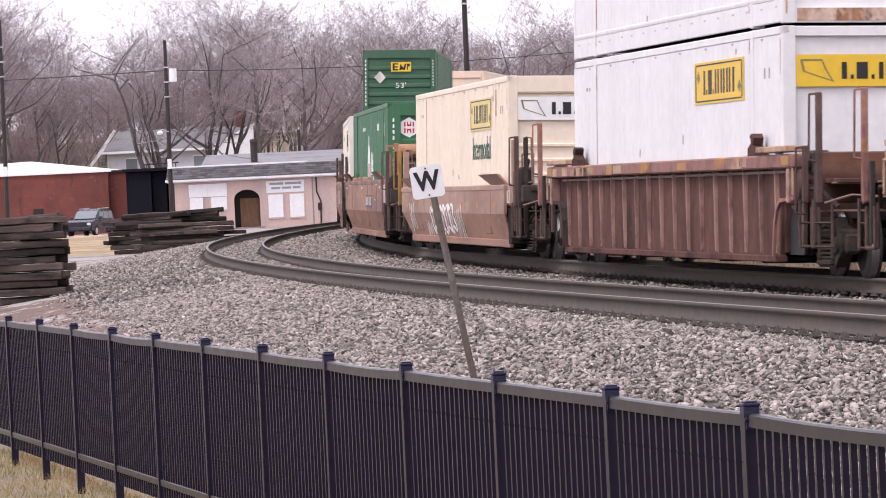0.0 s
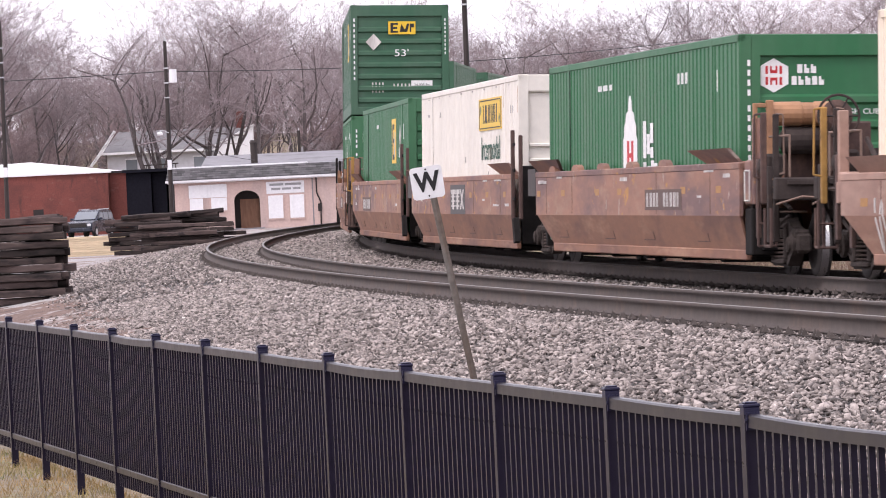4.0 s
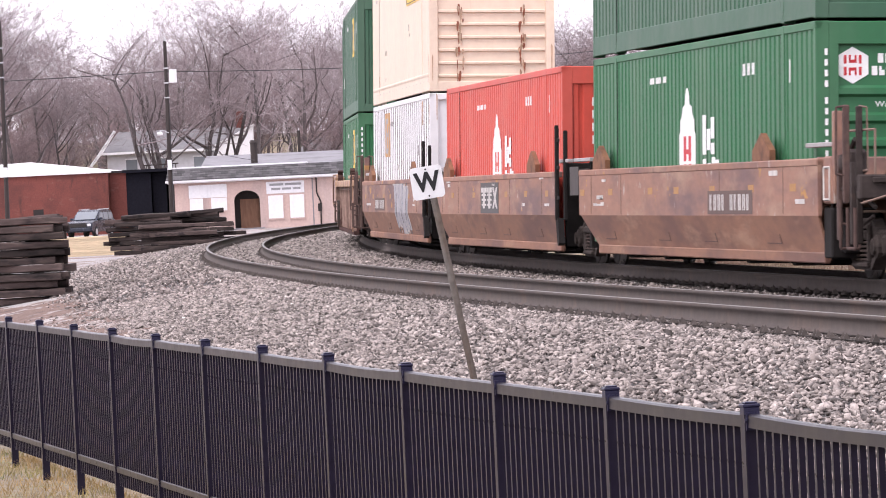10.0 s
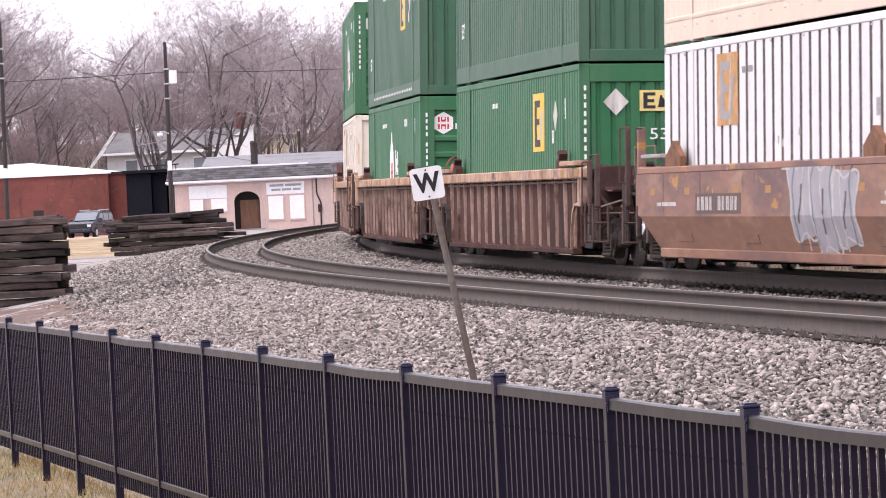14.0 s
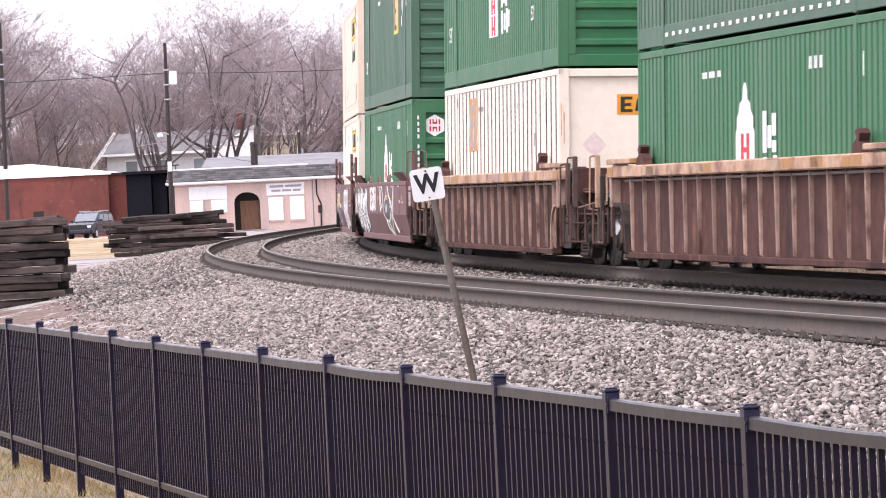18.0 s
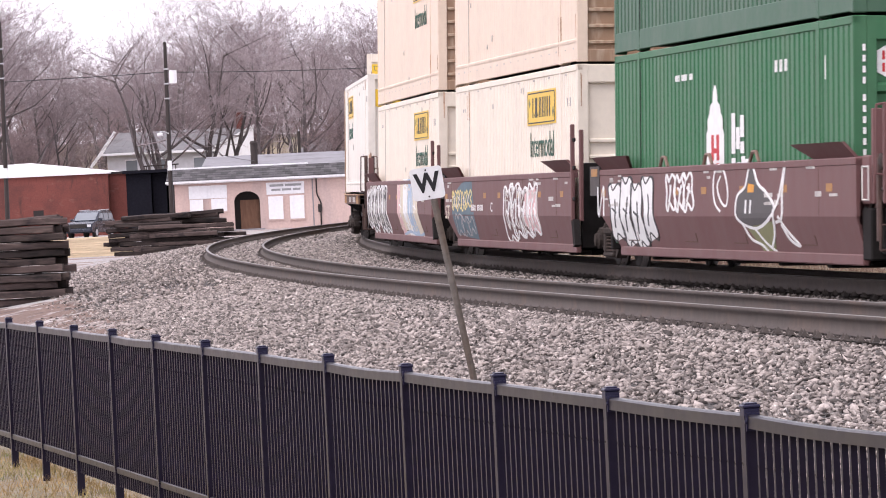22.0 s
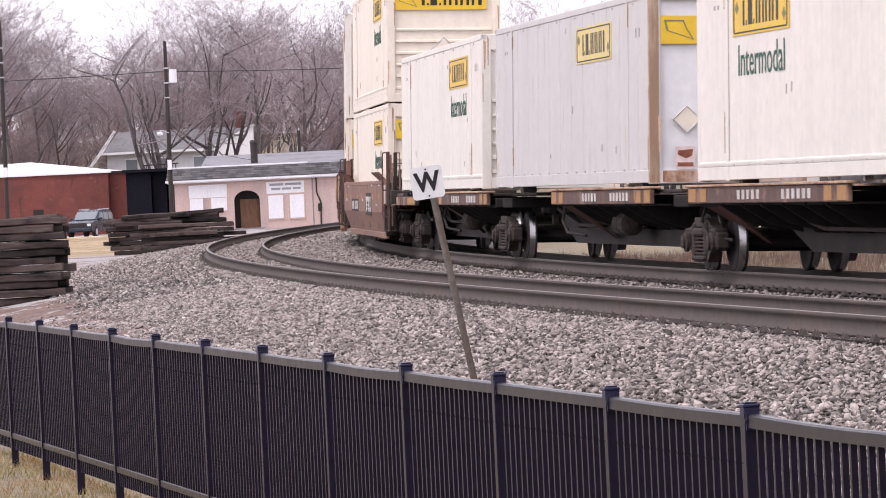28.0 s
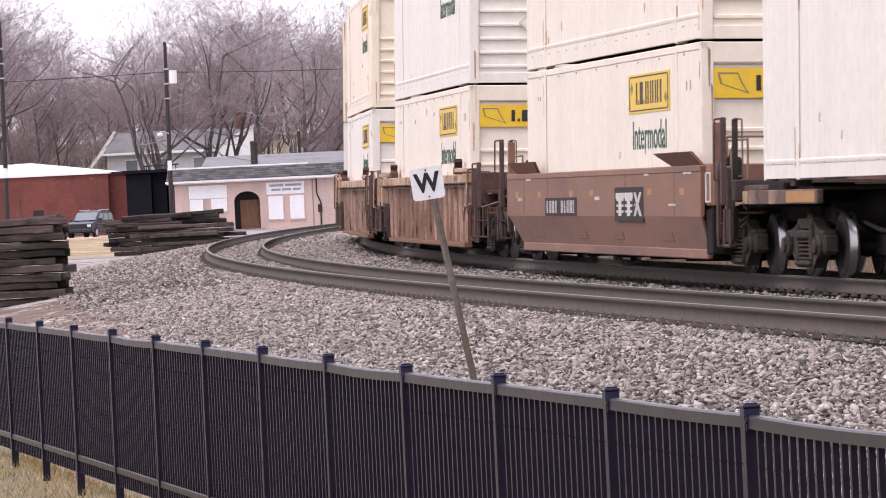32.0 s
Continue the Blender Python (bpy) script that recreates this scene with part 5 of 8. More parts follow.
            # black instead of the car's brown: the joint's shadow is in the colour
            part("end_sheet", Geo().bevel_box(min(s * 8.35, s * 8.5), max(s * 8.35, s * 8.5), -1.3, 1.3, 0.28, 1.66, 0.015), W_BLACK, root)
            part("articulation", Geo().bevel_box(min(s * 8.5, s * 9.66), max(s * 8.5, s * 9.66), -0.5, 0.5, 0.75, 1.25, 0.03), W_BLACK, root)
            part("joint_platform", Geo().bevel_box(min(s * 8.5, s * 9.6), max(s * 8.5, s * 9.6), -1.1, 1.1, 1.5, 1.56, 0.01), W_DARK, root)
            if s < 0:
                part("stencil_plate", Geo().bevel_box(-9.35, -8.55, -1.47, -1.45, 1.12, 1.58, 0.004), W_PLATE, root, "dark stencilled plate")
                if body is W_MAROON:
                    part("plate_patch", Geo().box(-9.2, -8.7, -1.476, -1.47, 1.42, 1.54), W_YELLOWPATCH, root, "faded orange patch")
            if posts[0 if s > 0 else 1] and s > 0:
                for dx, dy in ((0.0, 0.0), (0.3, 0.1)):
                    part("upright", Geo().bevel_box(s * 8.75 + dx - 0.05, s * 8.75 + dx + 0.05, -1.52 + dy, -1.455 + dy, 0.72, 2.28 - dx * 0.3, 0.012), W_BLACK if guide == "house" else (W_MAROON if body is W_MAROON else W_POSTBROWN), root, "dark upright post")
                for z in (1.05, 1.55, 2.0):
                    part("rung", Geo().bevel_box(s * 8.8, s * 9.0, -1.5, -1.47, z, z + 0.06, 0.008), W_BLACK, root)
                part("leg", Geo().prism([(s * 8.62, 0.75), (s * 8.9, 0.75), (s * 9.08, 0.34), (s * 8.86, 0.3)], -1.5, -1.4, "y"), W_BLACK, root, "dark bent post foot")
            if s < 0:
                truck(root, unit, -9.66)
    if wheel:
        brake_wheel(root, wheel * 9.9, -0.32, 2.12, wheel, W_POSTBROWN)
    if tank:
        part("air_tank", Geo().lathe((9.35, -1.15, 2.16), (0, 1, 0), [(0, 0.08), (0.04, 0.16), (0.42, 0.165), (0.44, 0.15), (0.6, 0.15), (0.62, 0.165), (1.05, 0.16), (1.1, 0.08)], 16), W_TANK, root, "orange-tan air tank")
        part("air_tank", Geo().lathe((9.35, -1.0, 1.8), (0, 1, 0), [(0, 0.1), (0.05, 0.18), (0.95, 0.18), (1.0, 0.1)], 16), W_DARK, root, "dark air tank")
        part("tank_cradle", Geo().bevel_box(9.1, 9.16, -0.9, 0.1, 1.27, 2.05, 0.02).bevel_box(9.5, 9.56, -0.3, 0.2, 1.27, 2.05, 0.02), W_POSTBROWN, root)
        part("tank_frame", Geo().bevel_box(9.56, 9.62, -1.24, -1.14, 1.27, 2.34, 0.012).bevel_box(9.56, 9.62, -1.42, -1.36, 1.27, 2.3, 0.012).bevel_box(9.56, 9.62, -1.36, -1.24, 2.24, 2.3, 0.008), W_TANK, root, "worn tan upright frame")
    MOVING.append((root, unit, Matrix.Identity(4)))
    return root


# ---- well cars with ribbed sides ----
def ribbed_well(label, unit, sheet_paint, chord, ribs, red_gear=False, post_top=1.78):
    root = thing("ribbed_well_car", label, "rail car", None, "well cars of the train")
    for side in (-1, 1):
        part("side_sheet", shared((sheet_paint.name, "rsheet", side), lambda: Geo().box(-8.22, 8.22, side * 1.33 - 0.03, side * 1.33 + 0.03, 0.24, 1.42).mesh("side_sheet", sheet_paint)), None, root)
        part("top_chord", shared((chord.name, "rchord", side), lambda: Geo().bevel_box(-9.5, 9.7, side * 1.42 - 0.1, side * 1.42 + 0.1, 1.4, 1.58, 0.02).mesh("top_chord", chord)), None, root, "worn tan top chord")
        part("bottom_sill", shared((sheet_paint.name, "rsill", side), lambda: Geo().bevel_box(-8.2, 8.24, side * 1.36 - 0.08, side * 1.36 + 0.08, 0.18, 0.27, 0.012).mesh("bottom_sill", sheet_paint)), None, root)
        for k in range(17):
            x = -8.12 + k * 1.014
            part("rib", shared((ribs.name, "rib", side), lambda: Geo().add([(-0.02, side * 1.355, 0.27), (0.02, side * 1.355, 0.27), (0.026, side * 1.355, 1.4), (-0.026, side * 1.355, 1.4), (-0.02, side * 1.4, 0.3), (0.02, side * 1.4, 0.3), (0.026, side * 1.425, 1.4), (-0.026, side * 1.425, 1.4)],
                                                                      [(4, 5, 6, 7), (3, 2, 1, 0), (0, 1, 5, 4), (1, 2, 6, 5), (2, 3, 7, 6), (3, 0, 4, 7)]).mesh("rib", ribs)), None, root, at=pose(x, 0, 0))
        part("pipe", shared(("rpipe", side), lambda: Geo().tube((-8.6, side * 1.4, 1.355), (8.75, side * 1.4, 1.355), 0.022, 6).mesh("pipe", W_TRUCKPIPE)), None, root, "thin grey pipe below the chord")
        rnd = random.Random(int(unit) + side)
        for k in range(11 if side < 0 else 0):
            a, w = rnd.uniform(-9.2, 8.6), rnd.uniform(0.3, 0.8)
            part("chord_patch", Geo().box(a, a + w, -1.5225, -1.5, 1.41 + rnd.uniform(0, 0.03), 1.57 - rnd.uniform(0, 0.03)), rnd.choice((W_YELLOWPATCH, W_TAN, W_PALEPATCH, W_RIB)), root, "worn painted patch")
        for s in (-1, 1):
            part("wood_pad", shared((s, "pad", side), lambda: Geo().bevel_box(min(s * 7.5, s * 9.4), max(s * 7.5, s * 9.4), side * 1.42 - 0.13, side * 1.42 + 0.13, 1.61, 1.69, 0.012).mesh("wood_pad", W_TAN)), None, root, "worn tan pad plate")
            part("hook", shared((s, "hook", side), lambda: Geo().prism([(s * 6.7, 1.58), (s * 7.25, 1.58), (s * 7.22, 1.68), (s * 7.06, 1.72), (s * 7.12, 1.82), (s * 7.0, 1.88), (s * 6.86, 1.85), (s * 6.94, 1.76), (s * 6.72, 1.68)], side * 1.42 - 0.07, side * 1.42 + 0.07, "y").mesh("hook", W_RUST)), None, root, "rusty hooked corner guide")
            part("yellow_patch", Geo().box(min(s * 9.0, s * 9.45), max(s * 9.0, s * 9.45), side * 1.525 - 0.003, side * 1.525 + 0.003, 1.44, 1.56), W_YELLOWPATCH, root, "yellow chord end patch")
            part("end_post", Geo().bevel_box(min(s * 9.2, s * 9.34), max(s * 9.2, s * 9.34), side * 1.42 - 0.09, side * 1.42 + 0.09, 0.95, 1.4, 0.015), ribs, root)
    part("floor", shared(("wellfloor",), lambda: Geo().box(-8.2, 8.2, -1.1, 1.1, 0.2, 0.24).mesh("floor", W_BLACK)), None, root)
    for x in (-5.9, -3.0, 0.0, 3.0, 5.9):
        part("cross_bearer", shared(("bearer",), lambda: Geo().bevel_box(-0.12, 0.12, -1.12, 1.12, 0.14, 0.2, 0.02).mesh("cross_bearer", W_BLACK)), None, root, at=pose(x, 0, 0))
    for s in (-1, 1):
        # arch over the wheels
        arch_pts = [(s * 8.2, 0.26), (s * 8.25, 0.26), (s * 8.34, 0.68), (s * 8.46, 0.86), (s * 8.68, 0.965), (s * 9.5, 0.99), (s * 9.5, 1.03), (s * 8.64, 1.01), (s * 8.41, 0.9), (s * 8.28, 0.7)]
        part("wheel_arch", Geo().prism(arch_pts if s > 0 else arch_pts[::-1], -1.48, -1.44 if s > 0 else -1.3, "y"), chord if s > 0 else W_DARK, root, "arched plate over the wheels")
        # the arch is open: a black plate stands in for the shade inside
        if s > 0:
            part("arch_lining", Geo().prism([(8.25, 0.28), (9.15, 0.28), (9.3, 0.6), (9.3, 0.97), (8.68, 0.955), (8.46, 0.85), (8.34, 0.67)], -1.26, -1.22, "y"), P_SEAMSHADE, root, "black plate in place of the shade inside the wheel arch")
        part("end_sheet", Geo().bevel_box(min(s * 8.2, s * 8.32), max(s * 8.2, s * 8.32), -1.32, 1.32, 0.3, 1.55, 0.015), sheet_paint, root)
        part("end_gusset", Geo().box(min(s * 8.2, s * 9.3), max(s * 8.2, s * 9.3), -1.36, -1.3, 0.98, 1.42), sheet_paint, root)
        part("end_sill", Geo().bevel_box(min(s * 8.3, s * 11.0), max(s * 8.3, s * 11.0), -0.45, 0.45, 0.72, 1.2, 0.03), W_DARK, root)
        part("end_platform", Geo().bevel_box(min(s * 9.0, s * 10.95), max(s * 9.0, s * 10.95), -1.2, 1.2, 1.2, 1.26, 0.01), W_RUST, root)
        part("end_bulkhead", Geo().bevel_box(min(s * 10.0, s * 10.1), max(s * 10.0, s * 10.1), -1.3, 0.2, 0.95, 1.6, 0.015), W_RUST, root, "rusty end plate")
        end_posts(root, s * 10.8, post_top, chord if s < 0 else W_POSTBROWN)
        if s > 0:
            end_posts(root, 10.0, 1.68, W_POSTBROWN)
        grab(root, [(s * 9.6, -1.5, 1.05), (s * 9.6, -1.5, 1.45), (s * 9.35, -1.5, 1.45)], 0.018, W_TAN)
        end_clutter(root, s)
        coupler(root, s)
        truck(root, unit, s * 9.72)
    if red_gear:
        brake_wheel(root, 10.3, -0.66, 1.72, 1, P_RED)
    else:
        brake_wheel(root, -10.3, -0.2, 1.9, -1)
    MOVING.append((root, unit, Matrix.Identity(4)))
    return root


# ---- spine cars ----
def spine_car(label, unit, beam, near_end=False, far_end=False):
    """beam: where the side beams with their brackets begin and end along the car."""
    root = thing("spine_car", label, "rail car", None, "spine cars of the train")
    part("spine", shared(("spine",), lambda: Geo().prism([(-9.3, 0.78), (-7.0, 0.72), (-5.6, 0.36), (5.6, 0.36), (7.0, 0.72), (9.3, 0.78), (9.3, 1.12), (-9.3, 1.12)], -0.24, 0.24, "y").mesh("spine", W_BLACK)), None, root, "deep black centre beam")
    part("bottom_flange", shared(("spineflange",), lambda: Geo().prism([(-7.2, 0.66), (-5.7, 0.3), (5.7, 0.3), (7.2, 0.66), (7.0, 0.84), (5.5, 0.56), (-5.5, 0.56), (-7.0, 0.84)], -0.36, 0.36, "y").mesh("bottom_flange", W_GREYBEAM)), None, root, "dusty grey lower beam")
    x0, x1 = beam
    for side in (-1, 1):
        g = Geo().bevel_box(x0, x1, side * 1.27 - 0.03, side * 1.27 + 0.03, 0.97, 1.2, 0.01)
        part("side_beam", g, W_WORNBEAM, root, "worn brown side beam")
        part("top_flange", Geo().bevel_box(x0 - 0.05, x1 + 0.05, side * 1.24 - 0.09, side * 1.24 + 0.09, 1.2, 1.235, 0.008), W_TAN, root, "pinkish worn flange")
        for k in range(6):
            x = x0 + (x1 - x0) * (0.2 + 0.13 * k)
            part("gusset", shared(("gusset", side), lambda: Geo().prism([(side * 0.3, 0.55), (side * 0.85, 0.7), (side * 1.23, 0.93), (side * 1.23, 0.98), (side * 0.3, 0.98)], -0.035, 0.035, "x").mesh("gusset", W_BLACK)), None, root, "dark bracket plate", at=pose(x, 0, 0))
        part("web_plate", Geo().add([(x0 + 0.9, side * 0.42, 0.45), (x0 + 1.8, side * 0.5, 0.4), (x0 + 1.8, side * 1.2, 0.97), (x0 + 0.4, side * 1.2, 0.97), (x0 + 0.9, side * 0.38, 0.45), (x0 + 1.8, side * 0.46, 0.4), (x0 + 1.8, side * 1.16, 0.97), (x0 + 0.4, side * 1.16, 0.97)],
                                    [(0, 1, 2, 3), (7, 6, 5, 4), (0, 4, 5, 1), (1, 5, 6, 2), (2, 6, 7, 3), (3, 7, 4, 0)]), W_RUST, root, "rust-brown sloping web")
    part("under_deck", Geo().box(x0 + 0.05, x1 - 0.05, -1.2, 1.2, 0.94, 0.97), W_BLACK, root)
    for s, x in ((-1, x0), (1, x1)):
        for k, (a, w) in enumerate(((0.06, 0.5), (0.85, 0.42))):
            xa = x - s * a - (w if s > 0 else 0)
            part("stripe", Geo().box(xa, xa + w, -1.306, -1.3, 0.99, 1.18), W_YELLOWPATCH, root, "faded yellow patch")
    for start, n in ((0.34, 5), (0.62, 6)):
        for k in range(n):
            x = x0 + (x1 - x0) * start + 0.3 * k
            g = Geo().box(x, x + 0.16, -1.306, -1.3, 1.02, 1.15)
            part("lettering", g, P_FADED, root, "worn white number bar")
    for s in (-1, 1):
        part("deck_plate", Geo().bevel_box(min(s * 5.6, s * 8.6), max(s * 5.6, s * 8.6), -1.1, 1.1, 1.14, 1.19, 0.01), W_DARK, root)
        part("pedestal", Geo().bevel_box(min(s * 6.0, s * 6.25), max(s * 6.0, s * 6.25), -1.27, -1.03, 1.19, 1.3, 0.01), W_DARK, root)
        part("joint_beam", Geo().bevel_box(min(s * 8.6, s * 9.6), max(s * 8.6, s * 9.6), -0.3, 0.3, 0.8, 1.12, 0.03), W_BLACK, root)
        part("cross_arm", Geo().bevel_box(min(s * 8.2, s * 9.4), max(s * 8.2, s * 9.4), -1.15, 1.15, 0.92, 1.1, 0.02), W_BLACK, root)
    part("air_reservoir", Geo().lathe((1.5, -0.78, 0.66), (1, 0, 0), [(0, 0.08), (0.06, 0.19), (0.5, 0.2), (0.54, 0.17), (0.6, 0.2), (0.95, 0.19), (1.02, 0.08)], 14), W_TRUCK, root, "dusty barrel-shaped air reservoir")
    part("pipe", Geo().path([(-7, -0.5, 0.9), (-4, -0.6, 0.62), (2.6, -0.6, 0.6)], 0.03), W_DARK, root)
    part("air_hose", Geo().path([(x0 + 0.3, -1.1, 0.95), (x0 + 0.1, -1.12, 0.7), (x0 + 0.5, -1.1, 0.5), (x0 + 1.2, -0.9, 0.45)], 0.025), W_GREYBEAM, root, "grey hanging hose")
    truck(root, unit, -6.2 if far_end else -9.65, 0.42)
    if near_end:
        truck(root, unit, 8.3, 0.42)
        part("end_platform", Geo().bevel_box(8.6, 9.9, -1.3, 1.3, 1.15, 1.22, 0.01), W_BROWN, root)
        ladder(root, 9.5, -1.35, 0.5, 1.7, 0.34, 4, W_POSTBROWN)
        brake_wheel(root, 9.7, 0.2, 1.9, 1)
    if far_end:
        part("end_platform", Geo().bevel_box(-9.6, -7.4, -1.3, 1.3, 1.15, 1.22, 0.01), W_POSTBROWN, root)
        part("end_beam", Geo().bevel_box(-9.4, -4.6, -1.31, -1.22, 0.96, 1.15, 0.01), W_WORNBEAM, root)
        part("end_stripe", Geo().box(-6.3, -4.7, -1.317, -1.309, 0.98, 1.13), W_YELLOWPATCH, root, "faded yellow patch")
        part("end_stripe", Geo().box(-9.35, -8.6, -1.317, -1.309, 0.97, 1.14), W_PALEPATCH, root, "pale worn patch")
        part("cross_box", Geo().bevel_box(-8.4, -6.6, -1.28, -0.3, 1.0, 1.24, 0.02), W_BLACK, root, "black cross member under the deck")
        ladder(root, -9.6, -1.35, 0.5, 1.7, 0.34, 4, W_HANDRAIL)
        grab(root, [(-9.9, -1.3, 1.22), (-9.9, -1.3, 1.9), (-9.9, 1.3, 1.9), (-9.9, 1.3, 1.22)])
    MOVING.append((root, unit, Matrix.Identity(4)))
    return root


# ---- markings on the cars ----
def car_plate(root, x0, x1, z0, z1, kind="number", ink=P_FADED, ground=None):
    """Reporting marks as plain bars on a dark ground."""
    y = -1.502
    ground = ground or (P_PANEL if kind == "block" else W_PLATEBROWN)
    p = part("marking_panel", Geo().box(x0, x1, y - 0.004, y, z0, z1), ground, root, "dark lettering panel")
    n = 10 if kind == "number" else 3
    w = (x1 - x0) * 0.92 / n
    for k in range(n):
        if kind == "number" and k == 4:
            continue
        a = x0 + (x1 - x0) * 0.04 + k * w
        zb, zt = z0 + (z1 - z0) * 0.16, z1 - (z1 - z0) * 0.16
        g = Geo()
        if kind == "number":
            g.box(a + w * 0.14, a + w * 0.36, y - 0.007, y - 0.004, zb, zt).box(a + w * 0.52, a + w * (0.76 if k % 3 else 0.6), y - 0.007, y - 0.004, zb, zt)
        elif k == 2:
            for u, v in ((0.05, 0.7), (0.7, 0.05)):
                g.prism([(a + w * u, zb), (a + w * (u + 0.24), zb), (a + w * (v + 0.24), zt), (a + w * v, zt)] if u < v else [(a + w * u, zb), (a + w * (u + 0.24), zb), (a + w * (v + 0.24), zt), (a + w * v, zt)], y - 0.007, y - 0.004 + 0.0004 * (u > v), "y")
        else:
            g.box(a + w * 0.02, a + w * 0.96, y - 0.007, y - 0.004, zt - 0.09, zt).box(a + w * 0.32, a + w * 0.66, y - 0.007, y - 0.004, zb, zt - 0.09)
            for j in range(3):
                g.box(a + w * 0.1, a + w * 0.9, y - 0.0068, y - 0.004, zb + 0.05 + 0.09 * j, zb + 0.085 + 0.09 * j)
        part("marking", g, ink, p)
    return p


def side_point(x, z, d):
    """A point on the upper or the sloping lower side of a well car, d proud of it."""
    return (x, -(1.503 if z >= 0.8 else 1.503 - (0.8 - z) * 0.277) - d, z)


def spray_line(root, pts, w, ink, d=0.004, closed=False):
    """One sprayed line of half-width w through points (along, up), rounded between them."""
    n = len(pts)
    fine = []
    for i in range(n if closed else n - 1):
        p0, p1, p2, p3 = (pts[(i + k) % n] if closed else pts[min(max(i + k, 0), n - 1)] for k in (-1, 0, 1, 2))
        for j in range(5):
            t = j / 5
            fine.append(tuple(0.5 * (2 * b + (c - a) * t + (2 * a - 5 * b + 4 * c - e) * t * t + (3 * b - a - 3 * c + e) * t ** 3) for a, b, c, e in zip(p0, p1, p2, p3)))
    fine.append(pts[0] if closed else pts[-1])
    g = Geo()
    for i, (x, z) in enumerate(fine):
        (xa, za), (xb, zb) = fine[max(i - 1, 0)], fine[min(i + 1, len(fine) - 1)]
        dx, dz = (xb - xa) / 2.2, zb - za
        k = math.hypot(dx, dz) or 1.0
        nx, nz = -dz / k * w * 2.2, dx / k * w
        z1, z2 = min(max(z - nz, 0.27), 1.55), min(max(z + nz, 0.27), 1.55)
        g.v += [side_point(x - nx, z1, d), side_point(x + nx, z2, d), side_point(x + nx, z2, -0.006), side_point(x - nx, z1, -0.006)]
        if i:
            m = 4 * i
            g.f += [(m - 4 + j, m - 4 + (j + 1) % 4, m + (j + 1) % 4, m + j) for j in range(4)]
    return part("spray_paint", g, ink, root, "sprayed outline")


def spray_fill(root, poly, ink, d=0.0025):
    """A sprayed patch inside an outline of points (along, up), laid in thin level strips."""
    lo, hi = max(0.27, min(z for _, z in poly)), min(1.55, max(z for _, z in poly))
    levels = [lo + (hi - lo) * i / 12 for i in range(13)]
    g = Geo()

    def cuts(z):
        xs = []
        for (xa, za), (xb, zb) in zip(poly, poly[1:] + poly[:1]):
            if (za <= z) != (zb <= z):
                xs.append(xa + (xb - xa) * (z - za) / (zb - za))
        return (min(xs), max(xs)) if xs else None

    last = None
    for z in levels:
        c = cuts(min(max(z, lo + 1e-3), hi - 1e-3))
        if c is None:
            continue
        g.v += [side_point(c[0], z, d), side_point(c[1], z, d)]
        n = len(g.v)
        if last is not None:
            g.f.append((n - 4, n - 3, n - 1, n - 2))
        last = c
    return part("spray_paint", g, ink, root, "sprayed colour patch")


def sprayed_piece(root, seed, x0, x1, z0, z1, count, fill=None, line=None, inner=None, w=0.022):
    """A row of bulging letter-like shapes, not readable: filled, outlined, with inner strokes and spikes below."""
    rnd = random.Random(seed)
    step = (x1 - x0) / count
    for k in range(count):
        a, b = x0 + k * step - 0.06 * step, x0 + (k + 1) * step + 0.06 * step
        lean = rnd.uniform(-0.12, 0.2) * step
        zb, zt = z0 + rnd.uniform(0, 0.16) * (z1 - z0), z1 - rnd.uniform(0, 0.14) * (z1 - z0)
        zm = (zb + zt) / 2
        j = lambda v: v + rnd.uniform(-0.08, 0.08) * step
        poly = [(j(a), zb + 0.06), (j(a + 0.3 * step), zb - 0.05 * rnd.random()), (j(a + 0.5 * step), zb + 0.1), (j(b - 0.2 * step), zb), (j(b), zb + 0.1), (j(b - 0.14 * step), zm), (j(b) + lean, zt - 0.08),
                (j(b - 0.3 * step) + lean, zt), (j(a + 0.45 * step) + lean, zt - 0.1), (j(a + 0.2 * step) + lean, zt), (j(a) + lean, zt - 0.08), (j(a + 0.12 * step), zm)]
        if fill is not None:
            spray_fill(root, poly, fill, 0.0025 + 0.0004 * (k % 2))
        if line is not None:
            spray_line(root, poly, w, line, 0.0045 + 0.0005 * (k % 2), True)
        c = (a + b) / 2
        if inner is not None:
            spray_line(root, [(j(c - 0.1 * step), zb + 0.22 * (zt - zb)), (j(c + 0.02 * step), zm), (j(c + 0.08 * step) + lean, zt - 0.28 * (zt - zb))], w * 1.2, inner, 0.006)
            if rnd.random() < 0.7:
                spray_line(root, [(j(c - 0.22 * step), zm + 0.06), (j(c + 0.2 * step), zm - 0.02)], w * 0.9, inner, 0.0066)


def sprayed_tag(root, seed, x0, x1, z0, z1, ink, loops=5, w=0.02):
    """A quick scrawl of joined loops."""
    rnd = random.Random(seed)
    pts = []
    for i in range(loops * 2):
        x = x0 + (x1 - x0) * (i + 0.5 - 0.9 * (i % 2)) / (loops * 2)
        pts.append((x + rnd.uniform(-0.05, 0.05), (z0 if i % 2 else z1) + rnd.uniform(-0.18, 0.18) * (z1 - z0)))
    spray_line(root, pts, w, ink, 0.005)


def stencils(root, seed, n=8):
    rnd = random.Random(seed)
    for k in range(n):
        x = rnd.choice((-7.6, -6.6, 0.2, 4.2, 6.4, 7.6)) + rnd.uniform(-0.5, 0.5)
        z = rnd.choice((0.95, 1.05, 1.32, 1.4))
        part("stencil", Geo().box(x, x + rnd.uniform(0.2, 0.6), -1.506, -1.5, z, z + rnd.uniform(0.03, 0.07)), P_FADED, root, "small worn white stencil")


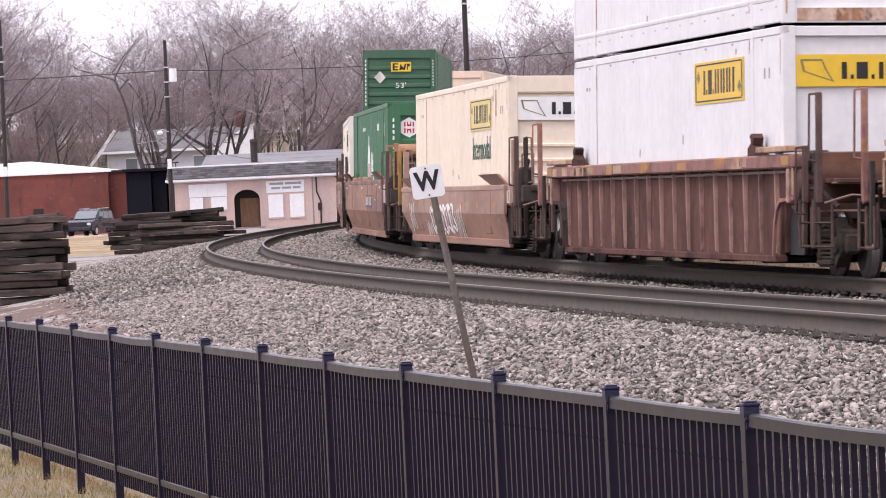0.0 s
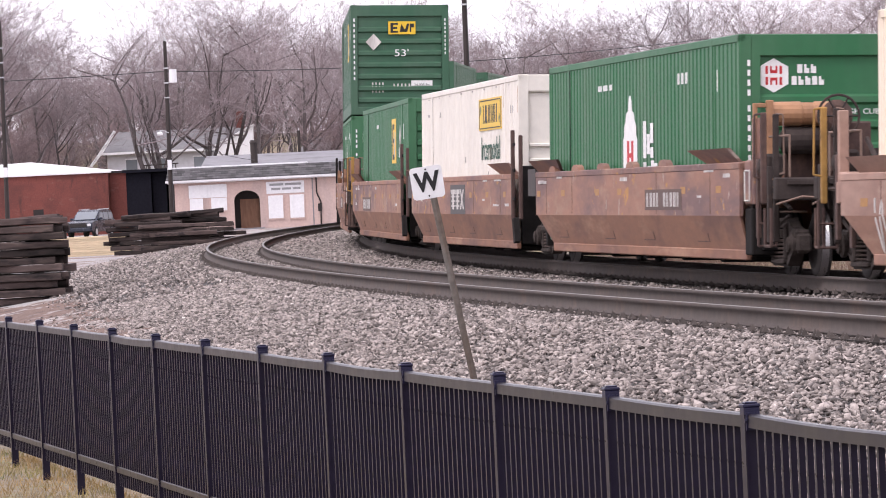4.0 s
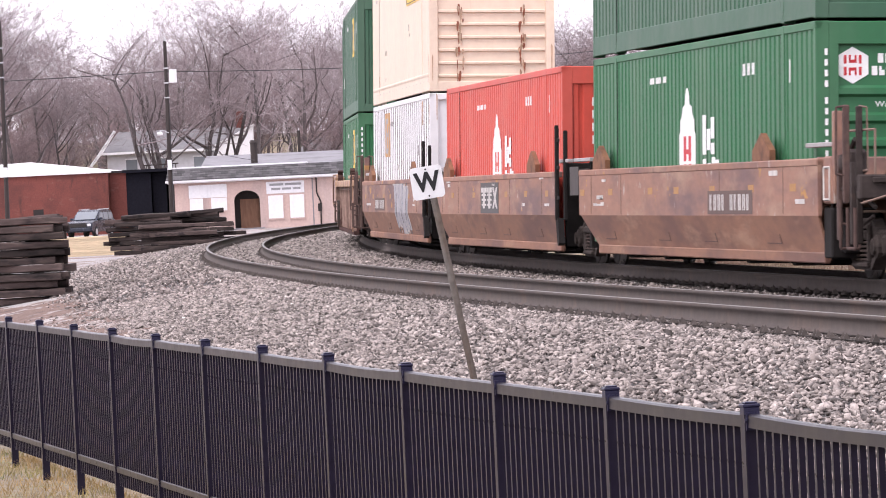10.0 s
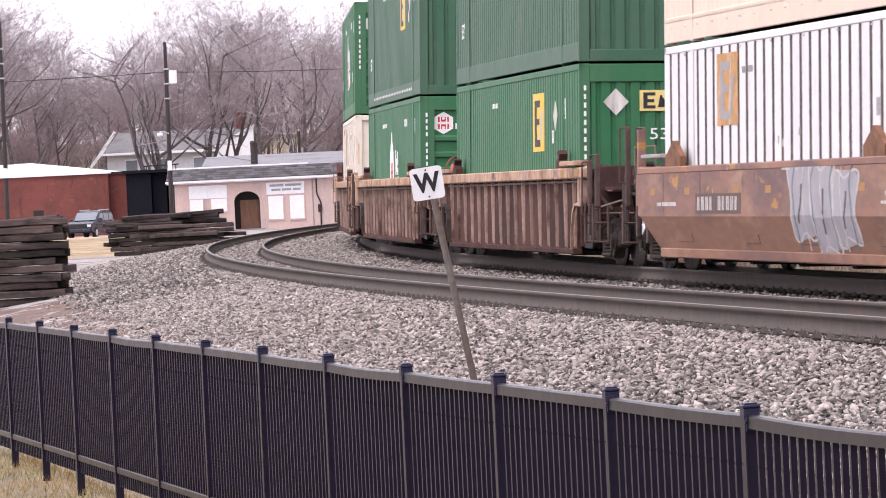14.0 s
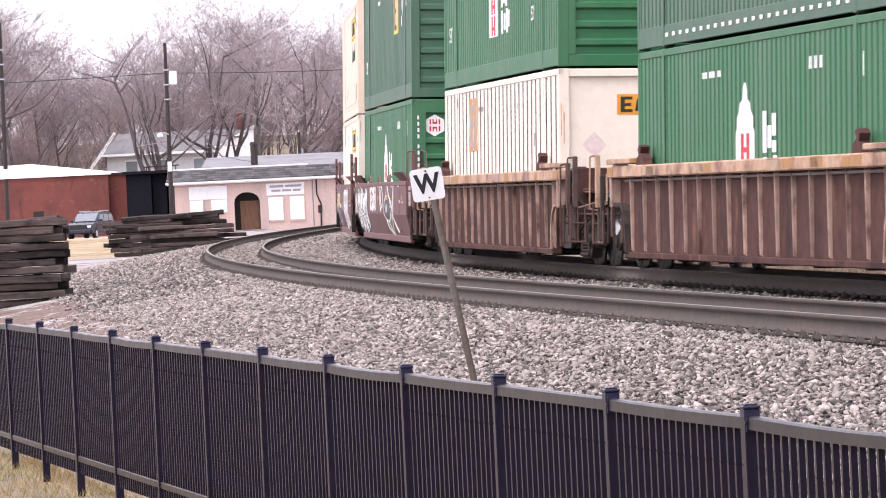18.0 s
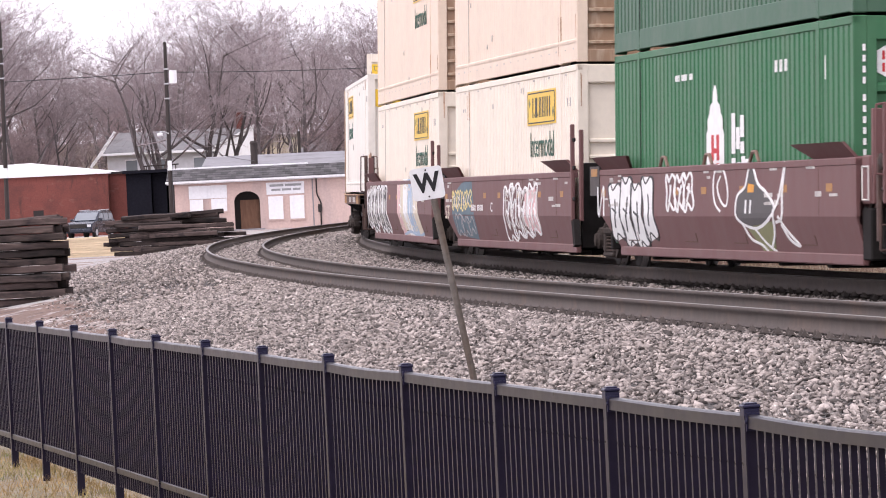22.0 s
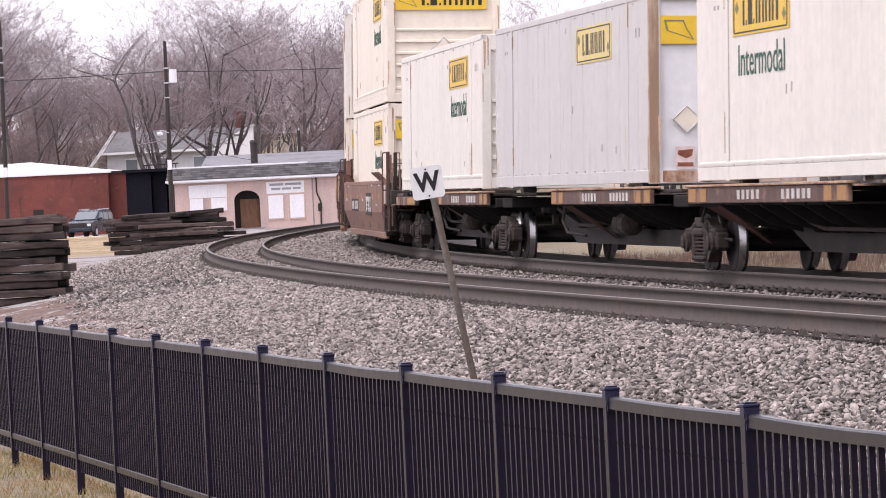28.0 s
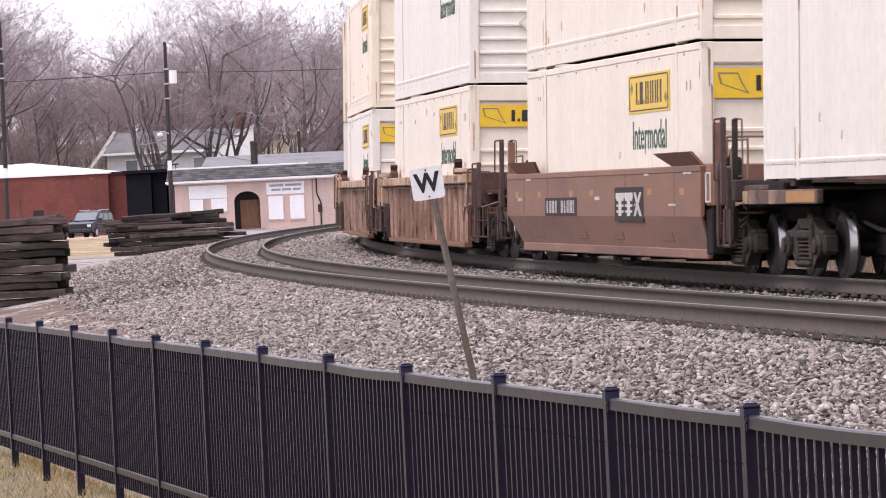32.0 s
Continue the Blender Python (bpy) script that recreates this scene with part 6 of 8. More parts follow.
# ---- the consist, from the head of what shows to its tail ----
def build_train():
    U = UNITS
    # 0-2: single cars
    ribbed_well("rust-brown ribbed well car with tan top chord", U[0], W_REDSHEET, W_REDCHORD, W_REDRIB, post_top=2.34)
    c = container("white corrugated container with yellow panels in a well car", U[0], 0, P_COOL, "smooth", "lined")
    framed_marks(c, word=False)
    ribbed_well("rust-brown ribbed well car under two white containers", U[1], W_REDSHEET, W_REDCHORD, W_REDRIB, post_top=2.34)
    c = container("white smooth-sided container with a yellow logo panel", U[1], 0, P_COOL, "smooth", "plain")
    framed_marks(c, word=False)
    c = container("white container with a rust-stained lower end, stacked on another", U[1], 1, P_COOL, "smooth", "plain")
    part("rust_band", Geo().box(CL - 0.004, CL + 0.004, -CW + 0.2, CW - 0.2, 0.03, 0.2), P_RUSTSILL, c, "rust-stained end sill")
    r = smooth_well("pale weathered brown well car with white spray paint", U[2], W_PALE, yellow=True, top=1.32)
    sprayed_piece(r, 5, -3.4, 0.8, 0.36, 0.98, 5, None, P_WHITEINK, P_FADED, 0.022)
    sprayed_tag(r, 4, -4.6, -3.5, 0.34, 0.62, P_FADED, 3, 0.02)
    sprayed_tag(r, 7, 1.0, 2.4, 0.36, 0.9, P_FADED, 4, 0.012)
    sprayed_tag(r, 6, -7.6, -6.4, 0.4, 0.95, P_FADED, 3, 0.014)
    c = container("cream corrugated container with a faded yellow panel", U[2], 0, P_CREAM, "fine", "lined")
    framed_marks(c, logo=P_PALEYELLOW, end_logo=P_WHITEINK)
    # 3-5: three joined cars
    r = smooth_well("weathered brown end unit of a three-part well car", U[3], W_LIGHT, "outer", "joint", tank=True, wheel=1)
    car_plate(r, 2.0, 4.9, 0.88, 1.18)
    for x in (-6.6, -4.3, -1.9, 0.7, 3.4):
        part("lug", shared(("lug",), lambda: Geo().prism([(-0.32, 0.0), (0.32, 0.0), (0.28, 0.05), (0.16, 0.085), (0.0, 0.095), (-0.16, 0.085), (-0.28, 0.05)], -0.05, 0.05, "y").mesh("lug", W_LIGHT)), None, r, "rounded brown lug on the top chord", at=pose(x, -1.45, 1.518))
    stencils(r, 2)
    tower_marks(container("green corrugated container with a white tower marking", U[3], 0, P_GREEN, "rib", "deep"))
    r = smooth_well("weathered brown middle unit of a three-part well car", U[4], W_LIGHT, "joint", "joint")
    car_plate(r, -0.95, 1.5, 0.8, 1.36, "block")
    stencils(r, 3)
    framed_marks(container("clean white container with a yellow panel and green lettering", U[4], 0, P_WHITE, "fine", "lined"), end=False, diamond=True)
    r = smooth_well("weathered brown end unit of a three-part well car", U[5], W_LIGHT, "joint", "outer", yellow=True)
    car_plate(r, -4.9, -1.9, 0.82, 1.14)
    stencils(r, 4)
    upright_marks(container("dark green corrugated container with an upright yellow panel", U[5], 0, P_GREEN, "rib", "ribs"), end=False)
    # 6-8: three joined cars with pointed guides
    r = smooth_well("rust-streaked brown end unit of a three-part well car", U[6], W_LIGHT, "outer", "joint", guide="house")
    car_plate(r, 2.1, 5.1, 0.82, 1.14)
    stencils(r, 5)
    tower_marks(container("green corrugated container with white tower marking", U[6], 0, P_GREEN, "rib", "deep"))
    upright_marks(container("dark green container with ribbed end, stacked on another", U[6], 1, P_DARKGREEN, "rib", "ribs"))
    r = smooth_well("rust-streaked brown middle unit of a three-part well car", U[7], W_LIGHT, "joint", "joint", guide="house")
    car_plate(r, -1.15, 1.4, 0.82, 1.38, "block")
    stencils(r, 6)
    c = container("orange-red corrugated container with white tower marking", U[7], 0, P_RED, "rib", "upright")
    tower_marks(c, end=False, red=P_RED)
    bars(c, [(-0.72, 2.3 - 0.21 * k - (0.16 if k > 3 else 0), 0.17, 0.15) for k in range(8)], P_WHITEINK, "white upright number", depth=-0.02)
    r = smooth_well("rust-streaked brown end unit with grey spray paint", U[8], W_LIGHT, "joint", "outer", guide="house")
    car_plate(r, -4.9, -1.9, 0.84, 1.12)
    sprayed_piece(r, 8, 1.15, 4.7, 0.3, 1.52, 3, P_LAVENDER, P_SCUFF, P_PANEL, 0.014)
    for k in range(7):
        x = 1.3 + 0.52 * k
        spray_line(r, [(x, 0.36), (x + 0.06, 0.8), (x - 0.05, 1.2), (x + 0.12, 1.46)], 0.009, P_SCUFF if k % 2 else P_TEAL, 0.0056)
    stencils(r, 7)
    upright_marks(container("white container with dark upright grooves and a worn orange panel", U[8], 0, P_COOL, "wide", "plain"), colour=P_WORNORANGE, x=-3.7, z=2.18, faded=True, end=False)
    c = container("cream container with rust-stained ribbed end, stacked on another", U[8], 1, P_TANCREAM, "smooth", "lined")
    framed_marks(c, word=False, end=False)
    rnd = random.Random(88)
    for y0 in (-0.66, 0.62):
        for z0 in (0.36, 0.62, 0.9, 1.16, 1.42, 1.7):
            for k in range(4):
                y, z, h, w = y0 + rnd.uniform(-0.08, 0.08), z0 + rnd.uniform(-0.05, 0.08), rnd.uniform(0.07, 0.24), rnd.uniform(0.01, 0.032)
                part("rust_stain", Geo().prism([(y - w * 0.4, z - h), (y + w * 0.3, z - h * 0.8), (y + w, z - 0.02), (y + w * 0.5, z + 0.02), (y - w * 0.7, z + 0.015), (y - w, z - h * 0.3)], CL - 0.036, CL - 0.0215 + 0.0004 * k, "x"), (P_RUSTDARK, P_RUSTDARK, P_RUSTRUN, P_RUSTEND)[k], c, "rust-brown drip below a rib")
    # 9-11: ribbed cars
    ribbed_well("rust-brown ribbed well car with pale ribs", U[9], W_RUST, W_TAN, W_RIB)
    upright_marks(container("dark green corrugated container with upright yellow panel", U[9], 0, P_GREEN, "rib", "upright"), end_colour=P_PALEYELLOW, plain_z=(2.27, 1.74))
    upright_marks(container("dark green container with yellow panel, stacked on another", U[9], 1, P_DARKGREEN, "rib", "upright"), end=False)
    ribbed_well("rust-brown ribbed well car with a red brake gear housing", U[10], W_RUST, W_TAN, W_RIB, red_gear=True)
    tower_marks(container("green corrugated container with white tower marking", U[10], 0, P_GREEN, "rib", "deep"))
    upright_marks(container("dark green container with a row of white dots along its sill", U[10], 1, P_DARKGREEN, "rib", "upright", dots=True), end=False)
    ribbed_well("rust-brown ribbed well car with tan pads", U[11], W_RUST, W_TAN, W_RIB)
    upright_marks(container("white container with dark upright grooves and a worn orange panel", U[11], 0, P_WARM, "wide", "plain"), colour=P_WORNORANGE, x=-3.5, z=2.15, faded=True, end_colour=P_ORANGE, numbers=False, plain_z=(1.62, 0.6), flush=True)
    tower_marks(container("green container with white markings, stacked on another", U[11], 1, P_GREEN, "rib", "deep"))
    # 12-14: maroon joined cars covered in spray paint
    r = smooth_well("maroon end unit of a three-part well car with white spray paint", U[12], W_MAROON, "outer", "joint", wheel=1)
    sprayed_piece(r, 12, -7.5, -3.9, 0.32, 1.4, 4, P_WHITEINK, P_BLACK, P_BLACK, 0.016)
    sprayed_tag(r, 11, -8.6, -7.6, 0.8, 1.25, P_WHITEINK, 2, 0.016)
    sprayed_piece(r, 13, -2.9, -0.95, 0.82, 1.46, 3, None, P_WHITEINK, P_WHITEINK, 0.02)
    spray_line(r, [(0.95, 0.86), (0.55, 1.0), (0.5, 1.3), (0.8, 1.5), (1.2, 1.42), (1.45, 1.15), (1.35, 0.95), (1.0, 1.0), (0.75, 1.2), (1.0, 1.36)], 0.016, P_WHITEINK)
    # a dark rounded shape with a white rim, on olive strokes
    spray_fill(r, [(1.95, 0.86), (2.2, 0.72), (3.1, 0.64), (4.0, 0.76), (4.4, 0.92), (3.9, 1.12), (3.4, 1.24), (3.1, 1.46), (2.85, 1.44), (2.6, 1.2), (2.1, 1.08)], P_PANEL)
    spray_line(r, [(1.95, 0.86), (2.2, 0.72), (3.1, 0.64), (4.0, 0.76), (4.4, 0.92), (3.9, 1.12), (3.4, 1.24), (3.1, 1.46), (2.85, 1.44), (2.6, 1.2), (2.1, 1.08)], 0.02, P_WHITEINK, 0.0045, True)
    spray_fill(r, [(2.75, 1.12), (3.15, 1.12), (3.2, 1.22), (2.8, 1.24)], P_ORANGE, 0.005)
    spray_line(r, [(2.6, 0.84), (2.65, 1.02)], 0.022, P_WHITEINK, 0.006)
    spray_line(r, [(2.9, 0.84), (2.95, 1.02)], 0.022, P_WHITEINK, 0.006)
    spray_fill(r, [(3.3, 0.3), (4.0, 0.36), (4.3, 0.74), (3.2, 0.68), (2.5, 0.66)], P_OLIVE)
    for line in ([(2.3, 0.7), (2.6, 0.5), (3.2, 0.42), (3.6, 0.29)], [(3.0, 0.64), (3.5, 0.45), (4.2, 0.29)], [(4.35, 0.9), (4.2, 0.6), (3.8, 0.4)], [(4.3, 0.85), (4.7, 1.05), (5.1, 1.5), (4.9, 1.1), (4.85, 0.8), (4.4, 0.72)], [(4.6, 0.8), (5.0, 0.6), (5.5, 0.42), (5.0, 0.5), (4.7, 0.7)]):
        spray_line(r, line, 0.02, P_WHITEINK, 0.005)
    for x in (-3.3, -0.1, 3.0):
        grab(r, [(x - 0.3, -1.46, 1.52), (x - 0.12, -1.46, 1.66), (x + 0.12, -1.46, 1.66), (x + 0.3, -1.46, 1.52)], 0.025)
    stencils(r, 8, 22)
    tower_marks(container("green corrugated container with white tower marking", U[12], 0, P_GREEN, "rib", "deep"))
    upright_marks(container("dark green container with yellow panel, stacked on another", U[12], 1, P_DARKGREEN, "rib", "ribs"), end=False)
    r = smooth_well("maroon middle unit of a three-part well car with spray paint", U[13], W_MAROON, "joint", "joint")
    spray_fill(r, [(2.9, 0.6), (4.6, 0.5), (4.75, 0.9), (4.5, 1.3), (3.2, 1.2)], P_PINKINK, 0.001)
    sprayed_piece(r, 15, 0.4, 4.6, 0.34, 1.42, 4, None, P_WHITEINK, P_WHITEINK, 0.022)
    sprayed_piece(r, 21, 0.75, 4.75, 0.5, 1.3, 6, None, P_FADED, P_WHITEINK, 0.014)
    spray_fill(r, [(-6.9, 0.36), (-3.9, 0.34), (-3.75, 0.9), (-4.1, 1.5), (-5.2, 1.46), (-6.9, 1.2), (-7.1, 0.8)], P_TEAL, 0.0012)
    sprayed_piece(r, 16, -7.0, -4.2, 0.9, 1.28, 4, None, P_PALEYELLOW, P_CREAMINK, 0.014)
    sprayed_piece(r, 22, -6.8, -4.0, 0.4, 0.82, 3, None, P_GREYINK, None, 0.012)
    part("writing", text_mesh("53", 0.36, P_CREAMINK, 1.9), None, r, "pale numerals", at=pose(-7.8, -1.508, 0.84))
    part("writing", text_mesh("C", 0.24, P_WHITEINK, 1.6), None, r, "white letter", at=pose(-1.2, -1.508, 0.94))
    car_plate(r, -4.2, -2.3, 0.86, 1.02, ink=P_WHITEINK, ground=W_MAROON)
    stencils(r, 9, 22)
    framed_marks(container("warm white container with a yellow panel and green lettering", U[13], 0, P_WARM, "fine", "lined"), end=False, diamond=True)
    framed_marks(container("cream container with a rusty brown end, stacked on another", U[13], 1, P_TANCREAM, "smooth", "lined", end_paint=P_RUSTEND), end=False)
    r = smooth_well("maroon end unit of a three-part well car with coloured spray paint", U[14], W_MAROON, "joint", "outer")
    sprayed_piece(r, 17, -8.9, -3.0, 0.34, 1.44, 5, P_PANEL, P_WHITEINK, P_FADED, 0.028)
    sprayed_piece(r, 19, -8.7, -3.2, 0.5, 1.4, 7, None, P_FADED, P_WHITEINK, 0.016)
    for k, (a, b, ink) in enumerate(((0.0, 1.0, P_PINKINK), (0.9, 1.7, P_CREAMINK), (1.6, 2.9, P_WHITEINK), (2.8, 3.7, P_BLUEINK), (3.6, 4.3, P_BLUEINK), (4.2, 5.0, P_CREAMINK))):
        spray_fill(r, [(a + 0.5, 0.3), (b + 0.7, 0.3), (b + 0.3, 0.8), (b, 1.2), (b + 0.05, 1.54), (a, 1.54), (a - 0.1, 1.1), (a - 0.1, 0.8)], ink, 0.0012 + 0.0004 * k)
    sprayed_piece(r, 18, 0.2, 5.1, 0.36, 1.46, 4, None, P_CREAMINK, P_WHITEINK, 0.013)
    spray_line(r, [(0.6, 0.34), (2.4, 0.42), (4.2, 0.33), (5.7, 0.4)], 0.03, P_BLUEINK, 0.006)
    stencils(r, 10, 22)
    framed_marks(container("cream container with a yellow panel and green lettering", U[14], 0, P_WARM, "fine", "lined"), end=False)
    framed_marks(container("cream container with a rusty brown end, stacked on another", U[14], 1, P_TANCREAM, "smooth", "lined", end_paint=P_RUSTEND), end=False)
    # 15-17: spine cars
    spine_car("black spine car with worn brown platforms", U[15], (-9.5, 0.2), near_end=True)
    c = container("white smooth container with green lettering on a spine car", U[15], 0, P_WHITE, "smooth", "plain", base=1.27, dx=-0.75)
    framed_marks(c, shift=-7.8, diamond=True)
    pl = part("notice_plate", Geo().box(CL - 0.074, CL - 0.068, -0.98, -0.2, 1.34, 1.78), P_BLACK, c, "black notice plate")
    part("writing", text_mesh("LOCAL\nREGIONAL\nDEDICATED", 0.12, P_WHITEINK, 1.0), None, pl, "white lettering", at=Matrix.Translation((CL - 0.066, -0.6, 1.6)) @ ON_END)
    part("marking", Geo().box(CL - 0.068, CL - 0.064, -0.92, -0.28, 1.37, 1.42), P_WHITEINK, pl, "white bar")
    for y in (-0.62, 0.05):
        part("lock_rod", Geo().tube((CL - 0.05, y, 0.1), (CL - 0.05, y, CH - 0.12), 0.02, 8), P_GREY, c, "pale upright lock rod")
    spine_car("black spine car with worn brown platforms", U[16], (-2.6, 7.1))
    c = container("dusty grey flat-sided container with a yellow panel", U[16], 0, P_GREY, "flat", "plain", end_paint=P_COOL, base=1.27, dx=-1.05)
    framed_marks(c, logo=P_PALEYELLOW, word=False, shift=-0.9, diamond=(-0.72, 0.97, 0.62))
    part("rust_band", Geo().box(CL - 0.004, CL + 0.004, -CW + 0.2, CW - 0.2, 0.03, 0.2), P_RUSTSILL, c, "rust-stained end sill")
    part("rust_post", Geo().box(CL - 0.08, CL - 0.01, -(CW + 0.003), -(CW - 0.03), 0.02, CH - 0.02), P_RUSTSILL, c, "rust-brown corner post face")
    part("rust_post", Geo().box(CL - 0.01, CL + 0.003, -CW + 0.004, -CW + 0.15, 0.02, CH - 0.02), P_RUSTEND, c, "rust-brown corner post face")
    lab = part("label_plate", Geo().box(CL - 0.012, CL - 0.006, -0.9, -0.6, 0.22, 0.56), P_PALELABEL, c, "small pale label with red marks")
    part("label_mark", Geo().prism([(-0.87, 0.44), (-0.74, 0.38), (-0.65, 0.42), (-0.63, 0.52), (-0.86, 0.5)], CL - 0.006, CL - 0.003, "x"), P_RUSTDARK, lab)
    part("label_mark", Geo().box(CL - 0.006, CL - 0.003, -0.87, -0.63, 0.26, 0.32), P_RUSTDARK, lab)
    spine_car("black spine car with worn brown platforms", U[17], (-0.4, 9.3), far_end=True)
    framed_marks(container("white smooth container with green lettering on a spine car", U[17], 0, P_WHITE, "smooth", "lined", base=1.27, dx=0.4), end=False, diamond=True)
    # 18-21: the tail
    r = smooth_well("plain weathered brown well car under white containers", U[18], W_BROWN, wheel=1)
    car_plate(r, -4.85, -1.6, 0.8, 1.1, ground=W_DARK)
    car_plate(r, 2.0, 4.5, 0.72, 1.24, "block", ink=P_FADED, ground=W_DARK)
    stencils(r, 11)
    framed_marks(container("warm white container with yellow panel and green lettering", U[18], 0, P_WARM, "smooth", "lined"))
    framed_marks(container("warm white container with a rust-streaked end, stacked on another", U[18], 1, P_WARM, "smooth", "lined", end_paint=P_WARM), diamond=True)
    ribbed_well("orange-brown ribbed well car under white containers", U[19], W_AMBER, W_TAN, W_RIB)
    framed_marks(container("warm white container with yellow panel and green lettering", U[19], 0, P_WARM, "smooth", "lined"))
    framed_marks(container("white container with green lettering, stacked on another", U[19], 1, P_WHITE, "smooth", "lined"), end=False, diamond=True)
    ribbed_well("orange-brown ribbed well car under cream containers", U[20], W_AMBER, W_TAN, W_RIB)
    framed_marks(container("white container with yellow panel and green lettering", U[20], 0, P_WHITE, "smooth", "lined"))
    framed_marks(container("cream container with green lettering, stacked on another", U[20], 1, P_CREAM, "smooth", "lined"), end=False)
    ribbed_well("orange-brown ribbed well car at the tail of the view", U[21], W_AMBER, W_TAN, W_RIB)
    framed_marks(container("white container with yellow panel and green lettering", U[21], 0, P_WHITE, "smooth", "lined"))
    framed_marks(container("cream container with green lettering, stacked on another", U[21], 1, P_CREAM, "smooth", "lined"), end=False)


build_train()


# ---- buildings, yard and woods behind the line ----
M_PINK = surface("pink_stucco", (0.55, 0.41, 0.37), 0.9, grain=(0.9, 1.1, 7), stain=((0.42, 0.33, 0.31), 0.9, 0.5, 0.75, DOWN), bump=(0.006, 30))
M_BOARD = surface("white_boarding", (0.76, 0.76, 0.78), 0.7, grain=(0.93, 1.05, 6), stain=((0.6, 0.6, 0.62), 1.6, 0.58, 0.8, DOWN))
M_SHINGLE = surface("dark_shingles", (0.068, 0.064, 0.067), 0.9, grain=(0.7, 1.35, 5), vary=0.45, bump=(0.01, 22))
M_FLATROOF = surface("grey_flat_roof", (0.23, 0.225, 0.24), 0.9, grain=(0.85, 1.15, 2), stain=((0.16, 0.155, 0.165), 0.5, 0.5, 0.7, (1, 1, 1)))
M_REDWALL = surface("red_brick_wall", (0.185, 0.057, 0.046), 0.9, grain=(0.8, 1.2, 11), stain=[((0.115, 0.042, 0.036), 0.35, 0.45, 0.66, (1, 1, 1)), ((0.07, 0.035, 0.03), 0.8, 0.58, 0.7, (1, 1, 0.3)), ((0.22, 0.1, 0.08), 1.2, 0.62, 0.75, (1, 1, 2))], bump=(0.006, 24))
M_SNOWROOF = surface("white_roof_coating", (0.78, 0.76, 0.77), 0.8, grain=(0.95, 1.05, 3))
M_SHED = surface("dark_shed_boards", (0.011, 0.011, 0.016), 0.95, grain=(0.7, 1.3, 6), spec=0.1)
M_DOOR = surface("brown_door", (0.2, 0.105, 0.065), 0.7, grain=(0.75, 1.25, 6), stretch=(1, 1, 0.2))
M_DARK = surface("dark_recess", (0.03, 0.026, 0.025), 0.9, grain=(0.8, 1.2, 5))
M_BLUR = surface("faded_lettering", (0.3, 0.3, 0.31), 0.8, grain=(0.8, 1.2, 8))
M_SIDING = surface("white_house_siding", (0.55, 0.55, 0.58), 0.8, grain=(0.92, 1.08, 4))
M_HOUSEROOF = surface("grey_house_shingles", (0.17, 0.165, 0.17), 0.9, grain=(0.8, 1.2, 6), stain=((0.12, 0.115, 0.115), 0.6, 0.5, 0.7, (1, 1, 1)))
M_POLE = surface("tarred_pole_wood", (0.042, 0.034, 0.032), 0.9, grain=(0.7, 1.3, 6), stretch=(1, 1, 0.1))
M_METAL = surface("grey_metal", (0.5, 0.5, 0.52), 0.5, 0.3, grain=(0.9, 1.1, 6))
M_WIRE = surface("wire", (0.05, 0.05, 0.055), 0.7)
M_LUMBER = surface("fresh_lumber", (0.6, 0.48, 0.33), 0.8, grain=(0.8, 1.15, 5), stretch=(0.2, 1, 1), vary=0.12)
M_OLDTIE = surface("creosoted_ties", (0.052, 0.037, 0.034), 0.9, grain=(0.45, 1.6, 9), stain=[((0.12, 0.09, 0.078), 2.5, 0.56, 0.76, (0.25, 1, 1)), ((0.016, 0.012, 0.012), 3.5, 0.52, 0.66, (0.5, 1, 1))], stretch=(0.12, 1, 1), bump=(0.015, 18), vary=0.6)
M_SUV = surface("dark_blue_car_paint", (0.016, 0.02, 0.034), 0.25, 0.2, grain=(0.95, 1.05, 3), spec=0.6)
# the pale base puts reflected sky into the glass colour
M_GLASS = surface("car_glass", (0.17, 0.19, 0.21), 0.06, grain=(0.95, 1.05, 2), spec=0.9)
M_TYRE = surface("tyre_rubber", (0.014, 0.014, 0.014), 0.85)
M_LIGHTGLASS = surface("lamp_glass", (0.6, 0.6, 0.62), 0.15, spec=0.8)


def arch(w, h, n=10):
    r = w / 2
    return [(-r, 0), (r, 0)] + [(r * math.cos(math.pi * i / n), h - r * 0.8 + r * 0.8 * math.sin(math.pi * i / n)) for i in range(n + 1)]


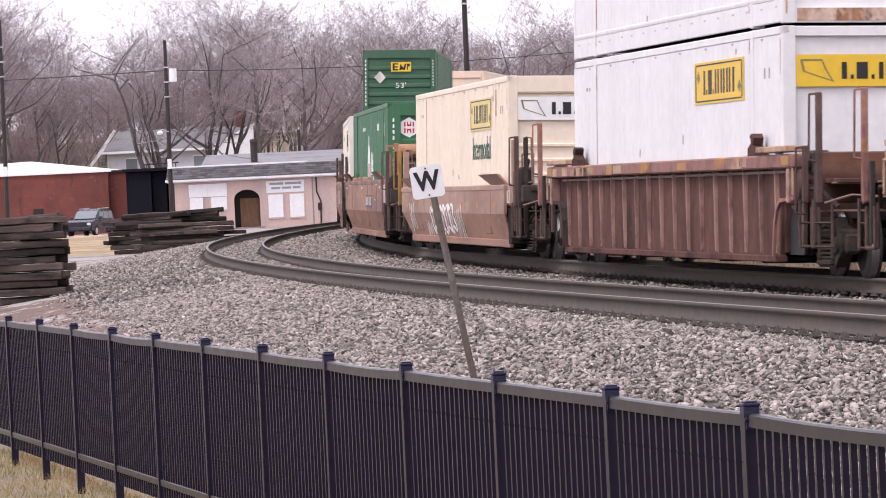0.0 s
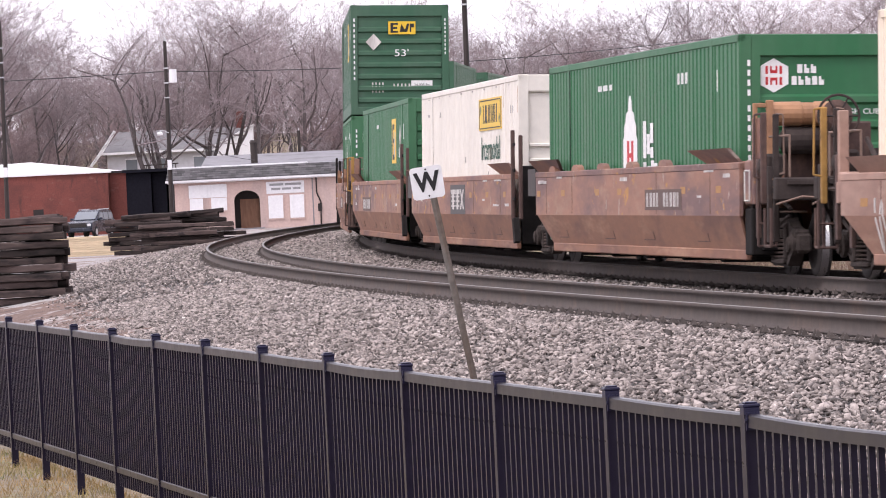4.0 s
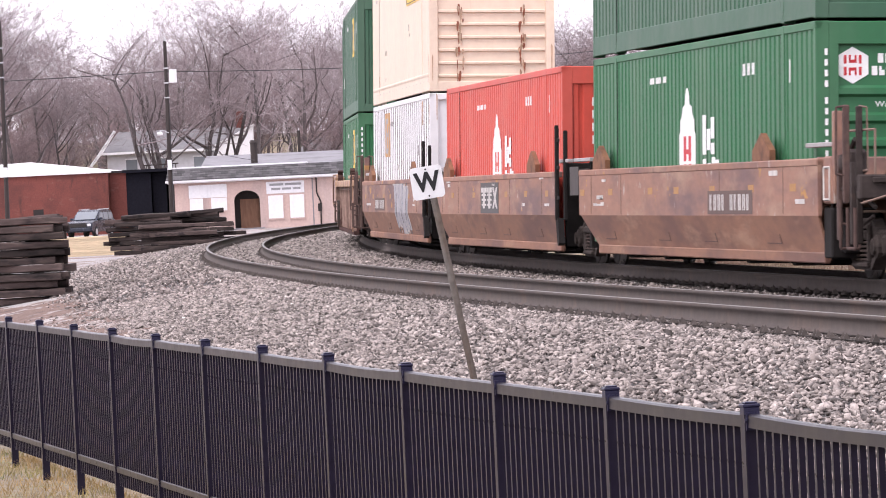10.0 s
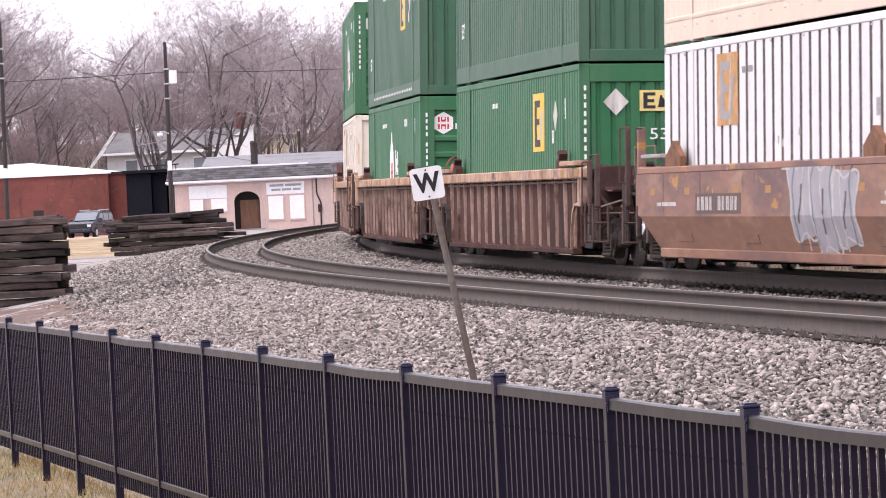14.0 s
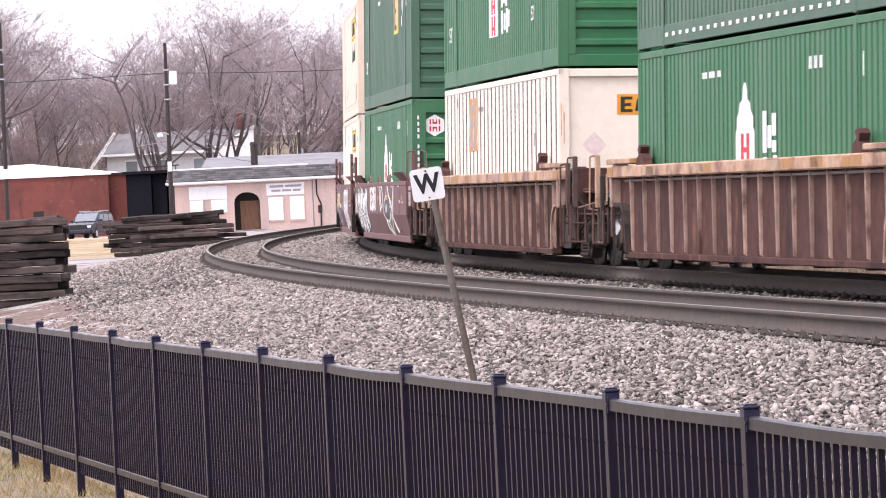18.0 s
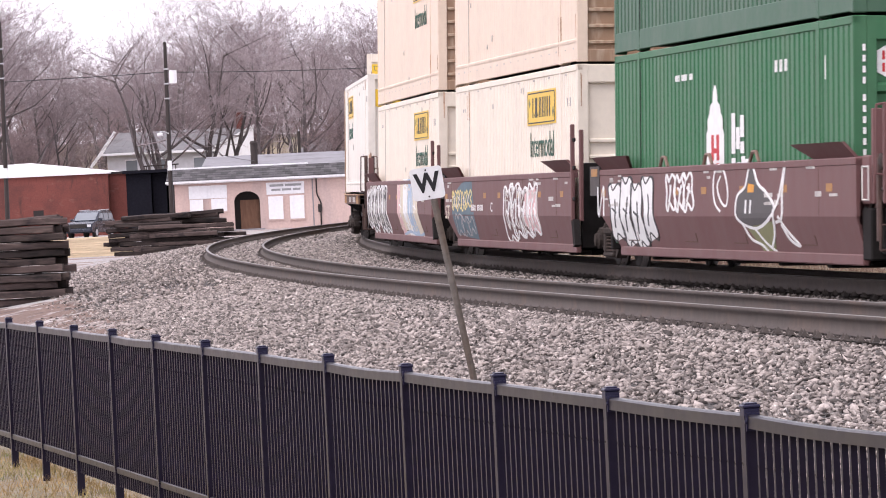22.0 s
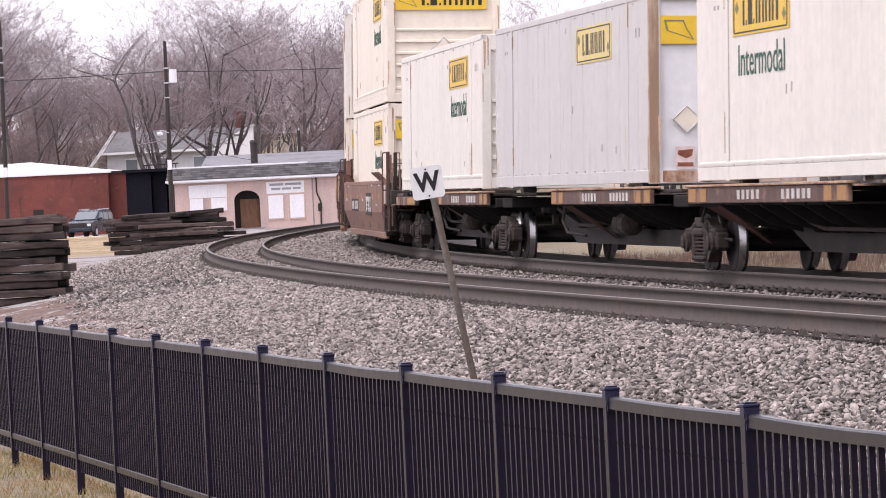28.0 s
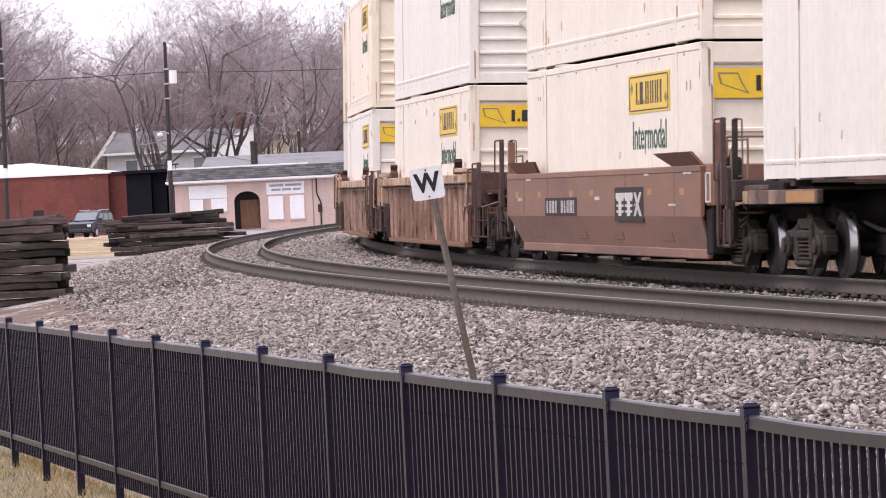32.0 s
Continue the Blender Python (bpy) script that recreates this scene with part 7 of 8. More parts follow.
def build_depot():
    g0 = -1.12
    root = thing("depot_building", "low pink stucco building with boarded windows and shingle roof edge", "building", pose(-17.3, 320, g0))
    W, H, D = 17.5, 3.25, 9.0
    # front wall in pieces round the arched doorway
    dx0, dx1 = 3.85, 5.52
    part("wall", Geo().box(0, dx0, 0, 0.25, 0, H), M_PINK, root, "pink stucco front wall")
    part("wall", Geo().box(dx1, W, 0, 0.25, 0, H), M_PINK, root)
    cx = (dx0 + dx1) / 2
    top = [(dx0, H), (dx0, 1.7)] + [(cx - 0.835 * math.cos(math.pi * i / 10), 1.95 + 0.62 * math.sin(math.pi * i / 10)) for i in range(11)] + [(dx1, 1.7), (dx1, H)]
    part("wall", Geo().prism(top, 0.0, 0.25, "y"), M_PINK, root, "arched head over the doorway")
    part("side_wall", Geo().box(-0.002, 0.25, 0.25, D, 0, H), M_PINK, root)
    part("side_wall", Geo().box(W - 0.25, W, 0.25, D, 0, H), M_PINK, root)
    part("back_wall", Geo().box(0.25, W - 0.25, D - 0.25, D, 0, H), M_PINK, root)
    part("porch_recess", Geo().box(dx0 - 0.2, dx1 + 0.2, 1.0, 1.1, 0, 2.9), M_DARK, root, "dark recessed porch")
    part("door", Geo().box(4.2, 5.45, 0.9, 0.99, 0, 2.0).box(4.62, 4.95, 0.87, 0.9, 0.15, 0.9).box(5.0, 5.33, 0.87, 0.9, 0.15, 0.9), M_DOOR, root, "brown panelled door")
    part("step", Geo().bevel_box(3.6, 5.8, -0.5, 0.0, 0, 0.12, 0.02), M_FLATROOF, root)
    # roof: eave board, sloping shingle band in courses, flat roof behind
    part("eave", Geo().bevel_box(-0.55, W + 0.4, -0.5, 0.0, H, H + 0.16, 0.02), M_BOARD, root, "white eave board")
    part("soffit", Geo().box(-0.45, W + 0.3, -0.4, 0.3, H - 0.05, H), M_BOARD, root)
    roof = part("roof_edge", Geo().prism([(-0.5, H + 0.16), (1.9, H + 0.92), (1.9, H + 0.16)], -0.5, W + 0.35, "x"), M_SHINGLE, root, "dark shingle roof edge")
    rnd = random.Random(4)
    tab = Geo().box(0, 0.5, -0.02, 0.42, 0.0, 0.035).mesh("shingle", M_SHINGLE)
    for row in range(5):
        for k in range(36):
            y = -0.5 + row * 0.47
            z = H + 0.16 + (row * 0.47) * 0.317 + 0.01
            part("shingle", tab, None, roof, at=pose(-0.5 + k * 0.505 + (row % 2) * 0.16, y, z, 17.6, 0, rnd.uniform(-1, 1)))
    part("coping", Geo().bevel_box(-0.5, 8.7, 1.88, 2.1, H + 0.9, H + 1.02, 0.02), M_BOARD, root, "white metal coping")
    part("flat_roof", Geo().prism([(2.0, H + 0.7), (2.0, H + 0.85), (12.5, H + 1.75), (12.5, H + 0.7)], 1.6, W + 3, "x"), M_FLATROOF, root, "grey rear roof")
    # boards over windows
    for x0, x1, z0, z1, nm in ((0.92, 3.4, 2.2, 3.05, "signboard"), (0.95, 1.82, 1.28, 2.17, "window_board"), (2.35, 3.38, 1.33, 2.17, "window_board"),
                               (6.07, 7.03, 0.66, 2.15, "window_board"), (7.47, 8.4, 0.64, 2.15, "window_board"), (5.98, 8.45, 2.27, 3.06, "signboard")):
        b = part(nm, Geo().bevel_box(x0, x1, -0.05, 0.0, z0, z1, 0.01), M_BOARD, root, "white painted board")
        if nm == "window_board":
            part("frame", Geo().box(x0 - 0.06, x1 + 0.06, -0.07, -0.001, z0 - 0.09, z0 - 0.01).box(x0 - 0.06, x0 - 0.005, -0.06, -0.001, z0, z1).box(x1 + 0.005, x1 + 0.06, -0.06, -0.001, z0, z1), M_PINK, root)
    rows = [(6.2, 7.1, 2.78, 2.93), (7.2, 8.25, 2.78, 2.93), (6.3, 6.9, 2.5, 2.64), (7.0, 7.6, 2.5, 2.64), (7.7, 8.2, 2.5, 2.64)]
    for x0, x1, z0, z1 in rows:
        part("lettering", Geo().box(x0, x1, -0.058, -0.052, z0, z1), M_BLUR, root, "faded grey lettering")
    part("downpipe", Geo().path([(9.25, -0.06, H), (9.25, -0.06, 2.2), (9.5, -0.06, 1.6), (9.45, -0.06, 0.1)], 0.05), M_DARK, root, "dark downpipe")
    part("corner_trim", Geo().box(8.95, 9.03, -0.03, 0.0, 0, H), M_FLATROOF, root)
    part("chimney_pipe", Geo().tube((5.1, 5, H + 0.9), (5.1, 5, H + 2.45), 0.24, 10).tube((5.1, 5, H + 2.45), (5.1, 5, H + 2.62), 0.3, 10, 0.2), M_POLE, root, "black metal chimney pipe")
    part("meter_box", Geo().bevel_box(9.3, 9.55, -0.12, -0.01, 1.0, 1.5, 0.02), M_DARK, root)


def build_red_building():
    root = thing("brick_warehouse", "low red brick warehouse with a white coated roof", "building", pose(-45.0, 335, -1.1))
    W = 22.4
    part("wall", Geo().box(0, W, 0, 0.3, 0, 4.2), M_REDWALL, root, "red brick front wall")
    part("wall", Geo().box(W, W + 1.6, 0.6, 0.9, 0, 4.15), M_REDWALL, root, "set-back red brick bay")
    part("side_wall", Geo().box(W - 0.3, W, 0.3, 14, 0, 4.2), M_REDWALL, root)
    part("side_wall", Geo().box(0, 0.3, 0.3, 14, 0, 4.2), M_REDWALL, root)
    part("roof", Geo().add([(-0.2, -0.15, 4.2), (W + 0.2, -0.15, 4.2), (W + 0.2, 14, 4.2), (-0.2, 14, 4.2), (6, 7, 4.9), (16.6, 7, 5.2), (-0.2, -0.15, 4.35), (W + 0.2, -0.15, 4.3), (W + 0.2, 14, 4.35), (-0.2, 14, 4.35)],
                           [(6, 7, 5, 4), (7, 8, 5), (8, 9, 4, 5), (9, 6, 4), (0, 1, 7, 6), (1, 2, 8, 7), (2, 3, 9, 8), (3, 0, 6, 9), (3, 2, 1, 0)]), M_SNOWROOF, root, "white low-pitched roof")
    part("bay_roof", Geo().box(W, W + 1.8, 0.4, 8, 4.15, 4.3), M_DARK, root)
    part("vent", Geo().box(17.2, 17.9, -0.03, 0.0, 0.9, 1.9), M_DARK, root, "dark wall vent")
    for x in (3, 8.3, 13.6):
        part("pilaster", Geo().box(x, x + 0.4, -0.06, 0.0, 0, 4.1), M_REDWALL, root)
    shed = thing("open_shed", "black open-fronted timber shed between two buildings", "shed", pose(-21.0, 332, -1.1))
    part("roof", Geo().box(-0.4, 3.7, -0.4, 7, 4.1, 4.3), M_SHED, shed, "flat dark roof")
    part("back_wall", Geo().box(-0.2, 3.3, 6.6, 6.8, 0, 4.1), M_SHED, shed)
    part("side_wall", Geo().box(-0.2, 0.0, 0.1, 6.6, 0, 4.1), M_SHED, shed)
    part("side_wall", Geo().box(3.1, 3.3, 0.1, 6.6, 0, 4.1), M_SHED, shed)
    part("door_panel", Geo().box(0.0, 1.5, 0.0, 0.08, 0, 4.05), M_SHED, shed, "black boarded door")
    part("door_panel", Geo().box(1.55, 2.5, 0.5, 0.58, 0, 4.05), M_SHED, shed)
    part("post", Geo().bevel_box(2.9, 3.1, -0.1, 0.1, 0, 4.1, 0.02), M_POLE, shed)
    part("roof_rail", Geo().path([(1.0, 0.3, 4.55), (3.4, 0.2, 4.6)], 0.05).path([(1.2, 0.3, 4.3), (1.2, 0.3, 4.6)], 0.04).path([(3.2, 0.2, 4.3), (3.2, 0.2, 4.6)], 0.04), M_POLE, shed)


def build_house():
    z0 = float(ground_z(-22.0, 420.0))
    root = thing("house", "white sided house with grey shingle roof on the rise", "house", pose(-28.9, 419, z0))
    e = 5.1 - z0
    r = 6.95 - z0
    part("wall", Geo().box(0.6, 12.6, 0.6, 8.6, -1, e), M_SIDING, root, "white siding walls")
    part("roof", Geo().add([(0.2, 0.0, e), (12.9, 0.0, e), (12.0, 4.5, r), (1.4, 4.5, r), (0.2, 9.2, e), (12.9, 9.2, e)],
                           [(0, 1, 2, 3), (5, 4, 3, 2), (4, 0, 3), (1, 5, 2), (0, 4, 5, 1)]), M_HOUSEROOF, root, "grey shingle roof")
    part("eave", Geo().box(0.1, 10.0, -0.12, 0.1, e - 0.12, e + 0.08), M_BOARD, root, "white eave board")
    part("gable", Geo().prism([(10.0, -1), (13.2, -1), (13.2, r - 0.1), (10.0, e + 0.15)], -1.2, 0.5, "y"), M_BOARD, root, "bright white half gable")
    part("gable_trim", Geo().prism([(9.9, e + 0.15), (13.3, r - 0.05), (13.3, r + 0.12), (9.9, e + 0.32)], -1.35, 0.6, "y"), M_BOARD, root)
    part("rake", Geo().prism([(-0.7, e - 1.1), (0.3, e + 0.1), (1.5, r), (1.3, r + 0.12), (0.0, e + 0.15), (-0.9, e - 1.0)], -0.2, 0.2, "y"), M_BOARD, root, "white raking board")
    part("chimney", Geo().bevel_box(11.6, 12.3, 4.2, 4.9, r - 0.4, r + 1.3, 0.03), M_REDWALL, root, "red brick chimney")
    for x in (2.2, 5.2, 8.0):
        w = part("window", Geo().box(x, x + 0.95, 0.52, 0.6, e - 1.9, e - 0.6), M_GLASS, root, "dark window pane")
        part("window_frame", Geo().box(x - 0.08, x + 1.03, 0.5, 0.58, e - 0.6, e - 0.5).box(x - 0.08, x + 1.03, 0.5, 0.58, e - 2.0, e - 1.9), M_BOARD, w)
    z1 = float(ground_z(-11.0, 430.0))
    h2 = thing("cottage", "small pale gabled cottage among bare trees", "house", pose(-12.4, 430, z1))
    e2, r2 = 4.3 - z1, 5.7 - z1
    part("wall", Geo().box(0, 4.6, 0, 6, -1, e2), M_SIDING, h2)
    part("roof", Geo().add([(-0.3, -0.3, e2), (4.9, -0.3, e2), (2.3, 1.8, r2 + 0.1), (1.2, 1.8, r2), (4.9, 6.2, e2), (-0.3, 6.2, e2)], [(0, 1, 2, 3), (1, 4, 2), (4, 5, 3, 2), (5, 0, 3), (0, 5, 4, 1)]), M_HOUSEROOF, h2, "grey roof")


def utility_pole(x, y, top, lean=0.0, lamp=False, box=False):
    z0 = float(ground_z(x, y))
    root = thing("utility_pole", "dark tarred wooden utility pole", "pole", pose(x, y, z0, 0, lean, 0), "utility poles")
    h = top - z0
    part("pole", Geo().tube((0, 0, -0.3), (0, 0, h), 0.15, 8, 0.1), M_POLE, root)
    part("insulator", Geo().tube((0, 0, h), (0, 0, h + 0.18), 0.05, 8, 0.03), M_METAL, root)
    for k in range(3):
        part("bracket", Geo().box(-0.16, 0.16, -0.18, -0.1, h - 1.7 - 0.9 * k, h - 1.62 - 0.9 * k), M_METAL, root)
    if lamp:
        part("lamp_arm", Geo().path([(0, -0.1, h - 5.6), (-0.35, -0.4, h - 5.45), (-0.5, -0.5, h - 5.5)], 0.035), M_METAL, root)
        part("lamp_head", Geo().lathe((-0.5, -0.5, h - 5.75), (0, 0, 1), [(0, 0.16), (0.12, 0.2), (0.22, 0.1)], 10), M_BOARD, root, "pale yard lamp head")
    if box:
        part("transformer", Geo().tube((0.42, -0.1, h - 2.55), (0.42, -0.1, h - 1.75), 0.24, 10), M_BOARD, root, "pale grey transformer can")
    part("ground_wire", Geo().path([(0.13, -0.1, 0), (0.12, -0.1, h - 3)], 0.02, 4), M_WIRE, root)
    part("marker", Geo().box(-0.13, 0.13, -0.19, -0.14, 4.0, 4.6), M_BOARD, root)


def wire(a, b, sag, r=0.022, more=None):
    pts = []
    for i in range(17):
        t = i / 16
        pts.append(tuple(a[k] + (b[k] - a[k]) * t - (sag * 4 * t * (1 - t) if k == 2 else 0) for k in range(3)))
    if more:
        c, sag2 = more
        for i in range(1, 17):
            t = i / 16
            pts.append(tuple(b[k] + (c[k] - b[k]) * t - (sag2 * 4 * t * (1 - t) if k == 2 else 0) for k in range(3)))
    g = Geo()
    for k, (x, y, z) in enumerate(pts):
        g.v += [(x, y, z + r), (x, y - r, z), (x, y, z - r), (x, y + r, z)]
        if k:
            g.f += [(4 * k - 4 + i, 4 * k - 4 + (i + 1) % 4, 4 * k + (i + 1) % 4, 4 * k + i) for i in range(4)]
    thing("overhead_wire", "thin dark overhead utility wire", "wire", geo=g, material=M_WIRE, group="overhead wires")


def build_ties():
    rnd = random.Random(11)
    kinds = []
    for k in range(6):
        g, n = Geo(), 7
        for i in range(n):
            x = -1.3 + 2.6 * i / (n - 1)
            w, lo, hi, sh = 0.112 + rnd.uniform(-0.012, 0.01), rnd.uniform(-0.004, 0.012), 0.158 + rnd.uniform(-0.016, 0.008), 0.014 * math.sin(x * 2.5 + 2 * k)
            g.v += [(x, -w + sh, lo + 0.015), (x, -w + 0.02 + sh, lo), (x, w - 0.02 + sh, lo), (x, w + sh, lo + 0.015), (x, w + sh, hi - 0.02), (x, w - 0.025 + sh, hi), (x, -w + 0.025 + sh, hi), (x, -w + sh, hi - 0.025)]
            if i:
                g.f += [(8 * i - 8 + j, 8 * i - 8 + (j + 1) % 8, 8 * i + (j + 1) % 8, 8 * i + j) for j in range(8)]
        g.f += [tuple(range(7, -1, -1)), tuple(range(8 * n - 8, 8 * n))]
        kinds.append(g.mesh("railway_tie", M_OLDTIE))

    def stack(label, x, y, turn, rows, deep, spread, gap=0.0, fall=0.0, ragged=0.0):
        root = thing("tie_stack", label, "tie stack", pose(x, y, float(ground_z(x, y)) + 0.005, 0, 0, turn), "stacks of old ties")
        for r in range(rows):
            for d in range(deep):
                if r > rows - 3 and rnd.random() < 0.25 * ragged:
                    continue
                out = rnd.uniform(-spread, spread) * (2.2 if rnd.random() < 0.2 * ragged else 1.0)
                part("tie", rnd.choice(kinds), None, root, at=pose(out + fall * r, d * 0.25 + rnd.uniform(-0.05, 0.05), r * (0.157 + gap) + (0.0 if r == 0 else rnd.uniform(0, 0.02)), rnd.uniform(-3, 3) if r else 0, rnd.uniform(-gap * 40, gap * 40) if r else 0, rnd.uniform(-3.5, 3.5) * (1 + 2.2 * ragged)))
        for k in range(int(5 * ragged)):
            part("tie", rnd.choice(kinds), None, root, at=pose(rnd.uniform(-0.5, 0.5), rnd.uniform(0, 0.25 * deep - 0.2), (rows - 1) * (0.157 + gap) + 0.08 * k, rnd.uniform(-12, 12), rnd.uniform(-4, 4), rnd.uniform(-16, 16)))
        return root

    stack("old creosoted railway ties stacked on gravel", -9.36, 104.0, 0, 11, 4, 0.16, 0.012, ragged=0.25)
    stack("old creosoted railway ties stacked on gravel", -11.95, 104.3, 1, 11, 4, 0.2, 0.009, ragged=0.25)
    stack("loose heap of old dark railway ties", -11.5, 190.0, -3, 7, 5, 0.34, 0.024, ragged=1.0)
    stack("loose heap of old dark railway ties", -9.6, 190.8, 4, 6, 4, 0.36, 0.024, ragged=1.0)
    stack("loose heap of old dark railway ties", -10.2, 188.6, 2, 4, 2, 0.4, 0.012, ragged=1.0)
    lum = thing("lumber_pile", "pile of fresh yellow lumber on gravel", "lumber", pose(-14.8, 203.0, float(ground_z(-14.8, 203.0))))
    board = Geo().bevel_box(-1.9, 1.9, -0.11, 0.11, 0, 0.085, 0.008).mesh("board", M_LUMBER)
    for r in range(9):
        for d in range(5):
            part("board", board, None, lum, at=pose(rnd.uniform(-0.05, 0.05), d * 0.235, 0.09 * r, 0, 0, rnd.uniform(-0.6, 0.6)))


def build_suv():
    x, y = -22.3, 312.0
    root = thing("parked_suv", "dark blue sport utility vehicle parked on the yard", "car", pose(x, y, -1.06, 0, 0, 254))
    hull = [(-2.2, 0.5), (-2.26, 0.75), (-2.2, 1.0), (-2.1, 1.1), (1.0, 1.1), (1.7, 1.05), (2.1, 0.95), (2.26, 0.78), (2.28, 0.5), (2.15, 0.36), (1.85, 0.34), (-1.85, 0.34), (-2.1, 0.38)]
    cabin = [(-2.14, 1.08), (-2.04, 1.42), (-1.86, 1.64), (-1.5, 1.72), (-0.6, 1.75), (0.1, 1.71), (0.4, 1.6), (0.72, 1.36), (1.04, 1.09)]

    def rounded_slab(profile, half, lean):
        """An outline with softened flanks: narrower towards its top and at both faces' edges."""
        g = Geo()
        zs = [z for _, z in profile]
        mid = (sum(x for x, _ in profile) / len(profile), (min(zs) + max(zs)) / 2)
        rings = ((-half, 0.93), (-half * 0.93, 1.0), (half * 0.93, 1.0), (half, 0.93))
        n = len(profile)
        for y, k in rings:
            g.v += [(mid[0] + (x - mid[0]) * (0.98 + 0.02 * (k == 1.0)), y * (1 - lean * max(0.0, z - 1.1)), mid[1] + (z - mid[1]) * k) for x, z in profile]
        for r in range(3):
            g.f += [(r * n + i, r * n + (i + 1) % n, (r + 1) * n + (i + 1) % n, (r + 1) * n + i) for i in range(n)]
        g.f += [tuple(range(n)), tuple(range(4 * n - 1, 3 * n - 1, -1))]
        return g

    part("body", rounded_slab(hull, 0.9, 0.0), M_SUV, root, "dark blue body")
    part("cabin", rounded_slab(cabin, 0.84, 0.2), M_SUV, root, "dark blue cabin")
    part("windscreen", Geo().prism([(1.0, 1.14), (0.74, 1.36), (0.42, 1.61), (0.39, 1.585), (0.7, 1.33), (0.96, 1.11)], -0.7, 0.7, "y"), M_GLASS, root, "windscreen with a pale sky reflection in its colour", at=pose(0.022, 0, 0.012))
    for sgn in (1, -1):
        for x0, x1, tap in ((0.78, -0.2, 0.42), (-0.28, -1.1, 0), (-1.18, -1.85, 0)):
            y1, y2 = sgn * 0.85, sgn * 0.775
            part("side_window", Geo().add([(x0, y1, 1.12), (x1, y1, 1.12), (x1, y2, 1.56), (x0 - tap, y2, 1.56), (x0, y1 - sgn * 0.02, 1.12), (x1, y1 - sgn * 0.02, 1.12), (x1, y2 - sgn * 0.02, 1.56), (x0 - tap, y2 - sgn * 0.02, 1.56)],
                                          [(0, 1, 2, 3), (7, 6, 5, 4), (0, 3, 7, 4), (1, 5, 6, 2), (0, 4, 5, 1), (3, 2, 6, 7)]), M_GLASS, root)
        part("headlight", Geo().bevel_box(2.2, 2.31, sgn * 0.72 - 0.12, sgn * 0.72 + 0.12, 0.72, 0.88, 0.02), M_LIGHTGLASS, root, "clear headlight")
        part("mirror", Geo().bevel_box(0.62, 0.82, sgn * 0.98 - 0.1, sgn * 0.98 + 0.1, 1.1, 1.25, 0.03), M_SUV, root)
        part("roof_rail", Geo().path([(-1.7, sgn * 0.66, 1.78), (0.2, sgn * 0.66, 1.76)], 0.025), M_METAL, root)
        for wx in (1.42, -1.38):
            w = part("wheel", Geo().lathe((wx, sgn * 0.92, 0.36), (0, -sgn, 0), [(0, 0.3), (0.03, 0.36), (0.2, 0.36), (0.22, 0.3)], 16), M_TYRE, root, "black tyre")
            part("rim", Geo().lathe((wx, sgn * 0.93, 0.36), (0, -sgn, 0), [(0, 0.21), (0.03, 0.19)], 12), M_METAL, w, "silver rim")
    part("bumper", Geo().bevel_box(2.2, 2.4, -0.85, 0.85, 0.4, 0.62, 0.04), M_SUV, root)
    part("grille", Geo().box(2.28, 2.32, -0.55, 0.55, 0.68, 0.92), M_DARK, root, "dark grille")


build_depot()
build_red_building()
build_house()
utility_pole(-16.45, 300, 10.8, 0.3, lamp=True, box=True)
utility_pole(-26.5, 300, 12.5, 0.4)
utility_pole(1.55, 240, 13.5, 0.2)
utility_pole(-9.55, 338, 5.4, 0, box=False)
wire((-60, 300, 9.4), (-16.45, 300, 8.95), 0.35)
wire((-16.45, 300, 8.95), (16.5, 306, 9.5), 0.5, more=((60, 310, 10.5), 0.6))
wire((-26.5, 300, 12.2), (-60, 296, 14.0), 0.3)
wire((-16.45, 300, 5.2), (-12.0, 321, 3.4), 0.3, 0.015)
build_ties()
build_suv()


# ---- bare winter trees ----
M_BARK = surface("grey_bark", (0.1, 0.085, 0.084), 0.95, grain=(0.7, 1.3, 5), bump=(0.02, 14), vary=0.25)
M_TWIG = surface("bare_twigs", (0.28, 0.232, 0.24), 0.95, grain=(0.8, 1.25, 3), vary=0.25)
M_REDTWIG = surface("reddish_brush_twigs", (0.25, 0.187, 0.19), 0.95, grain=(0.8, 1.25, 3), vary=0.22)


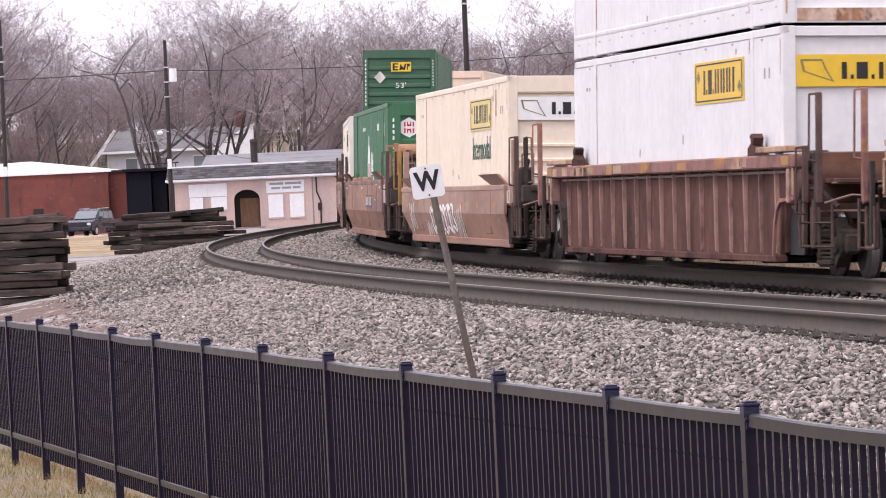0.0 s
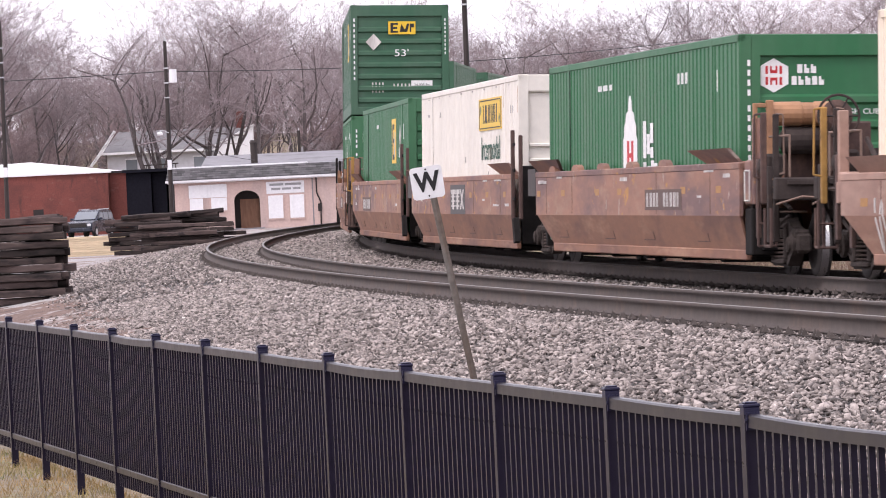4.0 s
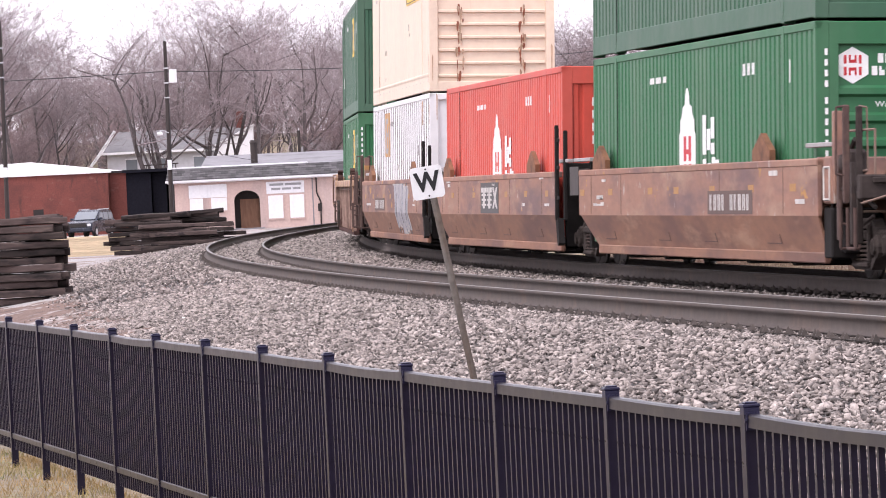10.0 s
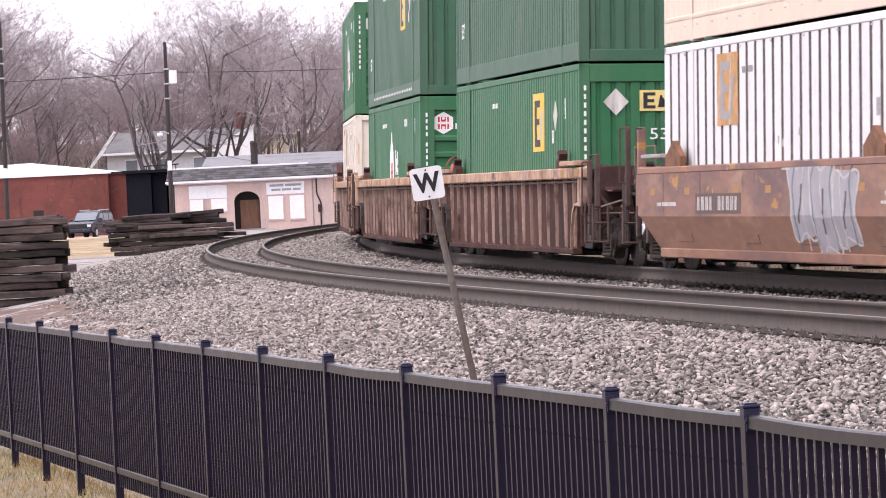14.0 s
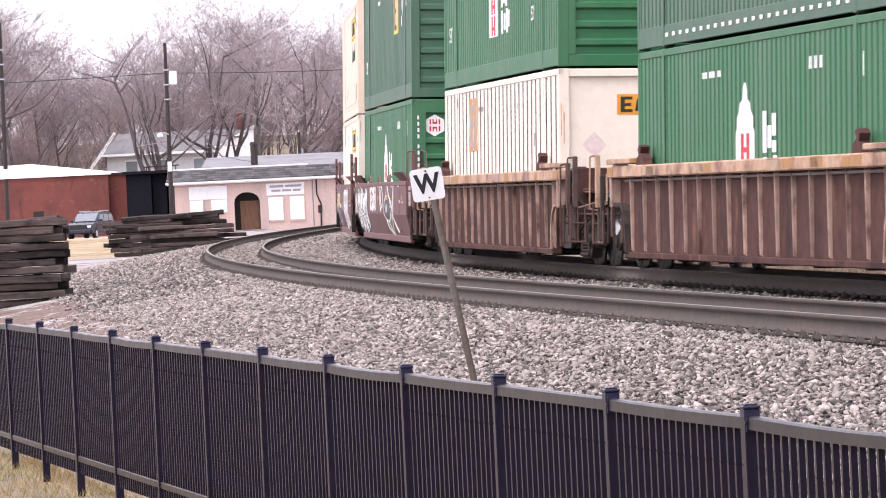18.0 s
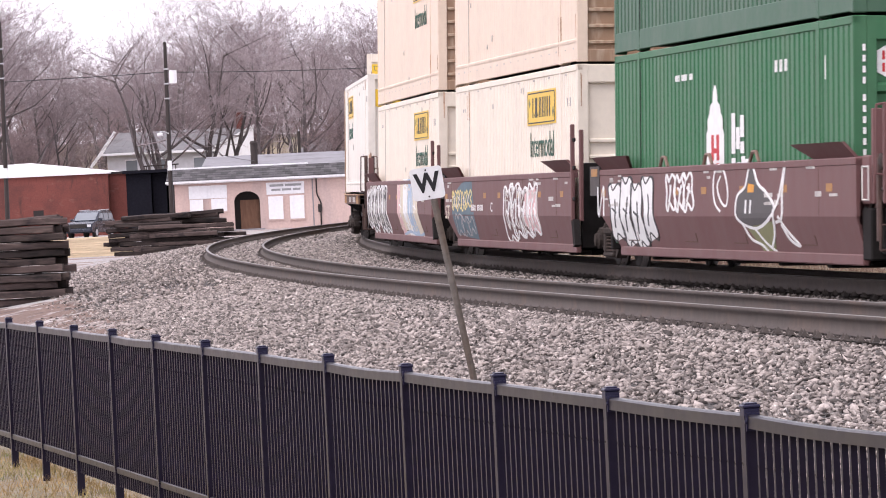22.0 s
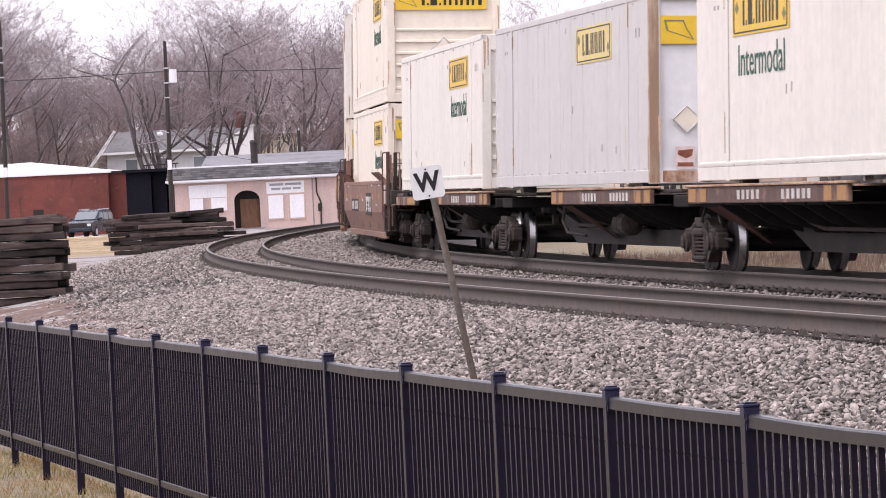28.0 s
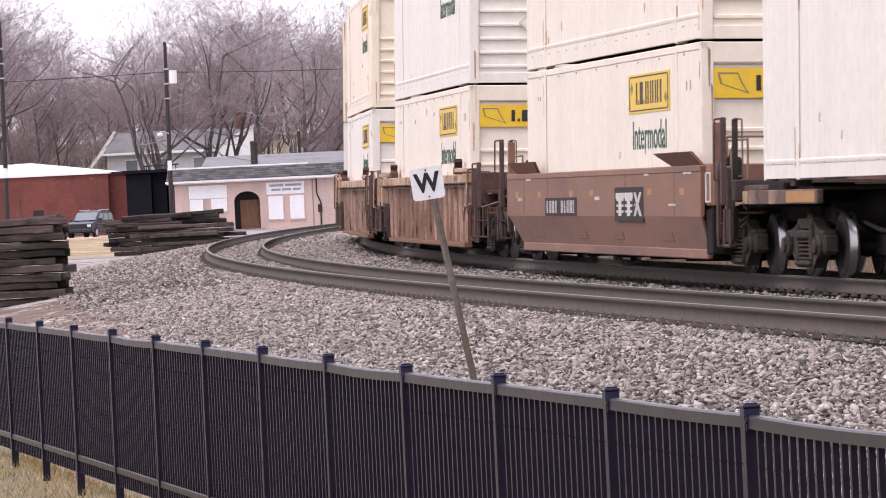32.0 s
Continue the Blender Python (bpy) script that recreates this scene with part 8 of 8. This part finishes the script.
def grow(seed, height, spread, limbs, twig_r, up, dense):
    """A bare tree: tapering trunk and limbs in one mesh, the crown of fine branches in another."""
    rnd = random.Random(seed)
    wood, fine = Geo(), Geo()

    def limb(p, d, length, r, level):
        steps = 4 if level < 2 else (3 if level == 2 else 2)
        pts, q = [p], p
        for i in range(steps):
            wob = 0.16 if level == 0 else (0.4 if level < 3 else 0.46)
            d = (d + Vector((rnd.uniform(-wob, wob), rnd.uniform(-wob, wob), rnd.uniform(-0.05, 0.22 if level else 0.1) * up))).normalized()
            q = q + d * (length / steps)
            pts.append(q)
        geo = wood if level < 2 else fine
        sides = 6 if level == 0 else (5 if level == 1 else 3)
        for i in range(steps):
            fall = 0.9 if level < 2 else 0.62
            ra, rb = r * (1 - fall * i / steps), r * (1 - fall * (i + 1) / steps)
            if level > 2:
                w = (pts[i + 1] - pts[i]).cross(Vector((rnd.uniform(-1, 1), rnd.uniform(-1, 1), rnd.uniform(-1, 1)))).normalized()
                geo.add([pts[i] - w * ra, pts[i] + w * ra, pts[i + 1] + w * rb, pts[i + 1] - w * rb], [(0, 1, 2, 3)])
            else:
                geo.tube(pts[i], pts[i + 1], ra, sides, rb, cap=False)
        if level == 4:
            return
        count = (limbs, 6, 7, 6)[level] if level else limbs
        count = max(2, int(count * (dense if level > 1 else 1)))
        for k in range(count):
            t = rnd.uniform(0.28 if level == 0 else 0.2, 1.0) if k else 0.97
            i = min(steps - 1, int(t * steps))
            at_ = pts[i].lerp(pts[i + 1], t * steps - i)
            along = (pts[i + 1] - pts[i]).normalized()
            side = Vector((rnd.uniform(-1, 1), rnd.uniform(-1, 1), rnd.uniform(-0.35, 0.5))).normalized()
            nd = (along * rnd.uniform(0.55, 1.0) + side * spread * rnd.uniform(0.55, 1.1)).normalized()
            ln = length * rnd.uniform(0.42, 0.7) * (1 - 0.35 * t * (level == 0))
            nr = max(twig_r, r * (1 - 0.62 * t) * rnd.uniform(0.45, 0.65))
            limb(at_, nd, ln, nr, level + 1)

    stems = 1 if rnd.random() < 0.6 else 2
    for k in range(stems):
        lean = Vector((rnd.uniform(-0.14, 0.14) + (0.22 * (k * 2 - 1) if stems > 1 else 0), rnd.uniform(-0.12, 0.12), 1)).normalized()
        limb(Vector((0.3 * k, 0, -0.4)), lean, height * 0.62, 0.0135 * height, 0)
    return wood.mesh("trunk", M_BARK), fine


def plant_woods():
    rnd = random.Random(23)
    tall, brush = [], []
    for k in range(6):
        w, f = grow(100 + k, 17.0 + 1.2 * k, 1.05, 9, 0.0095, 0.7, 1.0)
        tall.append((w, f.mesh("crown", M_TWIG)))
    for k in range(4):
        w, f = grow(300 + k, 9.5 + k, 1.0, 9, 0.0115, 0.8, 1.0)
        brush.append((w, f.mesh("crown", M_REDTWIG)))

    def plant(kind, x, y, size, label, group):
        z = float(ground_z(x, y))
        root = thing("bare_tree", label, "tree", pose(x, y, z, 0, 0, rnd.uniform(0, 360)) @ Matrix.Diagonal((size, size, size, 1)), group)
        part("trunk", kind[0], None, root)
        part("crown", kind[1], None, root, "leafless crown of fine twigs")

    spots = [(-36, 372, 1.2), (-33.0, 352, 1.14), (-31.0, 356, 1.18), (-29.6, 353, 1.12), (-28.2, 360, 1.02), (-26.4, 356, 0.86), (-22.6, 440, 0.9), (-25.0, 452, 1.0),
             (-19.4, 350, 0.94), (-16.6, 354, 0.96), (-16.0, 440, 0.95), (-20.0, 460, 1.0), (-13.2, 436, 0.95), (-11.6, 348, 1.06), (-9.3, 354, 1.0), (-6.9, 360, 0.84), (-5.6, 366, 0.85), (-3.0, 376, 0.9), (-0.5, 362, 0.95), (3.0, 380, 0.92),
             (6.0, 368, 0.88), (9.5, 384, 0.95), (13.0, 372, 0.9), (16.5, 366, 0.85), (20.5, 380, 0.92), (24.5, 362, 0.9), (28.0, 352, 0.95), (31.5, 366, 1.0), (35.5, 356, 0.98), (40, 372, 1.0)]
    for x, y, s in spots:
        plant(rnd.choice(tall), x + rnd.uniform(-0.5, 0.5), y, s * rnd.uniform(0.92, 1.06), "tall bare deciduous tree with grey bark", "bare trees")
    for k in range(44):
        x = -44 + k * 2.05 + rnd.uniform(-0.8, 0.8)
        y = rnd.uniform(392, 470)
        if -31 < x < -10:
            y = rnd.uniform(436, 480)
        plant(rnd.choice(tall), x * y / 395, y, rnd.uniform(0.6, 0.85), "tall bare deciduous tree with grey bark", "bare trees")
    for k in range(76):
        x = -44 + k * 1.14 + rnd.uniform(-0.7, 0.7)
        y = rnd.uniform(344, 410)
        if -31 < x < -9:
            y = rnd.uniform(432, 475)
        plant(rnd.choice(brush), x * y / 385, y, rnd.uniform(0.7, 1.02), "reddish leafless brush below the taller trees", "bare brush")
    for k in range(40):
        x, y = -45 + 0.42 * k + rnd.uniform(-0.6, 0.6), rnd.uniform(350, 430)
        if x < -30.5:
            plant(rnd.choice(brush), x, y, rnd.uniform(0.4, 0.65), "low reddish leafless brush at the foot of the trees", "bare brush")
    for k in range(30):
        plant(rnd.choice(brush), -38 + 0.85 * k + rnd.uniform(-0.4, 0.4), rnd.uniform(438, 476), rnd.uniform(0.4, 0.58), "mauve-grey leafless brush behind the house", "bare brush")
    for k in range(64):
        x, y = -62 + k * 1.95 + rnd.uniform(-0.8, 0.8), rnd.uniform(488, 545)
        plant(rnd.choice(brush), x, y, rnd.uniform(0.5, 0.8), "mauve-grey leafless brush on the far rise", "bare brush")


plant_woods()


# ---- ties, fastenings and loose ballast stones ----
def build_ties_and_clips(root, offset, zf, cant):
    kinds = []
    rnd = random.Random(31)
    for k in range(3):
        g = Geo().bevel_box(-1.3, 1.3, -0.115, 0.115, -0.18, 0, 0.012)
        g.v = [(x, y + rnd.uniform(-0.01, 0.01), z + rnd.uniform(-0.008, 0.004)) for x, y, z in g.v]
        kinds.append(g.mesh("tie", M_TIE))
    clips = Geo()
    ss = np.arange(-45.0, 110.0, 0.525)
    for s in ss:
        x, y, h = on_line(s, offset(s))
        part("tie", kinds[int(rnd.random() * 3)], None, root, at=pose(float(x), float(y), float(zf(s)) - 0.25, 0, math.degrees(cant), -math.degrees(float(h)) + rnd.uniform(-1, 1)))
        for side in (1, -1):
            for edge in (1, -1):
                o = offset(s) + side * 0.755 + edge * 0.115
                cx, cy, _ = on_line(s, o)
                z = float(zf(s)) + (o - offset(s)) * cant - 0.186
                for d in (-0.055, 0.055):
                    qx, qy = float(cx) + d * math.sin(h), float(cy) + d * math.cos(h)
                    hh = rnd.uniform(0.02, 0.045)
                    clips.add([(qx - 0.035, qy - 0.035, z - 0.03), (qx + 0.035, qy - 0.035, z - 0.03), (qx + 0.035, qy + 0.035, z - 0.03), (qx - 0.035, qy + 0.035, z - 0.03), (qx, qy, z + hh)],
                              [(0, 1, 4), (1, 2, 4), (2, 3, 4), (3, 0, 4)])
    tagged(part("rail_clips", clips, M_TIE, root, "dark spikes and clips along the rails"), kind="stuff")


build_ties_and_clips(track_1, near_gap, near_z, CANT_NEAR)
build_ties_and_clips(track_2, zero, zero, CANT)


def stones(name, label, n, s_range, o_range, size, seed, lift=0.0, skip=()):
    """Crushed stones as real pieces, joined: six-cornered, uneven, lying at random."""
    r = np.random.RandomState(seed)
    s = r.uniform(s_range[0], s_range[1], n)
    o = r.uniform(o_range[0], o_range[1], n)
    past = np.clip(o - stone_edge(s), 0, None)
    keep = (past <= 0) | (r.uniform(0, 1, n) < 0.24 * np.exp(-past / 0.35) + 0.03)
    s, o = s[keep], o[keep]
    n = len(s)
    base = np.array([[1, 0, 0], [-1, 0, 0], [0, 1, 0], [0, -1, 0], [0, 0, 1], [0, 0, -1]], float)
    tri = np.array([[0, 2, 4], [2, 1, 4], [1, 3, 4], [3, 0, 4], [2, 0, 5], [1, 2, 5], [3, 1, 5], [0, 3, 5]])
    x, y, h = on_line(s, o)
    z = ground_z(x, y) + lift
    v = base[None] * r.uniform(0.6, 1.25, (n, 6, 1)) + r.uniform(-0.28, 0.28, (n, 6, 3))
    v = v * (size * np.exp(r.normal(0, 0.3, (n, 1, 1)))) * np.stack([1.25 * np.ones(n), r.uniform(0.45, 0.85, n), r.uniform(0.35, 0.75, n)], -1)[:, None, :]
    a, b, c = r.uniform(0, 2 * np.pi, n), r.uniform(-1.3, 1.3, n), r.uniform(-0.9, 0.9, n)
    ca, sa, cb, sb = np.cos(a)[:, None], np.sin(a)[:, None], np.cos(b)[:, None], np.sin(b)[:, None]
    cc, sc = np.cos(c)[:, None], np.sin(c)[:, None]
    v = np.stack([v[..., 0] * cc + v[..., 2] * sc, v[..., 1], v[..., 2] * cc - v[..., 0] * sc], -1)
    vx, vy, vz = v[..., 0], v[..., 1] * cb - v[..., 2] * sb, v[..., 1] * sb + v[..., 2] * cb
    v = np.stack([vx * ca - vy * sa, vx * sa + vy * ca, vz], -1) + np.stack([x, y, z + size * r.uniform(0.1, 0.75, n)], -1)[:, None, :]
    f = (tri[None] + 6 * np.arange(n)[:, None, None]).reshape(-1, 3)
    me = bpy.data.meshes.new(name)
    me.vertices.add(n * 6)
    me.vertices.foreach_set("co", v.reshape(-1))
    me.loops.add(len(f) * 3)
    me.loops.foreach_set("vertex_index", f.reshape(-1).astype(np.int32))
    me.polygons.add(len(f))
    me.polygons.foreach_set("loop_start", np.arange(0, len(f) * 3, 3, dtype=np.int32))
    me.update(calc_edges=True)
    me.materials.append(M_STONE)
    return tagged(new(name, me), label, "ballast", kind="stuff")


stones("ballast_stones", "loose grey crushed stones on the ballast shoulder", 104000, (-48, 14), (5.36, 11.4), 0.03, 1)
stones("ballast_stones", "loose grey crushed stones on the ballast shoulder", 16000, (14, 120), (5.36, 9.3), 0.037, 2)
stones("ballast_stones", "small crushed stones heaped along the rail foot", 9000, (-48, 30), (5.33, 5.8), 0.026, 5, 0.022)
stones("ballast_stones", "loose grey crushed stones between the tracks", 31000, (-46, 70), (0.9, 3.45), 0.031, 3, 0.012)
stones("ballast_stones", "loose grey crushed stones between the far tracks", 9000, (70, 160), (0.95, 3.45), 0.045, 6, 0.0)
stones("ballast_stones", "loose grey crushed stones between the far rails", 6000, (80, 160), (3.75, 5.0), 0.042, 7, 0.0)
stones("ballast_stones", "loose grey crushed stones between the rails", 10000, (-46, 80), (3.78, 5.05), 0.03, 4, 0.0)


def grass(n, seed):
    r = random.Random(seed)
    g = Geo()
    for k in range(n):
        y = r.uniform(30, 49)
        fx = FENCE_X + (FENCE_Y - y) / 2.39095 * FENCE_DX
        x = fx - r.uniform(0.0, 1.0) ** 1.6 * 4.5 + 0.3
        z = float(ground_z(x, y)) - 0.07
        hgt, lean, w = r.uniform(0.03, 0.11), r.uniform(-0.06, 0.06), 0.004
        a = r.uniform(0, math.pi)
        dx, dy = w * math.cos(a), w * math.sin(a)
        g.add([(x - dx, y - dy, z), (x + dx, y + dy, z), (x + lean, y + r.uniform(-0.05, 0.05), z + hgt)], [(0, 1, 2)])
    return g


M_GRASS = surface("dry_grass_blades", (0.34, 0.235, 0.105), 0.9, grain=(0.6, 1.3, 4), stain=((0.2, 0.22, 0.08), 0.7, 0.52, 0.66, (1, 1, 1)), vary=0.3, island=True)
tagged(new("dry_grass", grass(16000, 7).mesh("dry_grass", M_GRASS)), "short dry winter grass along the fence", "grass", kind="stuff")


def weeds(n, seed):
    """Dry stalks on the low ground beyond the tracks."""
    r = random.Random(seed)
    g = Geo()
    for k in range(n):
        s, o = r.uniform(-40, 60), -4.6 - r.uniform(0, 1) ** 1.4 * 9
        x, y, _ = on_line(s, o)
        x, y = float(x), float(y)
        z = float(ground_z(x, y)) - 0.07
        clump = 0.55 + 0.45 * math.sin(s * 1.1 + o) * math.sin(s * 0.37 - o * 1.7)
        hgt = r.uniform(0.15, 0.55) * clump + 0.08
        for j in range(3):
            a = r.uniform(0, math.pi)
            dx, dy = 0.007 * math.cos(a), 0.007 * math.sin(a)
            lx, ly = r.uniform(-0.16, 0.16), r.uniform(-0.16, 0.16)
            g.add([(x - dx, y - dy, z), (x + dx, y + dy, z), (x + lx, y + ly, z + hgt * r.uniform(0.7, 1.0))], [(0, 1, 2)])
    return g


M_WEED = surface("dry_reddish_weeds", (0.165, 0.105, 0.083), 0.95, grain=(0.6, 1.3, 2), stain=((0.34, 0.28, 0.19), 0.3, 0.52, 0.62, (1, 1, 1)), vary=0.35, island=True)
tagged(new("dry_weeds", weeds(20000, 9).mesh("dry_weeds", M_WEED)), "dry reddish-brown weeds beyond the tracks", "weeds", kind="stuff")


# ---- what moves ----
def wheel_rows(place, at, r):
    """Rows for a wheel set: it turns with the way that the train has gone; its turning is keyed while it passes before the camera."""
    seen = [k / FPS for k in range(32 * FPS + 1) if -16 < place - advance(k / FPS) < 42]
    if not seen:
        return [(0.0, at), (32.0, at)]
    turned = [(t, at @ Matrix.Rotation((advance(t) - advance(seen[0])) / r, 4, "Y")) for t in seen]
    rows = ([(0.0, turned[0][1])] if seen[0] > 0 else []) + turned
    if seen[-1] < 32:
        rows.append((32.0, turned[-1][1]))
    return rows


def motions():
    times = [float(i) for i in range(33)]
    for ob, u, on_car in MOVING:
        walk(ob, [(t, car_pose(u - advance(t)) @ on_car) for t in times])
    for ob, place, at, r in WHEELS:
        walk(ob, wheel_rows(place, at, r))


motions()
